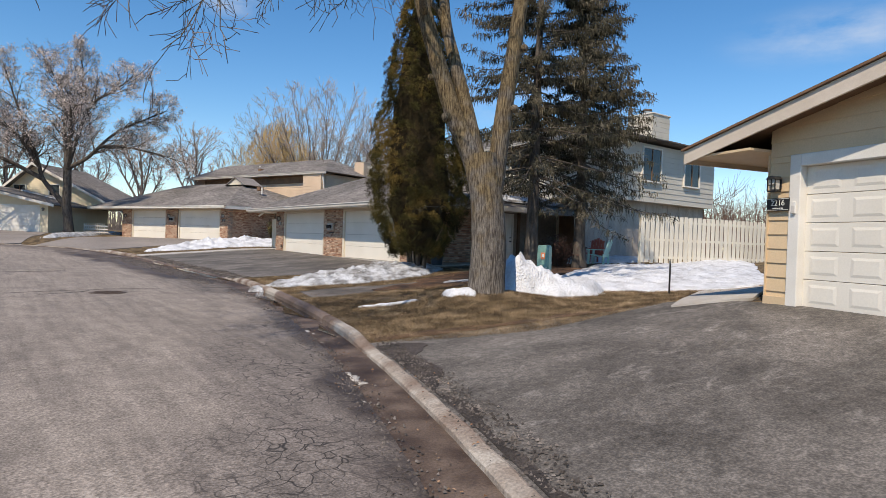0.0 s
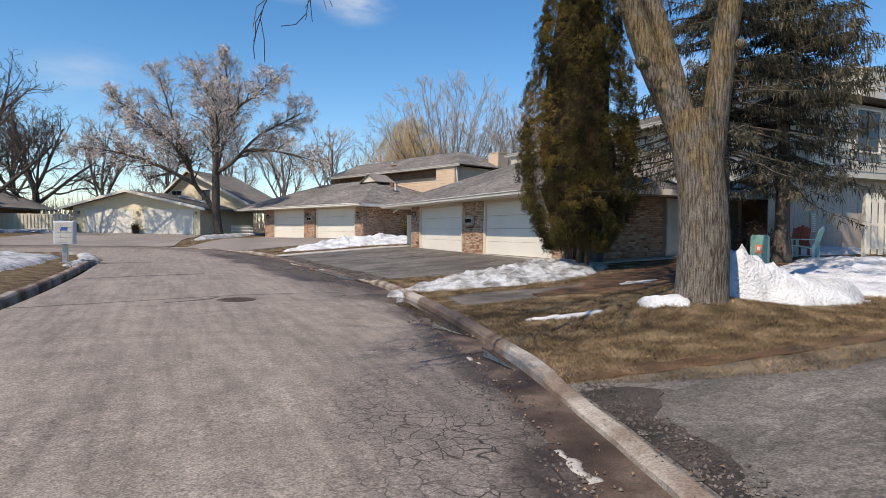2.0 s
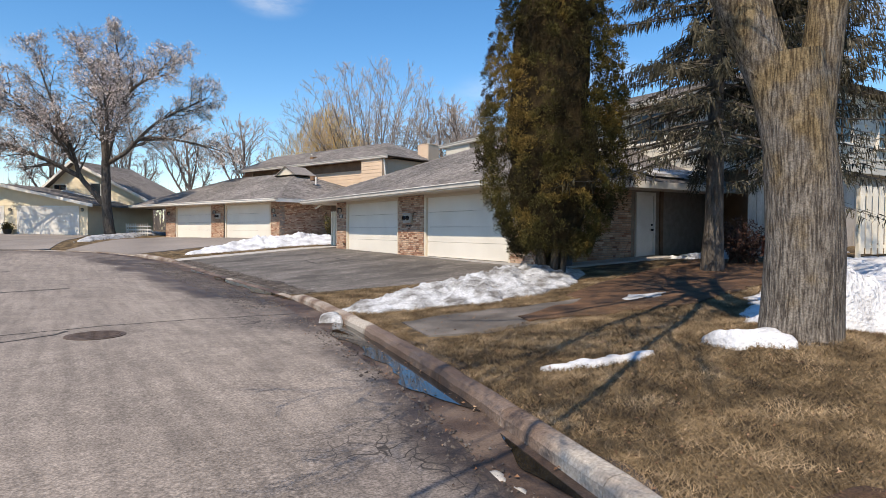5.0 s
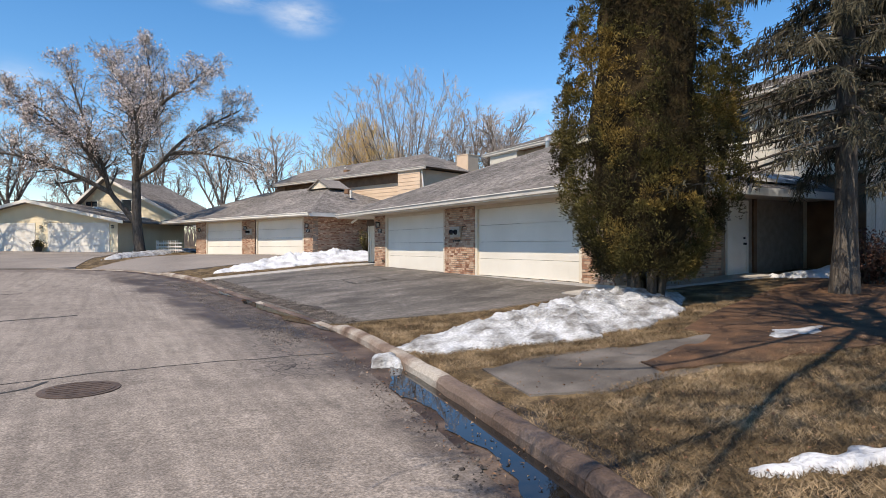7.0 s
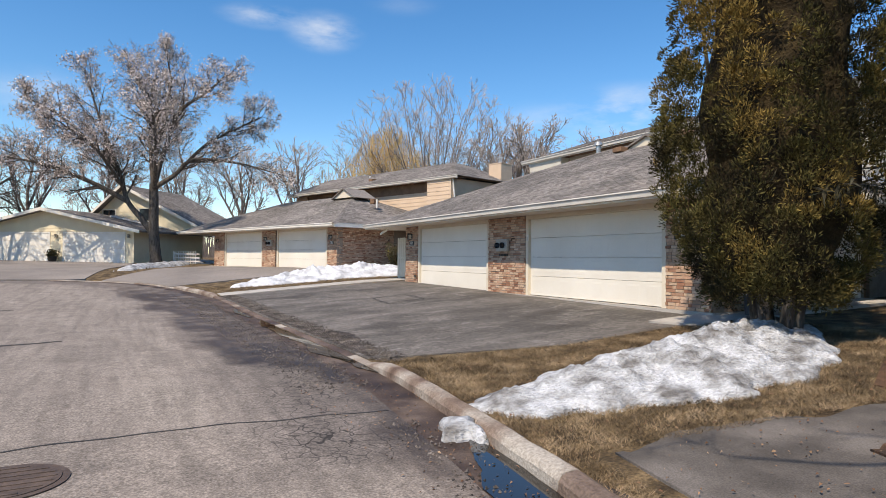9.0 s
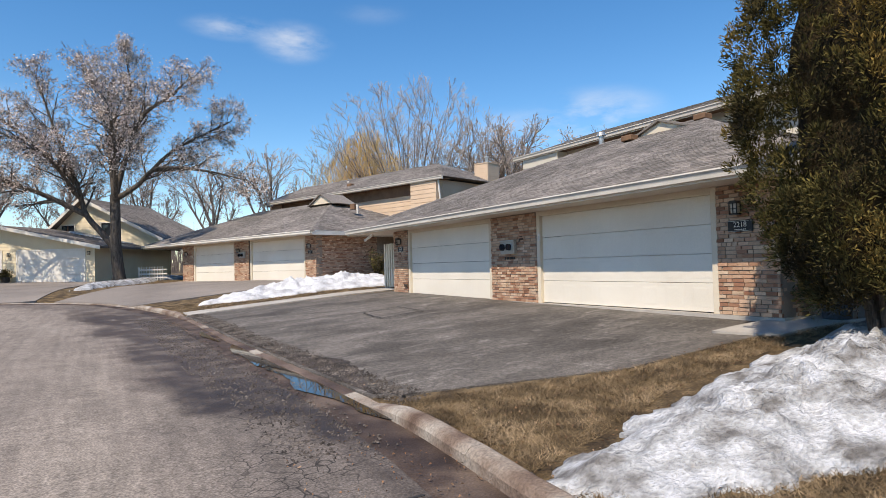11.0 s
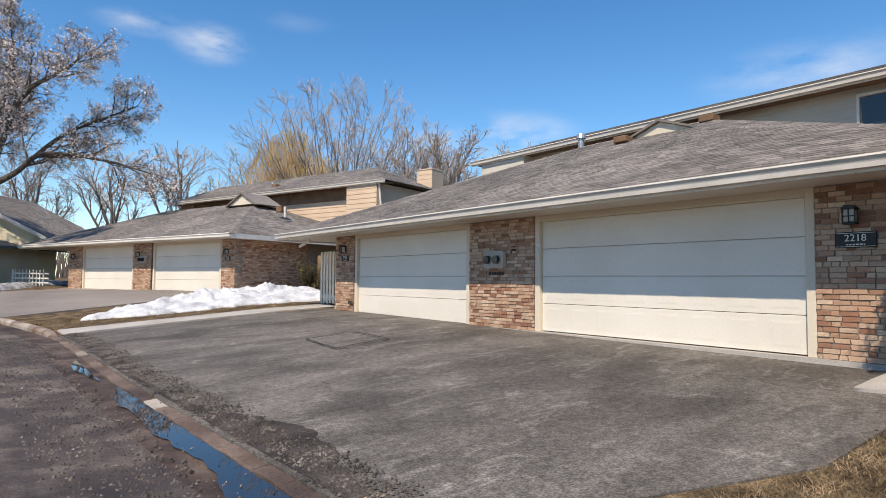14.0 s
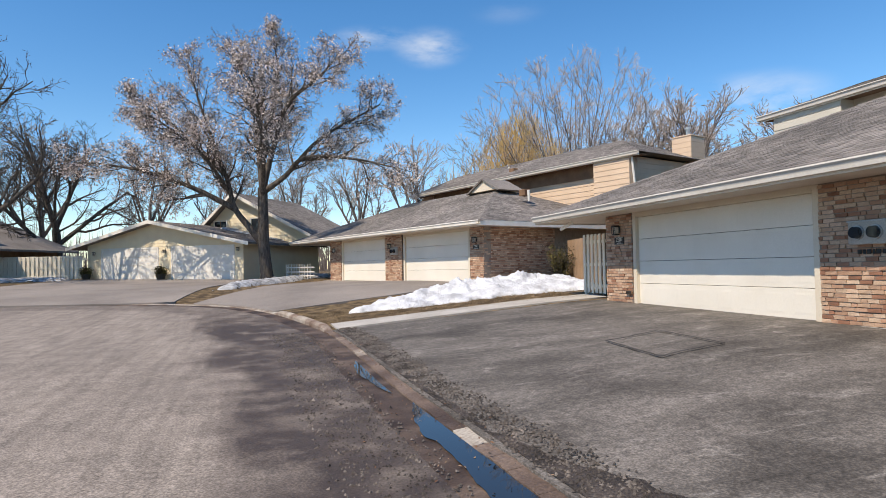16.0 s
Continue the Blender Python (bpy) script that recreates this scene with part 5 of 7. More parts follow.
def bare_tree(name, label, at, limbs, levels, seed, bark, twig, trunk_pts=None, trunk_r=(.3, .2), leaf=None, leaf_n=0, group="", spread=.75, ratio=.62, kids=(5, 5, 5, 4),
              rise=.05, thin=.0045, leaf_len=.1, droop=0.0, extra=(), leaders=(), first=.25):
    """A leafless tree: trunk, given limbs (start fraction, direction, length, radius), then boughs down to twigs."""
    rnd = random.Random(seed)
    th = thing(name, label, "tree", Matrix.Translation(at), group)
    trunk, mid, fine = Tubes(), Tubes(), Tubes()
    tips = []
    tp = [Vector(p) for p in trunk_pts]
    n = len(tp)
    rad = [trunk_r[0] + (trunk_r[1] - trunk_r[0]) * i / (n - 1) for i in range(n)]
    # flare at the foot
    rad[0] *= 1.35
    trunk.add(tp, rad, 24)

    def grow(p, d, length, r, level):
        steps = 7 if level < 2 else (5 if level < 3 else 2)
        pts = bough(rnd, p, d, length, steps, (.05, .14, .2, .25, .3)[level], rise - droop * (level >= 2))
        end = max(thin, r * (.35 if level else .45))
        radii = [r + (end - r) * i / steps for i in range(steps + 1)]
        (trunk if level == 0 else mid if level < 3 else fine).add(pts, radii, (10, 7, 5, 3, 3, 3)[level])
        if level >= levels:
            tips.append((pts[-1], (pts[-1] - pts[-2]).normalized()))
            tips.append((pts[1], (pts[-1] - pts[-2]).normalized()))
            return
        k = kids[min(level, len(kids) - 1)]
        for i in range(k):
            t = .25 if level else first
            t = t + (1 - t) * (i + rnd.random() * .8) / k
            t = min(t, 1)
            j = min(int(t * steps), steps - 1)
            q = pts[j].lerp(pts[j + 1], t * steps - j)
            ax = (pts[j + 1] - pts[j]).normalized()
            side = ax.orthogonal()
            side.rotate(Matrix.Rotation(rnd.random() * 6.283, 3, ax))
            ang = spread * rnd.uniform(.6, 1.2)
            nd = ax * math.cos(ang) + side.normalized() * math.sin(ang)
            rr = (r + (end - r) * t) * ratio
            grow(q, nd, length * rnd.uniform(.42, .68) * (1.15 - .45 * t), max(rr, thin), level + 1)

    # stems whose course is known, with boughs of the given number and length along them
    for line, r0, r1, count, reach, start in leaders:
        pts = [Vector(p) for p in spline(line, 6)]
        m = len(pts) - 1
        radii = [r0 + (r1 - r0) * i / m for i in range(m + 1)]
        trunk.add(pts, radii, 12)
        for i in range(count):
            t = min(1.0, start + (1 - start) * (i + rnd.random() * .8) / max(1, count - 1))
            j = min(int(t * m), m - 1)
            ax = (pts[j + 1] - pts[j]).normalized()
            side = ax.orthogonal()
            side.rotate(Matrix.Rotation(rnd.random() * 6.283, 3, ax))
            ang = spread * rnd.uniform(.5, 1.15)
            nd = ax * math.cos(ang) + side.normalized() * math.sin(ang)
            grow(pts[j].lerp(pts[j + 1], t * m - j), nd, reach * rnd.uniform(.65, 1.1) * (1.1 - .4 * t), max(thin, radii[j] * .5), 1)
    for t, d, length, r in limbs:
        s = t * (n - 1)
        j = min(int(s), n - 2)
        grow(tp[j].lerp(tp[j + 1], s - j), Vector(d), length, r, 0)
    for line, r, twigs in extra:
        pts = [Vector(p) for p in spline(line, 5)]
        m = len(pts) - 1
        radii = [r * (1 - .75 * i / m) for i in range(m + 1)]
        mid.add(pts, radii, 7)
        for i in range(3, m + 1):
            for _ in range(1 if twigs > 1 or i % 5 == 0 else 0):
                d = Vector((rnd.gauss(0, 1), rnd.gauss(0, 1), rnd.gauss(-.4, .5))).normalized()
                ax = (pts[i] - pts[i - 1]).normalized()
                grow(pts[i], (ax * .7 + d).normalized(), rnd.uniform(1.0, 2.2), max(thin, radii[i] * .5), 2)
    raw("trunk", trunk.v, trunk.f, bark, th, "", True)
    tagged(raw("branch_frame", mid.v, mid.f, bark, th, "", True), kind="stuff")
    tagged(raw("twig_canopy", fine.v, fine.f, twig, th), kind="stuff")
    if leaf:
        V, F = [], []
        tufts = rnd.sample(tips, min(len(tips), leaf_n // 7 + 1))
        for _ in range(leaf_n):
            p, d = rnd.choice(tufts)
            p = p + Vector((rnd.gauss(0, .15), rnd.gauss(0, .15), rnd.gauss(-.08, .15)))
            a = Vector((rnd.gauss(0, 1), rnd.gauss(0, 1), rnd.gauss(-.9, .5))).normalized() * leaf_len * rnd.uniform(.6, 1.4)
            b = a.orthogonal().normalized() * leaf_len * rnd.uniform(.25, .5)
            k = len(V)
            V += [p, p + a * .5 + b, p + a, p + a * .5 - b]
            F.append((k, k + 1, k + 2, k + 3))
        tagged(raw("dry_leaf_canopy", V, F, leaf, th), kind="stuff")
    return th


# the big forked tree on the lawn
def stem(pts):
    """Points (across, away, up) of the forked tree, across its widest face."""
    return [(.81 * u + .58 * v, -.58 * u + .81 * v, z) for u, v, z in pts]


_z = gz(6.78, 8.7) - .12
big = bare_tree("forked_tree", "tall bare tree forking low, furrowed bark with yellow lichen", (6.78, 8.7, _z),
                [], 4, 11, M_BARKF, M_TWIG, trunk_pts=stem([(0, 0, -.1), (0, 0, .12), (.01, 0, .45), (.03, 0, 1.1), (-.01, 0, 1.7), (-.06, 0, 2.15), (-.12, 0, 2.6), (-.16, 0, 3.05)]), trunk_r=(.42, .31), kids=(6, 5, 4, 4), rise=.03, thin=.006,
                leaders=[(stem([(-.12, 0, 1.9), (-.27, .04, 2.6), (-.46, .08, 3.1), (-.84, .1, 3.95), (-1.22, .1, 5.05), (-1.58, 0, 6.2), (-2.0, .2, 8.0), (-2.2, .3, 10.0)]), .25, .12, 9, 4.2, .66),
                         (stem([(-.1, .08, 2.3), (-.26, .14, 2.95), (-.52, .2, 3.95), (-.83, .26, 5.05), (-1.08, .5, 6.2), (-1.2, .9, 8.4)]), .19, .1, 7, 3.6, .72),
                         (stem([(.02, 0, 1.9), (.12, .02, 2.6), (.24, .0, 3.9), (.39, .02, 5.05), (.52, 0, 6.2), (.75, -.1, 8.2), (.9, -.1, 10.2)]), .215, .12, 9, 4.2, .68)],
                extra=[([(-1.5, .7, 7.6), (-3.2, -.2, 6.9), (-5.2, -1.1, 6.1), (-7.0, -1.8, 5.6), (-8.6, -2.2, 5.1)], .075, 2),
                       ([(-1.3, .9, 7.8), (-2.2, .7, 7.2), (-3.2, .5, 6.7), (-4.2, .4, 6.0), (-5.2, .1, 5.65), (-6.2, .1, 5.5), (-7.2, .1, 5.4)], .07, 2),
                       ([(-4.2, .4, 6.0), (-5.2, .05, 5.8), (-6.6, -.5, 5.8), (-7.4, -.8, 5.6)], .05, 1),
                       ([(-1.3, .9, 7.8), (-2.1, 1.1, 7.2), (-3.4, 1.3, 6.6), (-4.8, 1.6, 6.2), (-5.6, 2.4, 6.1)], .055, 1)])
# bulging collars of pruned limbs
for _u, _v, _h, _r in ((-.98, -.3, 3.75, .11), (-1.33, -.32, 4.55, .075), (.45, -.18, 4.0, .09), (.62, -.1, 5.3, .085)):
    _bm = bmesh.new()
    bmesh.ops.create_icosphere(_bm, subdivisions=2, radius=_r)
    for _q in _bm.verts:
        _q.co *= 1 + .18 * noise.noise(_q.co * 9)
    _p = Vector(stem([(_u, _v, _h)])[0])
    bmesh.ops.translate(_bm, verts=_bm.verts, vec=_p)
    part("bark_knot", _bm, M_BARKF, big, "", True)


# the ash before the yellow house
def ash_line(pts):
    return [(.954 * u + .3 * v, -.3 * u + .954 * v, z) for u, v, z in pts]


bare_tree("ash_tree", "spreading ash tree with pale dry seed clusters clinging to its twigs", (3.5, 57.6, gz(3.5, 57.6) - .1), [], 4, 23, M_BARKD, M_TWIG,
          trunk_pts=ash_line([(0, 0, -.1), (0, 0, .5), (-.1, 0, 1.4), (-.2, 0, 2.6), (-.2, 0, 4.2), (-.22, 0, 5.8)]), trunk_r=(.40, .29),
          leaders=[(ash_line([(-.15, 0, 2.2), (-1.0, .1, 3.3), (-2.0, .2, 4.6), (-2.5, .2, 6.5), (-3.9, .4, 10.2), (-5.0, .6, 13.6)]), .25, .04, 22, 3.0, .42),
                   (ash_line([(-1.9, .2, 4.5), (-4.3, -.3, 5.8), (-7.0, -.9, 6.8), (-10.0, -1.3, 7.3)]), .19, .04, 21, 2.6, .2),
                   (ash_line([(-2.5, .2, 6.6), (-5.0, .9, 9.0), (-7.4, 1.6, 10.9), (-9.3, 2.0, 11.9)]), .16, .04, 20, 2.4, .2),
                   (ash_line([(-.22, 0, 5.6), (-.5, .2, 8.0), (-.7, .3, 11.4), (-2.0, .2, 14.2)]), .20, .04, 20, 2.7, .3),
                   (ash_line([(-.22, 0, 5.6), (.45, -.2, 8.0), (1.5, -.5, 10.8), (3.3, -.8, 12.2), (4.6, -1, 13.4)]), .21, .04, 21, 2.7, .3),
                   (ash_line([(-.3, .1, 6.8), (.2, .5, 10.0), (.6, .8, 13.0), (.3, .9, 15.2)]), .15, .04, 18, 2.2, .3),
                   (ash_line([(-.22, 0, 5.5), (1.2, -.3, 6.4), (2.6, -.7, 7.5), (5.6, -1.0, 7.3), (8.4, -1.2, 6.6)]), .19, .035, 21, 2.4, .3),
                   (ash_line([(1.4, -.3, 6.6), (3.2, .4, 8.8), (5.4, 1.1, 10.3), (6.9, 1.4, 11.2)]), .14, .035, 19, 2.3, .2),
                   (ash_line([(-.2, 0, 5.2), (.4, -2.0, 7.4), (.9, -4.4, 9.4), (1.0, -6.0, 10.6)]), .17, .04, 19, 2.4, .25),
                   (ash_line([(-.2, 0, 5.2), (-.8, 2.2, 7.6), (-1.0, 4.6, 9.8), (-.8, 6.2, 11.6)]), .17, .04, 18, 2.4, .25),
                   (ash_line([(-2.2, .2, 5.4), (-3.2, -2.0, 7.6), (-4.6, -4.2, 9.0)]), .13, .035, 17, 2.2, .2)],
          leaf=M_DRYLEAF, leaf_n=40000, kids=(7, 5, 5, 3), spread=.85, thin=.010, leaf_len=.115, ratio=.5)
# the willow behind the houses: a fan of many stems that ends in a dome
_w = []
_r = random.Random(4)
for _i in range(58):
    _a, _th = _i * 2.4, math.acos(1 - .86 * (_i + .5) / 58)
    _o, _up = 9.3 * math.sin(_th) * _r.uniform(.92, 1.05), 7.4 + 9.8 * math.cos(_th) * _r.uniform(.95, 1.03)
    _c, _s = math.cos(_a), math.sin(_a)
    _w.append(([(.3 * _c, .3 * _s, 1.2), (_o * .28 * _c, _o * .28 * _s, 1.2 + .30 * _up), (_o * .68 * _c + _r.gauss(0, .4), _o * .68 * _s, .66 * _up + .3), (_o * _c, _o * _s, _up)], _r.uniform(.07, .13), .014, 11, 3.0, .22))
will = bare_tree("bare_willow", "wide bare willow, upswept pale limbs with golden lower twigs", (29.0, 65, 1.0), [], 3, 8, M_TWIG, M_TWIGP,
                 trunk_pts=[(0, 0, 0), (.1, 0, .8), (0, .1, 1.5), (.1, 0, 2.2)], trunk_r=(.7, .6), kids=(7, 5, 5, 3), spread=.55, rise=.07, thin=.010, leaders=_w, ratio=.38)
_rnd = random.Random(9)
_t = Tubes()
for _i in range(1900):
    _u, _v = _rnd.gauss(-4.6, 2.3), _rnd.gauss(-1, 1.8)
    _p = Vector((.954 * _u + .3 * _v, -.3 * _u + .954 * _v, 7.5 + 6.5 * _rnd.random() ** 1.2 * max(.2, 1 - abs(_u + 4.6) / 9)))
    _t.add(bough(_rnd, _p, Vector((_rnd.gauss(0, .35), _rnd.gauss(0, .35), -1)), _rnd.uniform(1.2, 3.0), 3, .08, 0), [.018, .016, .014, .012], 3)
tagged(raw("golden_twig_curtain", _t.v, _t.f, M_WILLOW, will), kind="stuff")
# two plain bare trees repeated as the woods round about
wood = bare_tree("woodland_tree", "bare grey woodland tree in the distance", (36, 62, 1.0),
                 [(.5, (.6, .3, .9), 7, .16), (.7, (-.6, .2, .9), 7, .16), (.85, (.1, -.6, 1), 7, .15), (1, (.1, .1, 1), 7, .18), (1, (-.3, .2, 1), 6.5, .16), (.6, (.2, .7, .9), 6, .14)], 4, 31, M_TWIG, M_TWIGP,
                 trunk_pts=[(0, 0, 0), (.1, 0, 2), (0, .1, 4), (.1, .1, 6)], trunk_r=(.28, .2), kids=(6, 5, 4, 2), spread=.6, rise=.08, thin=.018, group="bare woodland trees")
_rnd = random.Random(77)
for _x, _y in ((38, 60), (42, 66), (48, 61), (54, 62), (-20, 74), (-24, 82), (-16, 84), (-28, 66), (-30, 78), (-8, 92), (0, 95), (8, 98), (15, 92), (20, 84),
               (-34, 58), (-22, 60)):
    copy_thing(wood, pose(_x, _y, 1.0, 0, 0, _rnd.uniform(0, 360)))
dark = bare_tree("garden_tree", "dark bare garden tree with crooked limbs", (-14.5, 61, 1.0),
                 [(.5, (.8, .3, .7), 7.5, .2), (.7, (-.8, .2, .7), 7, .2), (.85, (.1, -.7, .9), 7, .18), (1, (.2, .1, 1), 7.5, .22), (1, (-.3, .2, 1), 7, .2), (.6, (.2, .8, .7), 6.5, .17)], 4, 41, M_BARKD, M_BARKD,
                 trunk_pts=[(0, 0, 0), (.15, 0, 1.5), (.1, .1, 3), (.25, .1, 4.5)], trunk_r=(.4, .3), kids=(6, 5, 4, 3), spread=.75, rise=.04, thin=.012, group="dark garden trees")
for _x, _y, _a in ((-24, 54, 80), (-12.5, 76, 200), (-31, 50, 300)):
    copy_thing(dark, pose(_x, _y, 1.0, 0, 0, _a))


def cedar(at, height, width, seed):
    """A dense columnar arborvitae: stems at the foot, a shell of many small flat sprays with hollows between clumps."""
    rnd = random.Random(seed)
    th = thing("cedar_tree", "dense columnar cedar, olive and winter-bronzed foliage", "tree", Matrix.Translation(at))
    stems = Tubes()
    for i in range(6):
        a = i * 1.05
        stems.add(bough(rnd, Vector((.22 * math.cos(a), .22 * math.sin(a), 0)), Vector((.12 * math.cos(a), .12 * math.sin(a), 1)), height * .5, 8, .02, .03), [.1 - .011 * k for k in range(9)], 7)
    raw("trunk", stems.v, stems.f, M_BARKD, th, "", True)

    def radius(t):
        return width / 2 * (.42 + .58 * min(1, t / .17) ** .7) * (1 - max(0, (t - .24) / .76) ** 1.5) ** .85 if t < 1 else 0

    def centre(z):
        return -.085 * max(0, z - 3.3)

    def lean(z):
        return -.06 * max(0, z - 2.2)

    # an added solid core closes the gaps, its dark colour standing for inner shade
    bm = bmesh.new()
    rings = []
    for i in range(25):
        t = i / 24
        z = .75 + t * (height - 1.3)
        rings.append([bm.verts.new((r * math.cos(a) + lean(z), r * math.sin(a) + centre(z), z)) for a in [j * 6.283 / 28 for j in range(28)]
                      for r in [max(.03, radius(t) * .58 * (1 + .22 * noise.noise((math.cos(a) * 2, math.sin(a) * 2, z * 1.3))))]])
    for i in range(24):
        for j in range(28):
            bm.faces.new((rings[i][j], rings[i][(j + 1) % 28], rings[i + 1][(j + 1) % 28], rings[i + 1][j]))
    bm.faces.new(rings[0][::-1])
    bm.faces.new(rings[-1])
    part("inner_foliage", bm, M_CROWN_SHADE, th)
    # puffs of upturned fans, the dark core showing between them
    V, F = [], []
    for c in range(2000):
        t = rnd.random() ** 1.1
        a = rnd.random() * 6.283
        z = .62 + t * (height - .75)
        lump = 1 + .15 * noise.noise((math.cos(a) * 1.5, math.sin(a) * 1.5, z * .6)) + .10 * noise.noise((math.cos(a) * 3.5, math.sin(a) * 3.5, z * 1.5))
        r = max(.05, radius(t)) * lump * rnd.uniform(.74, .95)
        puff = rnd.uniform(.11, .27) * (1 - .4 * t)
        core = Vector((r * math.cos(a) + lean(z), r * math.sin(a) + centre(z), z))
        outw = Vector((math.cos(a), math.sin(a), .35)).normalized()
        for s in range(116):
            n = (outw * .7 + Vector((rnd.gauss(0, .6), rnd.gauss(0, .6), rnd.gauss(.1, .6)))).normalized()
            p = core + n * puff * rnd.uniform(.5, 1.05)
            d = (n * .8 + Vector((rnd.gauss(0, .35), rnd.gauss(0, .35), rnd.gauss(.4, .4)))).normalized()
            w = d.cross(Vector((rnd.gauss(0, 1), rnd.gauss(0, 1), rnd.gauss(0, 1)))).normalized()
            ln, wd = rnd.uniform(.04, .085), rnd.uniform(.006, .0115)
            k = len(V)
            V += [p, p + d * ln * .5 + w * wd, p + d * ln, p + d * ln * .4 - w * wd]
            F += [(k, k + 1, k + 2, k + 3)]
    tagged(raw("crown", V, F, M_CEDAR, th), kind="stuff")
    return th


M_CROWN_SHADE = material("dark fill for crown shade", [(.025, .019, .012), (.055, .04, .02)], .95, 5, 30, .8, .03, spec=.05)
cedar((9.95, 16.0, gz(9.95, 16.0)), 10.6, 3.4, 3)


def spruce(at, height, width, seed, low=2.2):
    """A spruce with a bare lower trunk, whorls of sweeping boughs and hanging needle sprays."""
    rnd = random.Random(seed)
    th = thing("spruce_tree", "old spruce with drooping grey-green boughs and a bare lower trunk", "tree", Matrix.Translation(at))
    tr = Tubes()
    tp = bough(rnd, Vector((0, 0, -.1)), Vector((0, 0, 1)), height, 12, .012, .03)
    tr.add(tp, [.3] + [.22 * (1 - i / 12.5) + .01 for i in range(1, 13)], 12)
    raw("trunk", tr.v, tr.f, M_BARKD, th, "", True)
    boughs, V, F = Tubes(), [], []
    z = low
    while z < height - .3:
        t = (z - low) / (height - low)
        for i in range(rnd.randint(4, 6)):
            a = rnd.random() * 6.283
            ln = width / 2 * (1 - t) ** .8 * rnd.uniform(.65, 1.1) + .25
            st = Vector((0, 0, z + rnd.uniform(-.15, .15)))
            d = Vector((math.cos(a), math.sin(a), -.18 + .55 * t))
            pts = [st]
            n = 8
            for k in range(n):
                d = (d + Vector((rnd.gauss(0, .06), rnd.gauss(0, .06), (-.05 if k < 4 else .07) + rnd.gauss(0, .03)))).normalized()
                pts.append(pts[-1] + d * (ln / n))
            boughs.add(pts, [max(.006, .04 * (1 - k / n) * (1 - .6 * t)) for k in range(n + 1)], 4)
            for k in range(2 if z < low + 2 else 1, n + 1):
                dens = 36 if z > low + 1.4 else 20
                for s in range(dens):
                    p = pts[k] + Vector((rnd.gauss(0, .09), rnd.gauss(0, .09), rnd.gauss(0, .05)))
                    side = Vector((-math.sin(a), math.cos(a), 0)) * rnd.choice((-1, 1))
                    hang = rnd.random()
                    q = (side * rnd.uniform(.2, 1) + Vector((math.cos(a), math.sin(a), 0)) * rnd.uniform(0, .7) + Vector((0, 0, -1)) * (1.9 if hang < .65 else .3)).normalized()
                    L = rnd.uniform(.12, .36) * (1 - .3 * t)
                    wv = q.cross(Vector((rnd.gauss(0, 1), rnd.gauss(0, 1), rnd.gauss(0, 1)))).normalized()
                    w = rnd.uniform(.008, .02)
                    m = len(V)
                    V += [p, p + q * L * .3 + wv * w, p + q * L, p + q * L * .3 - wv * w]
                    F.append((m, m + 1, m + 2, m + 3))
        z += rnd.uniform(.2, .32)
    tagged(raw("branch_frame", boughs.v, boughs.f, M_BARKD, th), kind="stuff")
    tagged(raw("needle_canopy", V, F, M_SPRUCE, th), kind="stuff")
    return th


spruce((13.7, 14.35, gz(13.7, 14.35)), 15.5, 8.4, 6, low=3.1)
spruce((15.9, 14.0, gz(15.9, 14.0)), 12.0, 6.2, 16, low=2.6)

# ---- snow ----
def inside_distance(P, poly):
    c = np.array(poly, float)
    d = np.full(len(P), 1e9)
    ins = np.zeros(len(P), bool)
    for i in range(len(c)):
        a, b = c[i], c[(i + 1) % len(c)]
        e = b - a
        v = P - a
        t = np.clip((v @ e) / (e @ e), 0, 1)
        w = v - t[:, None] * e
        d = np.minimum(d, np.hypot(w[:, 0], w[:, 1]))
        cond = ((a[1] > P[:, 1]) != (b[1] > P[:, 1])) & (P[:, 0] < (b[0] - a[0]) * (P[:, 1] - a[1]) / (b[1] - a[1] + 1e-12) + a[0])
        ins ^= cond
    return np.where(ins, d, -d)


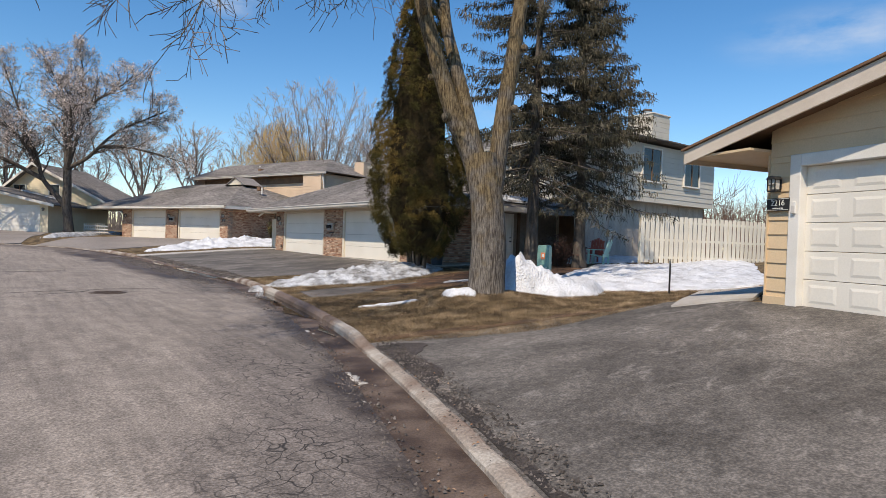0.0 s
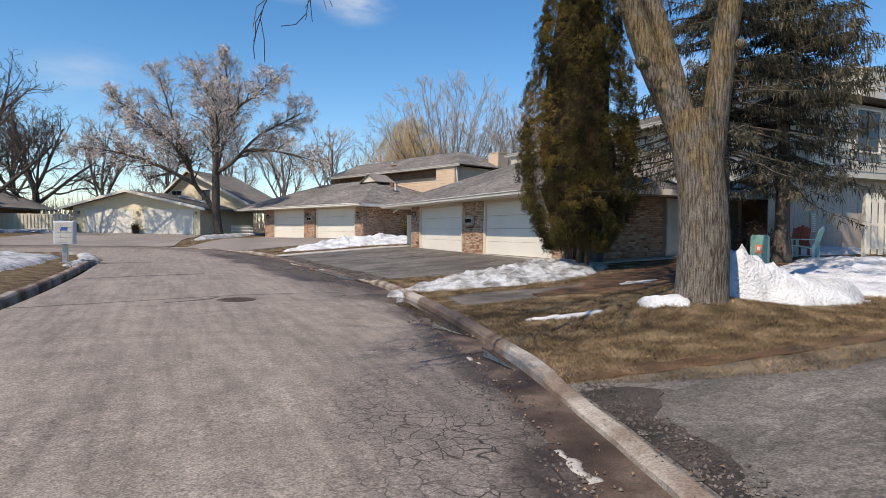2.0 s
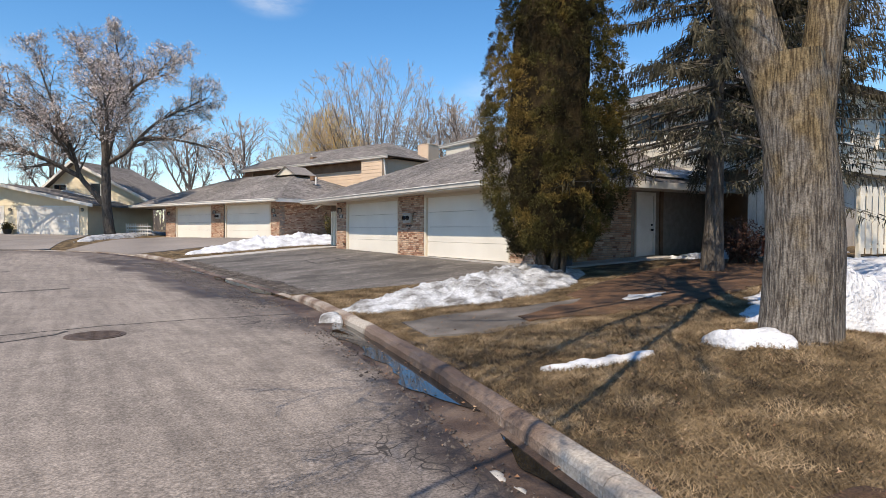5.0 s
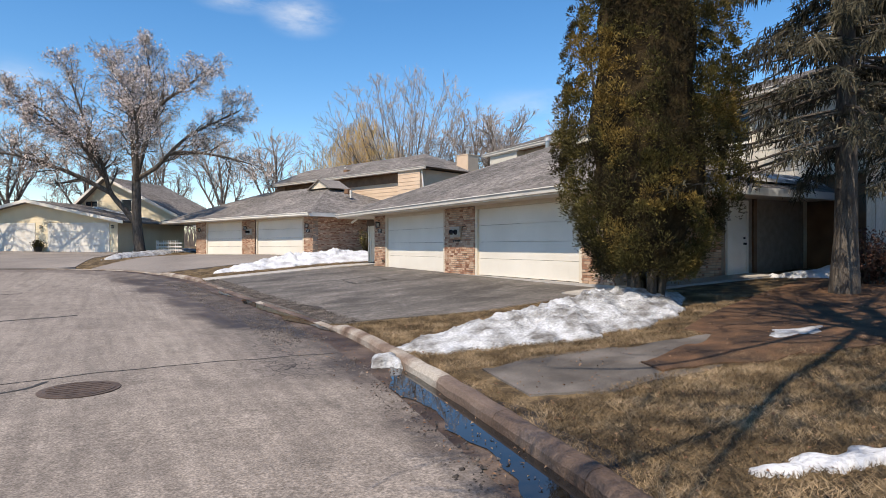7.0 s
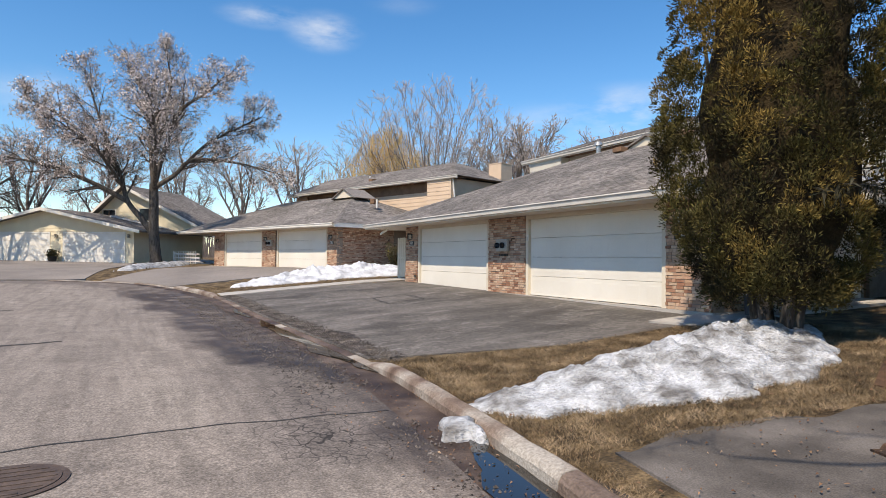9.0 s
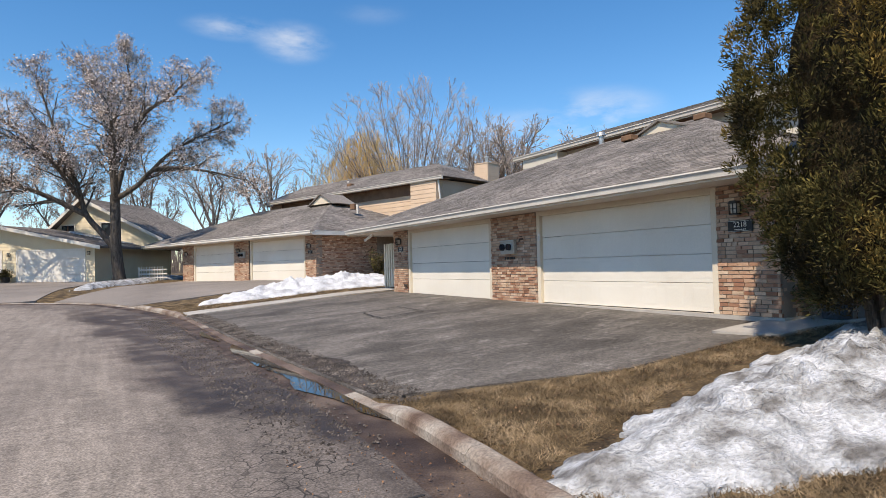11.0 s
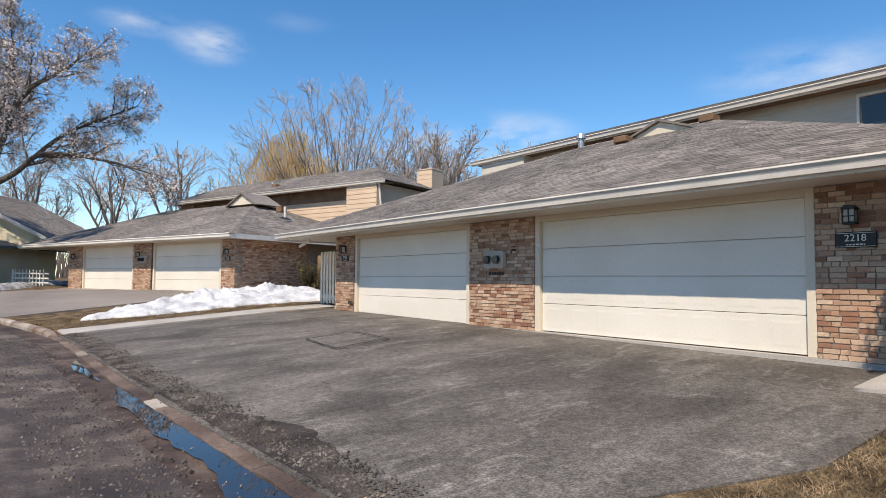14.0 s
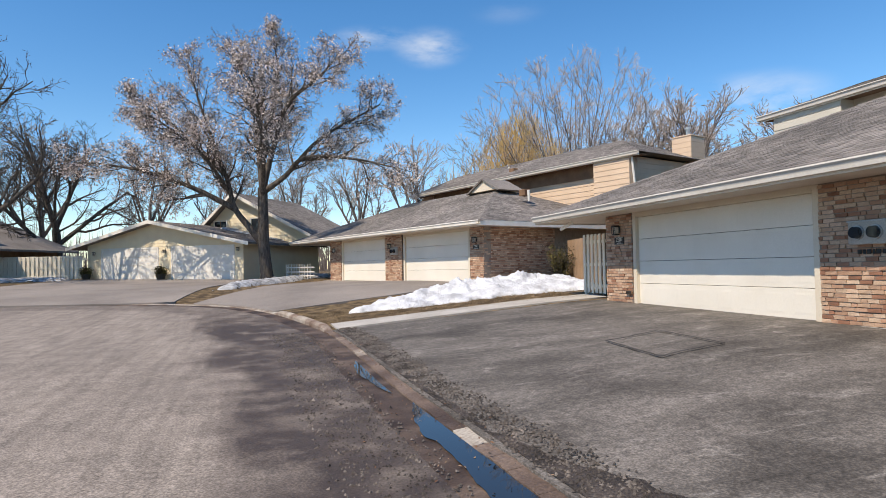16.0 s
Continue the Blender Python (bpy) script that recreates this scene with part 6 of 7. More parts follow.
def snow(label, poly, height, step=.14, slope=.5, rough=.35, scale=1.4, lift=.05, mounds=(), mat=None, ragged=.22, name="snow_bank", category="snow"):
    """A heap of old snow: rounded edge, lumpy top, ragged outline."""
    c = np.array(poly, float)
    xs, ys = np.arange(c[:, 0].min() - .4, c[:, 0].max() + .4, step), np.arange(c[:, 1].min() - .4, c[:, 1].max() + .4, step)
    X, Y = np.meshgrid(xs, ys)
    P = np.stack([X.ravel(), Y.ravel()], 1)
    d = inside_distance(P, c)
    d = d + np.array([ragged * noise.noise((p[0] * 1.9, p[1] * 1.9, 7)) + .1 * noise.noise((p[0] * 6, p[1] * 6, 1)) for p in P])
    lump = np.array([1 + rough * (.9 * noise.noise((p[0] * scale, p[1] * scale, 2)) - 1.3 * abs(noise.noise((p[0] * scale * 2.1, p[1] * scale * 2.9, 4))) + .3
                              - .7 * abs(noise.noise((p[0] * 4.2 + p[1] * 2, p[1] * 5.5, 5))) + .26 - .3 * abs(noise.noise((p[0] * 12, p[1] * 10, 8))) + .1) for p in P])
    h = height * (1 - np.exp(-np.clip(d, 0, 99) / slope)) * lump
    for mx, my, mr, mh in mounds:
        h = h + mh * np.exp(-(((P[:, 0] - mx) ** 2 + (P[:, 1] - my) ** 2) / mr ** 2) ** 1.1) * (1 + .35 * (lump - 1) / max(rough, .01)) * smooth(0, .3, d)
    z = ground_z(P[:, 0], P[:, 1]) + np.where(d > 0, lift + h, lift - .22)
    n = len(xs)
    keep = d > -.25
    idx, V, F = {}, [], []
    for i in range(len(ys) - 1):
        for j in range(n - 1):
            q = (i * n + j, i * n + j + 1, (i + 1) * n + j + 1, (i + 1) * n + j)
            if all(keep[k] for k in q):
                for k in q:
                    if k not in idx:
                        idx[k] = len(V)
                        V.append((P[k, 0], P[k, 1], z[k]))
                F.append(tuple(idx[k] for k in q))
    ob = raw(name, V, F, mat or M_SNOW, None, label, True)
    return tagged(ob, label, category)


snow("long ploughed bank of dirty melting snow", [(4.5, 15.9), (4.75, 15.5), (5.3, 15.1), (5.9, 14.8), (6.8, 14.55), (8.2, 14.4), (9.8, 15.0), (11.2, 16.2), (11.4, 17.1), (9.6, 17.1), (8, 16.85), (7, 16.65), (5.9, 16.35), (5.1, 16.15)], .44, .05, .95, .62, 1.3)
snow("broad melting snow field with a tall heap beside the tree", [(7.4, 9.3), (7.5, 8.75), (8.1, 8.4), (8.7, 8.0), (9.3, 7.85), (9.9, 7.95), (10.4, 8.2), (11.2, 7.5), (12.2, 6.8), (13.6, 6.4), (16, 7), (22, 10.5), (27, 13.6), (18.6, 13.0), (17.5, 14.6), (13, 12.2), (9.5, 11.0), (7.9, 10.0)], .15, .085, .8, .7, 1.3,
     mounds=((8.0, 9.0, .58, .72), (8.75, 8.75, .5, .28), (9.4, 8.4, .5, .16), (9.9, 8.4, .4, .14)), mat=M_SNOWC)
snow("small slab of snow at the foot of the tree", [(5.95, 9.0), (6.3, 8.4), (6.55, 8.8), (6.15, 9.4)], .14, .04, .12, ragged=.1, mat=M_SNOWC)
snow("thin strip of melting snow on the lawn", [(4.5, 10.4), (4.8, 10.05), (5.5, 9.7), (5.75, 9.72), (5.4, 10.0), (5.0, 10.3)], .045, .04, .1, ragged=.08, mat=M_SNOWC)
snow("small scrap of snow on the lawn", [(8.5, 12.6), (9.3, 12.3), (9.8, 12.6), (9.0, 12.9)], .04, .07, .1, ragged=.1)
snow("patch of snow before the courtyard fence", [(16.2, 17.5), (17.4, 17.2), (19.3, 17.7), (22.5, 15.6), (21, 14.6), (18, 15.6), (16.4, 16.6)], .2, .12, .3, mat=M_SNOWC)
snow("bank of clean snow against the brick flank", [(5.3, 36.6), (7, 36.2), (9, 36.3), (11.5, 36.7), (13.6, 36.4), (14.6, 38.8), (14.3, 41.2), (11.8, 40.6), (8, 39.0), (6, 37.6)], .27, .09, .6, .85, 1.5, mounds=((9.5, 38.2, 1.0, .18), (11.6, 39.4, 1.0, .15)), mat=M_SNOWC)
snow("low ridge of snow beside the drive", [(1.0, 47.5), (1.9, 47.6), (3.4, 51.5), (5.5, 56.5), (5.9, 58.2), (4.4, 57.2), (2.4, 53)], .3, .2, .4)
snow("patch of snow by the porch", [(5.2, 58.2), (7.2, 58.5), (8, 61), (5.5, 61.2)], .25, .25, .4)
snow("thin melting snow over a tan lawn", [(-8, 22), (-5.4, 24), (-4.9, 28), (-5, 33), (-8, 35.6), (-14, 35), (-16, 26)], .12, .2, .3, .7)
snow("icy scrap of snow along the kerb", [(-4.1, 27.5), (-3.6, 28), (-3.5, 33), (-3.9, 36.2), (-4.7, 37), (-4.3, 34), (-4.0, 31)], .12, .12, .15)
snow("snow patch before the far fence", [(-9.2, 64.6), (-9.0, 66.2), (-14, 67.2), (-20, 66), (-19, 63.5), (-13, 63.2)], .22, .3, .4)
snow("gritty ice scrap on the kerb", [(3.95, 15.2), (4.25, 15.0), (4.45, 15.4), (4.15, 15.65)], .09, .05, .08, ragged=.06)
for _x, _y, _r in ((1.72, 5.2, .16), (1.35, 4.35, .09), (2.62, 8.4, .12)):
    snow("thin pale crust of dried silt in the gutter", [(_x - _r * .5, _y - _r * 2), (_x + _r * .3, _y - _r * 1.5), (_x + _r * .9, _y + _r * 2), (_x + _r * .2, _y + _r * 1.8)], .006, .03, .05, lift=-.004, ragged=.03, mat=M_WALK)
# snow lying on roofs
raw("roof_snow", [H18 @ Vector(p) for p in ((14.7, 3.6, 2.86), (15.3, 3.9, 2.63), (15.3, 7.5, 2.63), (14.6, 7.2, 2.9), (14.75, 3.7, 2.95), (15.25, 4.0, 2.72), (15.25, 7.3, 2.72), (14.65, 7.0, 2.98))],
    [(4, 5, 6, 7), (0, 1, 5, 4), (1, 2, 6, 5), (2, 3, 7, 6), (3, 0, 4, 7)], M_SNOW, None)
tagged(bpy.data.objects["roof_snow"], "slab of old snow lying on the shingle roof", "snow")
raw("roof_snow", [HY @ Vector(p) for p in ((7.5, 4.6, 3.68), (11.5, 4.9, 2.85), (12.5, 5.4, 2.65), (7.5, 5.4, 3.7), (7.6, 4.7, 3.8), (11.5, 5.0, 2.97), (12.4, 5.4, 2.75), (7.6, 5.4, 3.85))],
    [(4, 5, 6, 7), (0, 1, 5, 4), (1, 2, 6, 5), (2, 3, 7, 6), (3, 0, 4, 7)], M_SNOW, None)
tagged(bpy.data.objects["roof_snow.001"], "strip of snow caught between two roofs", "snow")

# ---- soil beds, walks, tar lines ----
sheet("soil_bed", along([(8.2, 12.5), (9.2, 11.9), (12, 12.0), (16, 13.5)], 14), along([(8.4, 13.9), (9.6, 14.4), (12, 15.2), (16.4, 16.6)], 14), 8, M_SOIL, .055, "dark bare soil and bark litter under the trees", "soil", thick=.1, wob=.02)
sheet("soil_patch", ragged([(6.3, 12.5), (7.5, 11.95), (9.2, 11.6), (11, 11.8)], 40, .16, 6), ragged([(6.4, 12.9), (7.4, 13.1), (8.8, 13.4), (11.0, 12.9)], 40, .2, 8), 10, M_SOIL, .062, "trodden dark soil behind the asphalt pad", "soil", thick=.06, wob=.02)
sheet("soil_edge", ragged([(3.05, 6.88), (4.5, 6.5), (6.2, 6.1), (7.9, 5.72)], 50, .07, 11), ragged([(3.2, 7.45), (4.5, 6.85), (6.2, 6.5), (7.9, 5.95)], 50, .2, 12), 6, M_SOIL, .05, "bare dark soil along the edge of the drive", "soil", thick=.06, wob=.015)
sheet("walk_near", along(edge((7.7, 4.9), (8.5, 3.9), 3), 6), along(edge((11.5, 6.6), (12.6, 5.4), 3), 6), 8, M_WALK, .07, "pale concrete walk beside the garage", "path")
sheet("walk_far", along(edge((4.56, 33.35), (4.54, 34.5), 3), 6), along(edge((12.0, 33.6), (12.3, 34.9), 3), 6), 12, M_WALK, .06, "pale concrete walk beside the drive", "path")
sheet("walk_corner", along(edge((10.1, 18.62), (10.3, 17.7), 3), 6), along(edge((16.6, 18.6), (16.6, 17.4), 3), 6), 12, M_WALK, .075, "pale concrete walk round the corner", "path")
M_TAR = material("crack filler tar", [(.03, .028, .026), (.05, .045, .04)], .7, 4, 60, .3, .003)


def tar(pts, w, label, mat=None, name="tar_line", lift=.004):
    rnd = random.Random(len(pts) + int(pts[0][0] * 10))
    line = along(spline([(p[0], p[1]) for p in pts], 8), max(8, int(len(pts) * 14)))
    line = line + np.array([[.04 * noise.noise((p[0] * 2, p[1] * 2, 9)), .06 * noise.noise((p[0] * 2, p[1] * 2, 11))] for p in line])
    wid = np.array([w * (.6 + .5 * rnd.random()) for _ in line])
    g = np.gradient(line, axis=0)
    g /= np.hypot(g[:, 0], g[:, 1])[:, None]
    nrm = np.stack([g[:, 1], -g[:, 0]], 1)
    ob = sheet(name, line + nrm * wid[:, None] / 2, line - nrm * wid[:, None] / 2, 1, mat or M_TAR, lift, label, "road marking", thick=.003)
    return ob


tar([(-4.2, 15.4), (-2, 15.9), (0, 16.4), (1.6, 16.6), (3.9, 16.4)], .035, "dark sealed crack across the road")
tar([(-.8, 15.6), (.0, 15.95), (.3, 16.3)], .06, "dark sealed crack beside the manhole")
tar([(-3.4, 22.0), (-1.5, 22.8), (.4, 23.4)], .12, "dark sealed crack across the road")
tar([(-3.6, 29.5), (-2.4, 30.0), (-1.2, 30.4)], .16, "dark sealed crack across the road")
for _p in ([(7.95, 27.25), (9.1, 27.5)], [(9.1, 27.5), (9.0, 25.9)], [(9.0, 25.9), (7.8, 25.75)], [(7.8, 25.75), (7.95, 27.25)]):
    tar([_p[0], ((_p[0][0] + _p[1][0]) / 2, (_p[0][1] + _p[1][1]) / 2), _p[1]], .035, "dark saw-cut edge of an asphalt patch", lift=.069)


# ---- gutter water ----
def puddle(y0, y1, inner, outer, label, lift=.0, seed=0):
    """Standing water on the gutter pan with a ragged, wandering edge."""
    line = along([tuple(p) for p in KRF if y0 <= p[1] <= y1], int((y1 - y0) * 16))
    n = len(line)
    s = np.linspace(0, 1, n)
    taper = np.clip(np.minimum(s, 1 - s) * (y1 - y0) / 1.1, .01, 1) ** .8
    wob = np.array([noise.noise((p[1] * .9, seed, 0)) + .35 * noise.noise((p[1] * 3.1, seed, 3)) + .07 * noise.noise((p[1] * 9, seed, 6)) for p in line])
    wob2 = np.array([.4 * noise.noise((p[1] * 2.2, seed + 9, 0)) + .06 * noise.noise((p[1] * 8, seed + 9, 3)) for p in line])
    w = outer - inner
    lo = outer - w * np.clip(taper * (.85 + .55 * wob), .03, 1.3)
    hi = outer + .12 * w * wob2 * taper
    g = np.gradient(line, axis=0)
    g /= np.hypot(g[:, 0], g[:, 1])[:, None]
    nrm = np.stack([g[:, 1], -g[:, 0]], 1)
    return tagged(sheet("puddle", line + nrm * lo[:, None], line + nrm * hi[:, None], 2, M_WATER, lift, label, "water", thick=.002), kind="structure")


puddle(9.6, 15.4, -.47, -.035, "still meltwater lying in the gutter", seed=3)
puddle(7.6, 9.3, -.34, -.12, "still meltwater lying in the gutter", seed=4)
puddle(18.3, 25.8, -.34, -.03, "still meltwater lying along the road edge", lift=.003, seed=5)
puddle(26.2, 29.0, -.34, -.14, "still meltwater lying along the road edge", lift=.003, seed=6)


# ---- street things ----
def manhole(x, y, r):
    z = float(base_z(y))
    th = thing("manhole", "rusty cast iron manhole cover set in asphalt", "manhole", Matrix.Translation((x, y, z)))
    part("ring", cyl(bmesh.new(), (0, 0, -.05), (0, 0, .008), r + .05, r + .05, 40), M_IRON, th)
    part("cover", cyl(bmesh.new(), (0, 0, -.02), (0, 0, .014), r, r - .005, 40), M_IRON, th)
    for i in range(-3, 4):
        w = math.sqrt(max(0, r * r * .8 - (i * .1) ** 2))
        part("rib", B(-w, w, i * .1 - .012, i * .1 + .012, .012, .02), M_IRON, th)
    return th


manhole(.62, 15.68, .36)


def fence(name, label, p, q, z, height, pitch, mat, board=.15, group="", gate=False, shadow_boards=True, mid=True):
    """Boards on alternate sides of rails between posts."""
    p, q = Vector((*p, 0)), Vector((*q, 0))
    L = (q - p).length
    th = thing(name, label, "fence", pose(p.x, p.y, z, 0, 0, math.degrees(math.atan2(q.y - p.y, q.x - p.x))), group)
    for h in (.25, height * .5, height - .22):
        part("rail", B(0, L, .0, .05, h - .045, h + .045), mat, th)
    n = int(L / pitch)
    me = None
    for i in range(n):
        if me is None:
            bm = B(0, board, 0, .022, .04, height, bevel=.004)
            ob = part("picket", bm, mat, th)
            me = ob.data
        else:
            ob = new("picket", me)
            ob.parent = th
        ob.matrix_local = Matrix.Translation((i * pitch, -.024, .012 * math.sin(i * 2.3)))
        if shadow_boards and i < n - 1:
            o2 = new("picket", me)
            o2.parent = th
            o2.matrix_local = Matrix.Translation((i * pitch + pitch / 2, .052, .01 * math.sin(i * 1.7)))
    for i in range(int(L / 2.4) + 1):
        part("post", B(min(i * 2.4, L - .1), min(i * 2.4, L - .1) + .1, .0, .1, -.3, height - .06, bevel=.006), mat, th)
    return th


M_FENCE = material("cream fence paint", [(.66, .60, .48), (.74, .68, .56)], .65, 2, 40, .15, .002, speck=.08, obj_vary=.06)
fence("board_fence", "cream painted board-on-board garden fence", (18.4, 13.15), (30.1, 10.65), 1.12, 1.88, .25, M_FENCE, board=.185, shadow_boards=False)
fence("side_gate", "cream painted board gate beside the brick pier", (12.15, 35.0), (12.2, 33.3), .95, 1.75, .2, M_FENCE, board=.12)
fence("courtyard_fence", "brown weathered courtyard fence", (15.3, 41.6), (14.2, 37.2), 1.1, 1.75, .2, material("weathered brown fence", [(.30, .19, .11), (.38, .25, .15)], .8, 2, 40, .2, .003), board=.17)
fence("far_fence", "cream board fence between two houses", (-14.5, 68.2), (-8.3, 66.4), 1.45, 1.6, .3, M_FENCE, board=.18)
fence("porch_rail", "white porch railing beside the entrance", (4.7, 58.9), (6.4, 58.0), 1.2, 1.0, .18, M_WHITE, board=.05, shadow_boards=False)


def utility_box(x, y):
    th = thing("utility_pedestal", "faded green utility pedestal with an orange label", "utility box", pose(x, y, gz(x, y), 0, 0, -60))
    bm = bmesh.new()
    prism(bm, [(-.17, 0), (.17, 0), (.155, 1.05), (.13, 1.1), (-.13, 1.1), (-.155, 1.05)], "y", -.16, .16)
    part("cabinet", bm, M_GREEN, th)
    part("door_panel", B(-.13, .13, -.172, -.16, .12, 1.0, bevel=.004), M_GREEN, th)
    part("label_plate", B(-.06, .06, -.178, -.171, .72, .9), M_ORANGE, th)
    part("lettering", B(-.03, .03, -.182, -.177, .78, .86), M_LETTER, th)
    part("hasp", cyl(bmesh.new(), (.09, -.172, .5), (.09, -.2, .5), .025, .02, 8), M_GALV, th)
    return th


utility_box(10.35, 10.45)


def sign_stake(x, y):
    th = thing("snow_stake", "thin black metal stake with a forked basket top", "garden stake", pose(x, y, gz(x, y), 0, 0, 30))
    part("stake", cyl(bmesh.new(), (0, 0, -.1), (0, 0, .62), .022, .02, 8), M_BLACK, th)
    part("cross_bar", cyl(bmesh.new(), (-.24, 0, .6), (.24, 0, .6), .008, .008, 6), M_BLACK, th)
    for x0, x1 in ((-.24, -.3), (0, 0), (.24, .3)):
        part("prong", cyl(bmesh.new(), (x0, 0, .6), (x1, 0, .84), .007, .006, 6), M_BLACK, th)
    return th


sign_stake(10.9, 7.0)


def mailbox(x, y):
    th = thing("mail_cluster_box", "pale metal mail box with a blue emblem on a pedestal", "mailbox", pose(x, y, gz(x, y) + .03, 0, 0, -6))
    part("pedestal", B(-.09, .09, -.09, .09, 0, .75, bevel=.01), M_GALV, th)
    part("base_plate", B(-.18, .18, -.18, .18, 0, .03, bevel=.006), M_GALV, th)
    part("cabinet", B(-.34, .34, -.24, .24, .72, 1.62, bevel=.02), material("pale grey enamel", [(.55, .57, .6), (.62, .64, .67)], .45, 2, 40, .05, .001), th)
    for i in range(3):
        for j in range(4):
            part("mail_door", B(-.30 + i * .2, -.11 + i * .2, -.252, -.24, .78 + j * .2, .96 + j * .2, bevel=.004), M_METAL, th)
    bm = bmesh.new()
    prism(bm, [(-.12, 1.26), (.1, 1.26), (.15, 1.38), (-.07, 1.38)], "y", -.262, -.252)
    part("emblem", bm, M_BLUE, th)
    return th


mailbox(-4.3, 29.5)


def meter_pair(m):
    th = thing("electric_meters", "grey twin electric meter cabinet on brick", "meter", m)
    part("cabinet", B(-.3, .3, -.1, 0, -.18, .18, bevel=.01), material("grey meter enamel", [(.40, .36, .30), (.46, .42, .36)], .5, 3, 40, .05, .001), th)
    for x in (-.14, .14):
        part("meter_dial", cyl(bmesh.new(), (x, -.1, .0), (x, -.19, .0), .095, .085, 20), M_GLASS, th)
        part("meter_ring", cyl(bmesh.new(), (x, -.1, .0), (x, -.125, .0), .11, .11, 20), M_GALV, th)
    part("cover_lip", B(-.3, .3, -.115, -.1, .16, .18), M_GALV, th)
    return th


def on18(world_y, z, off=.0):
    return H18 @ pose(32.76 - world_y, .0 - off, z - .8)


meter_pair(on18(25.6, 2.22))
wall_lamp(on18(32.12, 2.66))
wall_lamp(on18(19.02, 2.63))
number_sign(on18(32.12, 2.40, .0), "2220", .4, .19)
number_sign(on18(19.0, 2.33, .0), "2218", .46, .2)


def tap(m):
    th = thing("garden_tap", "small dark garden tap on brick", "tap", m)
    part("spout", cyl(bmesh.new(), (0, 0, 0), (0, -.12, -.01), .02, .02, 8), M_IRON, th)
    part("wheel", cyl(bmesh.new(), (0, -.08, .05), (0, -.08, .065), .04, .04, 10), M_IRON, th)
    part("nozzle", cyl(bmesh.new(), (0, -.11, .0), (0, -.13, -.07), .018, .016, 8), M_IRON, th)
    return th


tap(on18(25.03, 2.41))
th_vent = thing("wall_vent", "small dark louvred vent set in brick", "vent", on18(31.75, 1.12))
part("frame", B(-.12, .12, -.03, 0, -.05, .05, bevel=.004), M_BROWN, th_vent)
for _i in range(3):
    part("slat", B(-.1, .1, -.036, -.03, -.035 + _i * .026, -.02 + _i * .026), M_BLACK, th_vent)
num = thing("wall_numerals", "dark numerals fixed to the brick pier", "sign", on18(25.55, 1.93))
_x = -.26
for _i, _w in enumerate((.09, .06, .09, .05, .1, .09)):
    part("numeral", B(_x, _x + _w * .7, -.03, -.015, -.035, .035, bevel=.004), M_BLACK, num)
    _x += _w
opener = thing("door_keypad", "white keypad box on the door jamb", "keypad", on18(24.40, 2.42, -.03))
part("case", B(-.04, .04, -.03, 0, -.09, .09, bevel=.006), M_WHITE, opener)
part("cover", B(-.034, .034, -.036, -.03, -.085, .03, bevel=.003), M_METAL, opener)


def on22(x, z):
    return H22 @ pose(x, 0, z - 1.17)


for _x, _z in ((14.05, 3.0), (7.2, 3.0), (.7, 3.0)):
    wall_lamp(on22(_x, _z - .1))
number_sign(on22(14.05, 2.62), "2222", .36, .17)
meter_pair(on22(7.6, 2.65))
HN = frame_of(8.11, 3.52, .90, -105.4)
wall_lamp(HN @ pose(.19, -.02, 1.86))
number_sign(HN @ pose(.2, -.03, 1.56), "2216", .4, .2)
opener2 = thing("door_keypad", "white keypad box on the garage door trim", "keypad", HN @ pose(.48, -.04, 1.5))
part("case", B(-.035, .035, -.03, 0, -.09, .09, bevel=.006), M_WHITE, opener2)
part("cover", B(-.03, .03, -.036, -.03, -.085, .03, bevel=.003), M_METAL, opener2)
for _x in (.7, 12.75, 6.9):
    wall_lamp(HY @ pose(_x, 0, 1.95))


def bin_can(x, y):
    th = thing("dustbin", "dark grey ribbed bin beside the brick corner", "bin", Matrix.Translation((x, y, gz(x, y) + .07)))
    part("body", cyl(bmesh.new(), (0, 0, 0), (0, 0, .5), .2, .25, 24), material("dark grey bin plastic", [(.05, .055, .065), (.07, .075, .085)], .5, 4, 40, .05, .001), th)
    for z in (.38, .44):
        part("rib", cyl(bmesh.new(), (0, 0, z), (0, 0, z + .02), .252, .255, 24), M_GALV, th)
    part("lid", cyl(bmesh.new(), (0, 0, .5), (0, 0, .56), .27, .2, 24), MATS["dark grey bin plastic"], th)
    part("handle", cyl(bmesh.new(), (-.05, 0, .58), (.05, 0, .58), .015, .015, 6), M_BLACK, th)
    return th


bin_can(12.15, 17.85)


def garden_chair(x, y, rz, mat, label):
    th = thing("garden_chair", label, "chair", pose(x, y, gz(x, y) + .1, 0, 0, rz), "garden chairs by the fence")
    for sx in (-.28, .28):
        part("leg", B(sx - .03, sx + .03, -.35, -.28, 0, .55), mat, th)
        part("leg", B(sx - .03, sx + .03, .25, .32, 0, .4), mat, th)
        part("arm", B(sx - .07, sx + .07, -.4, .35, .55, .58), mat, th)
    for i in range(5):
        part("seat_slat", B(-.28, .28, -.33 + i * .12, -.23 + i * .12, .36 - i * .02, .385 - i * .02), mat, th)
    for i in range(5):
        bm = B(-.27 + i * .112, -.17 + i * .112, 0, .02, 0, .72 - .05 * abs(i - 2))
        bmesh.ops.transform(bm, matrix=pose(0, .24, .3, -18, 0, 0), verts=bm.verts)
        part("back_slat", bm, mat, th)
    return th


garden_chair(18.2, 15.2, 150, M_RED, "dull red slatted garden chair")
garden_chair(17.4, 14.3, 200, M_TEAL, "pale mint slatted garden chair")


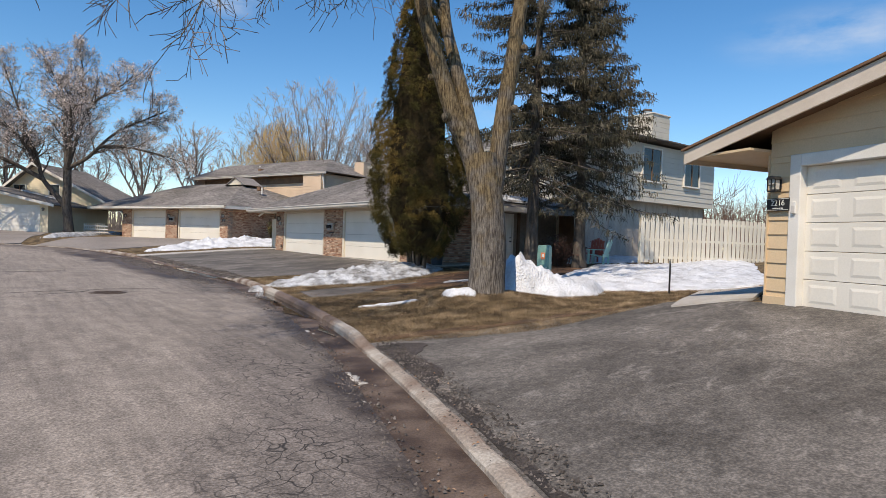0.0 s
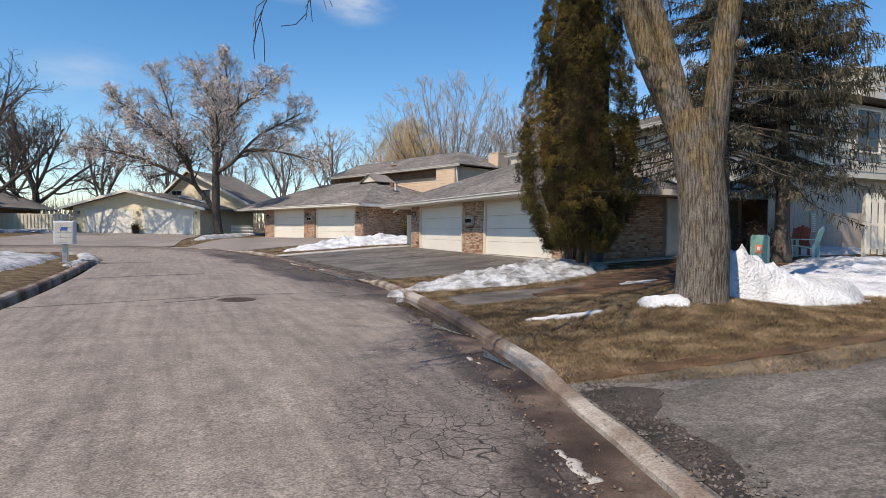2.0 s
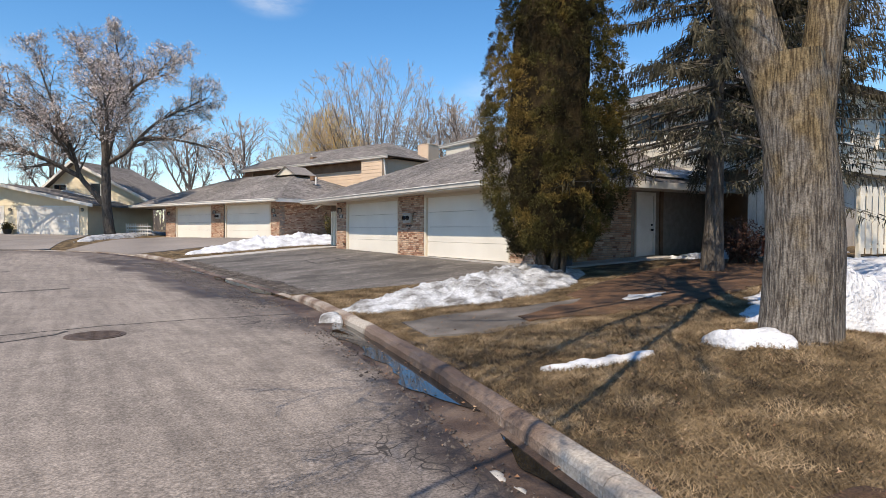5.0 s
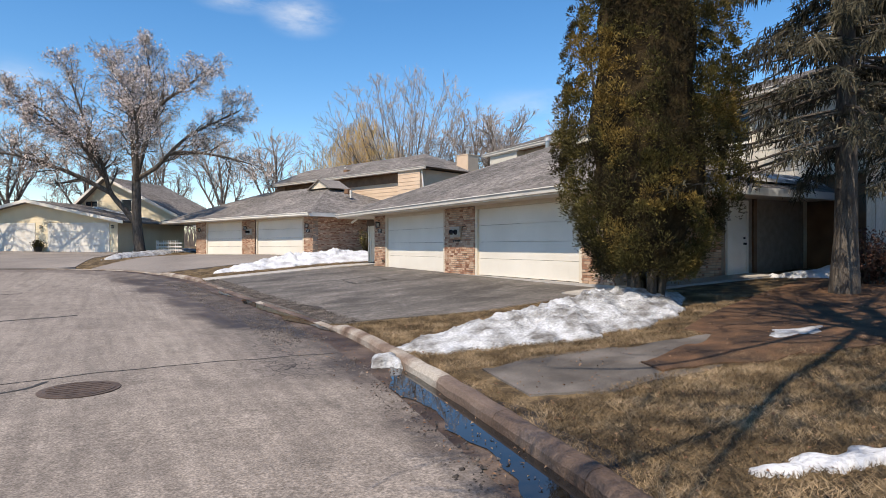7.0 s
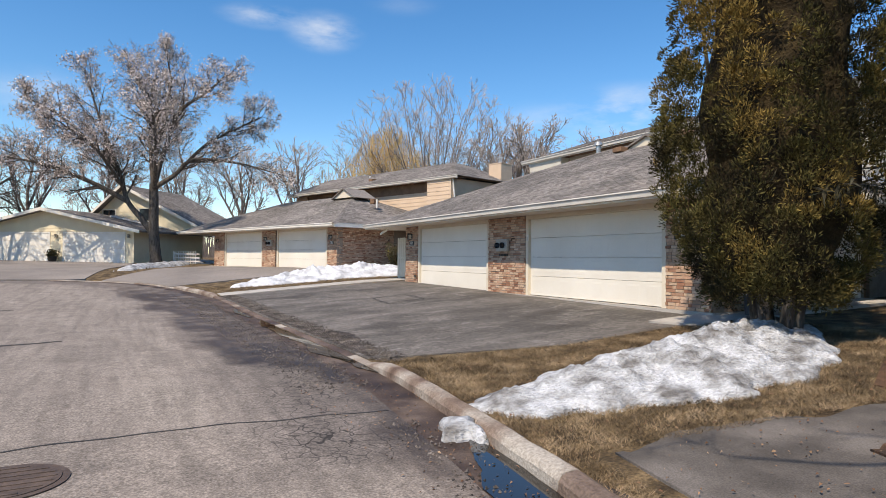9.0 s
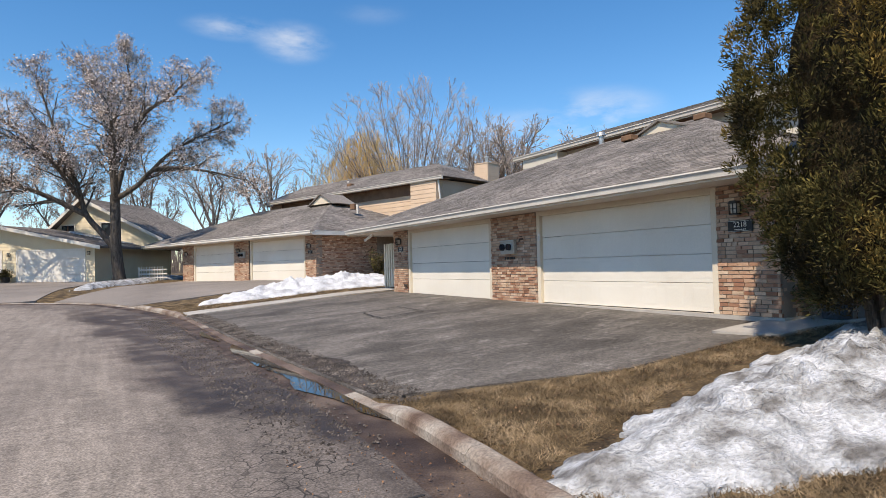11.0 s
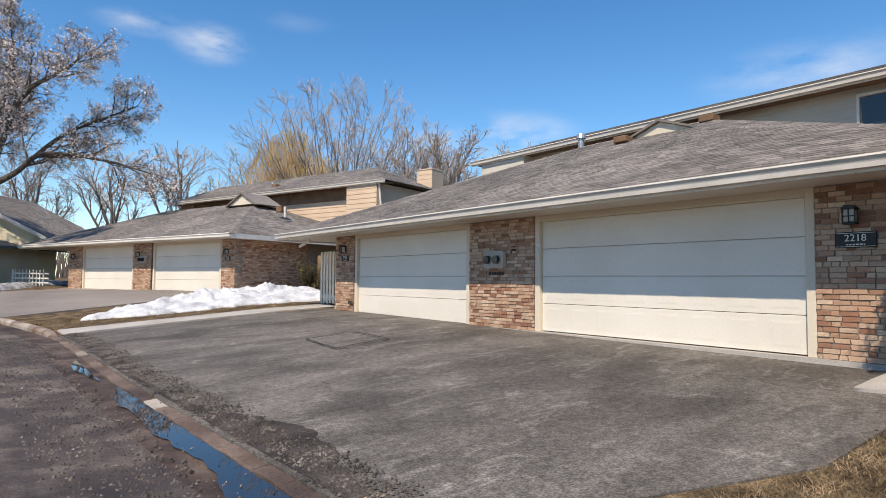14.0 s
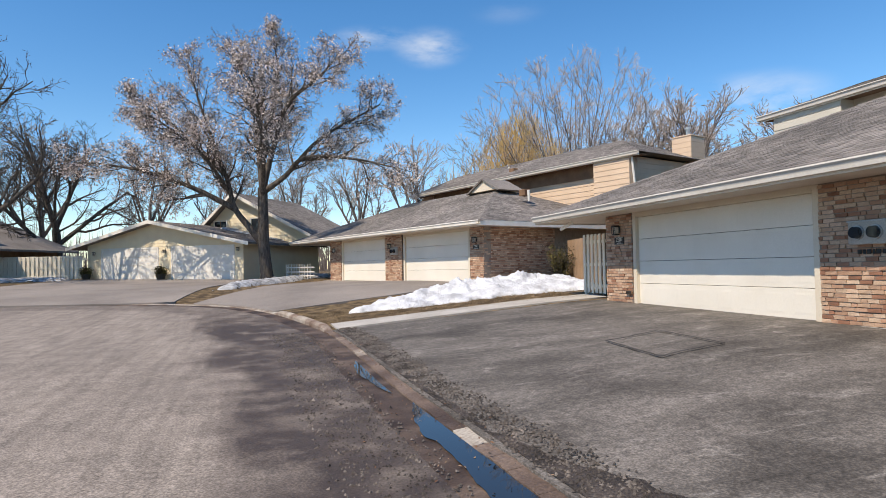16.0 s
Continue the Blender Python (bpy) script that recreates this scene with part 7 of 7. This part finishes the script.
def shrub(x, y, r, h, seed, mat, label, name="shrub"):
    """A low twiggy bush."""
    rnd = random.Random(seed)
    th = thing(name, label, "shrub", Matrix.Translation((x, y, gz(x, y))))
    tb = Tubes()
    V, F = [], []
    for i in range(90):
        a = rnd.random() * 6.283
        pts = bough(rnd, Vector((rnd.gauss(0, .12 * r), rnd.gauss(0, .12 * r), 0)), Vector((math.cos(a) * rnd.random() * r / h, math.sin(a) * rnd.random() * r / h, 1)), h * rnd.uniform(.6, 1.1), 5, .14, .02)
        tb.add(pts, [.012, .01, .008, .006, .005, .004], 3)
        for p in pts[1:]:
            for k in range(5):
                q = p + Vector((rnd.gauss(0, .07), rnd.gauss(0, .07), rnd.gauss(0, .07)))
                d = Vector((rnd.gauss(0, 1), rnd.gauss(0, 1), rnd.gauss(0, 1))).normalized() * rnd.uniform(.04, .1)
                w = d.orthogonal() * .35
                m = len(V)
                V += [q, q + d * .5 + w, q + d, q + d * .5 - w]
                F.append((m, m + 1, m + 2, m + 3))
    tagged(raw("stems", tb.v, tb.f, M_BARKD, th), kind="stuff")
    tagged(raw("foliage", V, F, mat, th), kind="stuff")
    return th


M_RUST = material("dry russet leaves", [(.06, .028, .02), (.12, .055, .035)], .9, 2, 30, 0, island=.3)
shrub(15.8, 14.9, 1.1, 1.2, 3, M_RUST, "bare russet shrub beside the wall")
shrub(14.6, 41.0, .6, 1.4, 5, M_CEDAR, "dark evergreen shrub against the brick flank")
for _x in (7.0, .45):
    _p = HY @ Vector((_x, -.5, 0))
    _s = shrub(_p.x, _p.y, .4, .8, 6, M_CEDAR, "evergreen sprig in a dark tub", "potted_plant")
    part("pot", cyl(bmesh.new(), (0, 0, .0), (0, 0, .42), .24, .3, 14), M_BLACK, _s)


# ---- house at the far left, with its chimney ----
def left_house():
    th = thing("gabled_house", "dark-roofed neighbouring house with a pale boxed chimney", "house", frame_of(-26, 69.5, 1.3, -22))
    part("front_wall", B(0, 11.5, 0, .2, 0, 2.6), M_BROWN, th)
    part("side_wall", B(11.3, 11.5, .2, 9, 0, 2.6), M_BROWN, th)
    part("side_wall", B(0, .2, .2, 9, 0, 2.6), M_BROWN, th)
    part("rear_wall", B(.2, 11.3, 8.8, 9, 0, 2.6), M_BROWN, th)
    bm = bmesh.new()
    prism(bm, [(-1, 2.4), (5.5, 5.0), (12.6, 2.3), (12.6, 2.15), (5.5, 4.85), (-1, 2.25)], "y", -.8, 10)
    roof = part("roof", bm, M_SHINGLES, th)
    bm = bmesh.new()
    prism(bm, [(-1, 2.43), (5.5, 5.03), (12.6, 2.33), (12.6, 2.1), (5.5, 4.8), (-1, 2.2)], "y", -.85, -.8)
    part("rake_board", bm, M_WHITE, th)
    bm = bmesh.new()
    prism(bm, [(0, 2.55), (11.5, 2.55), (5.5, 4.8)], "y", .02, .18)
    part("gable_wall", bm, M_BROWN, th)
    part("chimney", B(9.6, 10.8, 1.0, 2.1, 2.4, 5.0, bevel=.01), M_GREIGE, th)
    part("flue", cyl(bmesh.new(), (10.2, 1.5, 5.0), (10.2, 1.5, 5.3), .15, .15, 12), M_GALV, th)
    d = new("side_door")
    d.parent = th
    part("door_leaf", B(11.52, 11.56, .6, 1.5, .05, 2.1), M_WHITE, d)
    part("pane", B(11.56, 11.57, .8, 1.3, 1.0, 1.9), M_GLASS, d)
    return th


left_house()

# ---- grass, litter ----
def blades(name, label, n, x0, x1, y0, y1, avoid, hmax, mat, seed, test):
    rs = np.random.RandomState(seed)
    x, y = rs.uniform(x0, x1, n), rs.uniform(y0, y1, n)
    P = np.stack([x, y], 1)
    ok = test(P)
    for poly in avoid:
        ok &= inside_distance(P, poly) < -.02
    P = P[ok]
    z = ground_z(P[:, 0], P[:, 1]) + .03
    k = len(P)
    a, h = rs.uniform(0, 6.283, k), hmax * rs.uniform(.4, 1, k)
    lean = rs.normal(0, 1.1, (k, 2)) * h[:, None]
    w = .0042
    V = np.zeros((k * 3, 3))
    V[0::3] = np.stack([P[:, 0] - w * np.cos(a), P[:, 1] - w * np.sin(a), z], 1)
    V[1::3] = np.stack([P[:, 0] + w * np.cos(a), P[:, 1] + w * np.sin(a), z], 1)
    V[2::3] = np.stack([P[:, 0] + lean[:, 0], P[:, 1] + lean[:, 1], z + h], 1)
    me = bpy.data.meshes.new(name)
    me.vertices.add(k * 3)
    me.vertices.foreach_set("co", V.ravel())
    me.loops.add(k * 3)
    me.loops.foreach_set("vertex_index", np.arange(k * 3))
    me.polygons.add(k)
    me.polygons.foreach_set("loop_start", np.arange(0, k * 3, 3))
    me.update()
    me.validate()
    me.materials.append(mat)
    return tagged(new(name, me), label, "grass", "", "stuff")


M_BLADE = material("dry grass blades", [(.095, .066, .036), (.205, .144, .08), (.36, .262, .158)], .9, 2.2, 9, 0, island=.45)
PLOUGH = [(4.4, 16.1), (4.75, 15.75), (5.3, 15.4), (5.9, 15.1), (6.8, 14.85), (8.2, 14.6), (9.8, 15.0), (11.2, 16.2), (11.5, 17.4), (9.6, 17.3), (8, 17.1), (7, 16.9), (5.9, 16.5), (5.1, 16.3)]
def on_lawn(P):
    return signed(P, KR, 1) > .2
blades("grass", "dry tan winter grass on the verge", 400000, 2.6, 12, 5.5, 19.2, [DRIVE_A, DRIVE_B, PATH_OLD, PLOUGH, [(8.2, 12.5), (9.2, 11.9), (12, 12.0), (12, 15.2), (9.6, 14.4), (8.4, 13.9)]], .055, M_BLADE, 3, on_lawn)
blades("grass", "dry tan grass on the far verge", 16000, 3.5, 12, 34.3, 37.5, [], .06, M_BLADE, 4, on_lawn)
M_LITTER = material("fallen dry leaves", [(.12, .06, .035), (.20, .11, .06), (.32, .22, .14)], .9, 3, 20, 0, island=.4)


def litter(n, seed):
    rnd = random.Random(seed)
    V, F = [], []
    pts = []
    for i in range(n):
        k = rnd.random()
        if k < .45:
            q = KRF[rnd.randrange(len(KRF))]
            if not (0 < q[1] < 34):
                continue
            o = rnd.gauss(-.25, .3)
            pts.append((q[0] + o, q[1] + rnd.gauss(0, .2)))
        else:
            pts.append((rnd.uniform(3.2, 12), rnd.uniform(7, 18)))
    a = np.array(pts)
    d = signed(a, KR, 1)
    z = ground_z(a[:, 0], a[:, 1]) + np.where(d > 0, .06, .005)
    for (x, y), h in zip(a, z):
        t, s = rnd.random() * 6.283, rnd.uniform(.006, .022)
        c, sn = math.cos(t) * s, math.sin(t) * s
        k = len(V)
        V += [(x - c, y - sn, h), (x + sn * .5, y - c * .5, h + rnd.uniform(.0, .02)), (x + c, y + sn, h + rnd.uniform(0, .012)), (x - sn * .5, y + c * .5, h + rnd.uniform(0, .02))]
        F.append((k, k + 1, k + 2, k + 3))
    return tagged(raw("leaf_litter", V, F, M_LITTER, None), "scattered brown leaf scraps along gutter and lawn", "leaves", "", "stuff")


litter(6000, 4)


def crumbs(n, y0, y1, inner, outer, seed, lift):
    """Loose chips of broken asphalt and gravel strewn along the kerb."""
    rnd = random.Random(seed)
    line = along([tuple(p) for p in KRF if y0 <= p[1] <= y1], int((y1 - y0) * 8))
    side = shifted(line, 1.0) - line
    V, F = [], []
    P = []
    for i in range(n):
        k = rnd.randrange(len(line))
        o = inner + (outer - inner) * rnd.random()
        P.append((line[k][0] + side[k][0] * o + rnd.gauss(0, .06), line[k][1] + side[k][1] * o + rnd.gauss(0, .06)))
    P = np.array(P)
    z = ground_z(P[:, 0], P[:, 1]) + lift
    for (x, y), h in zip(P, z):
        r = rnd.uniform(.005, .02) * (1.6 if rnd.random() < .08 else 1)
        k = len(V)
        a = rnd.random() * 6.283
        for q in range(4):
            t = a + q * 1.571 + rnd.uniform(-.4, .4)
            V.append((x + r * math.cos(t), y + r * math.sin(t), h - .004))
        V.append((x + rnd.gauss(0, r * .3), y + rnd.gauss(0, r * .3), h + r * rnd.uniform(.4, .9)))
        F += [(k, k + 1, k + 4), (k + 1, k + 2, k + 4), (k + 2, k + 3, k + 4), (k + 3, k, k + 4)]
    return tagged(raw("asphalt_crumbs", V, F, M_CHIP, None), "loose dark chips of broken asphalt along the kerb", "gravel", "", "stuff")


M_CHIP = material("broken asphalt chips", [(.04, .034, .03), (.09, .075, .064), (.17, .145, .125)], .9, 3, 40, 0, island=.4)
crumbs(5200, 18.6, 33.5, .2, .62, 21, .05)
crumbs(4200, 17.5, 33.5, -1.3, -.40, 22, .004)
crumbs(1600, .2, 7.0, .18, .5, 23, .05)
crumbs(1500, .2, 16.0, -.75, -.42, 24, .002)


# ---- woods that close the distance ----
def far_woods():
    """A ring of far bare woods: thousands of thin upright stems and twigs, of uneven height."""
    rs = np.random.RandomState(12)
    k = 14000
    a = rs.uniform(0, 2 * math.pi, k)
    r = rs.uniform(95, 150, k)
    x, y = 5 + r * np.cos(a), 30 + r * np.sin(a)
    h = 5.5 + 3.5 * np.sin(a * 7) ** 2 * rs.uniform(.5, 1, k) + rs.uniform(0, 4, k)
    w = rs.uniform(.03, .16, k)
    lean = rs.normal(0, .9, (k, 2))
    t = a + math.pi / 2
    z = np.full(k, .6)
    V = np.zeros((k * 3, 3))
    V[0::3] = np.stack([x - w * np.cos(t), y - w * np.sin(t), z], 1)
    V[1::3] = np.stack([x + w * np.cos(t), y + w * np.sin(t), z], 1)
    V[2::3] = np.stack([x + lean[:, 0], y + lean[:, 1], z + h], 1)
    return tagged(raw("far_woods", V, [(i, i + 1, i + 2) for i in range(0, k * 3, 3)], M_TWIG), "brown-grey bare woods on the horizon", "woods", "", "stuff")


far_woods()


def thicket(x0, y0, x1, y1, depth, height, n, seed):
    """A tangle of brown undergrowth stems."""
    rnd = random.Random(seed)
    tb = Tubes()
    d = Vector((x1 - x0, y1 - y0, 0))
    nrm = Vector((-d.y, d.x, 0)).normalized()
    for i in range(n):
        p = Vector((x0, y0, 0)) + d * rnd.random() + nrm * depth * rnd.random()
        p.z = 1.1
        hh = height * rnd.uniform(.45, 1.05)
        pts = bough(rnd, p, Vector((rnd.gauss(0, .35), rnd.gauss(0, .35), 1)), hh, 4, .16, .02)
        tb.add(pts, [.03, .024, .018, .012, .006], 3)
        for q in pts[1:4]:
            for _ in range(3):
                tb.add(bough(rnd, q, Vector((rnd.gauss(0, 1), rnd.gauss(0, 1), .7)), hh * .3, 2, .2, .02), [.012, .009, .005], 3)
    return tagged(raw("thicket", tb.v, tb.f, M_THICK, None), "tangled brown bare undergrowth behind the fence", "thicket", "", "stuff")


M_THICK = material("russet bare stems", [(.12, .075, .055), (.20, .135, .105)], .9, .8, 20, 0, island=.3)
thicket(33, 18, 62, 12, 8, 5.5, 700, 5)
thicket(30, 34, 44, 24, 6, 4.5, 500, 6)
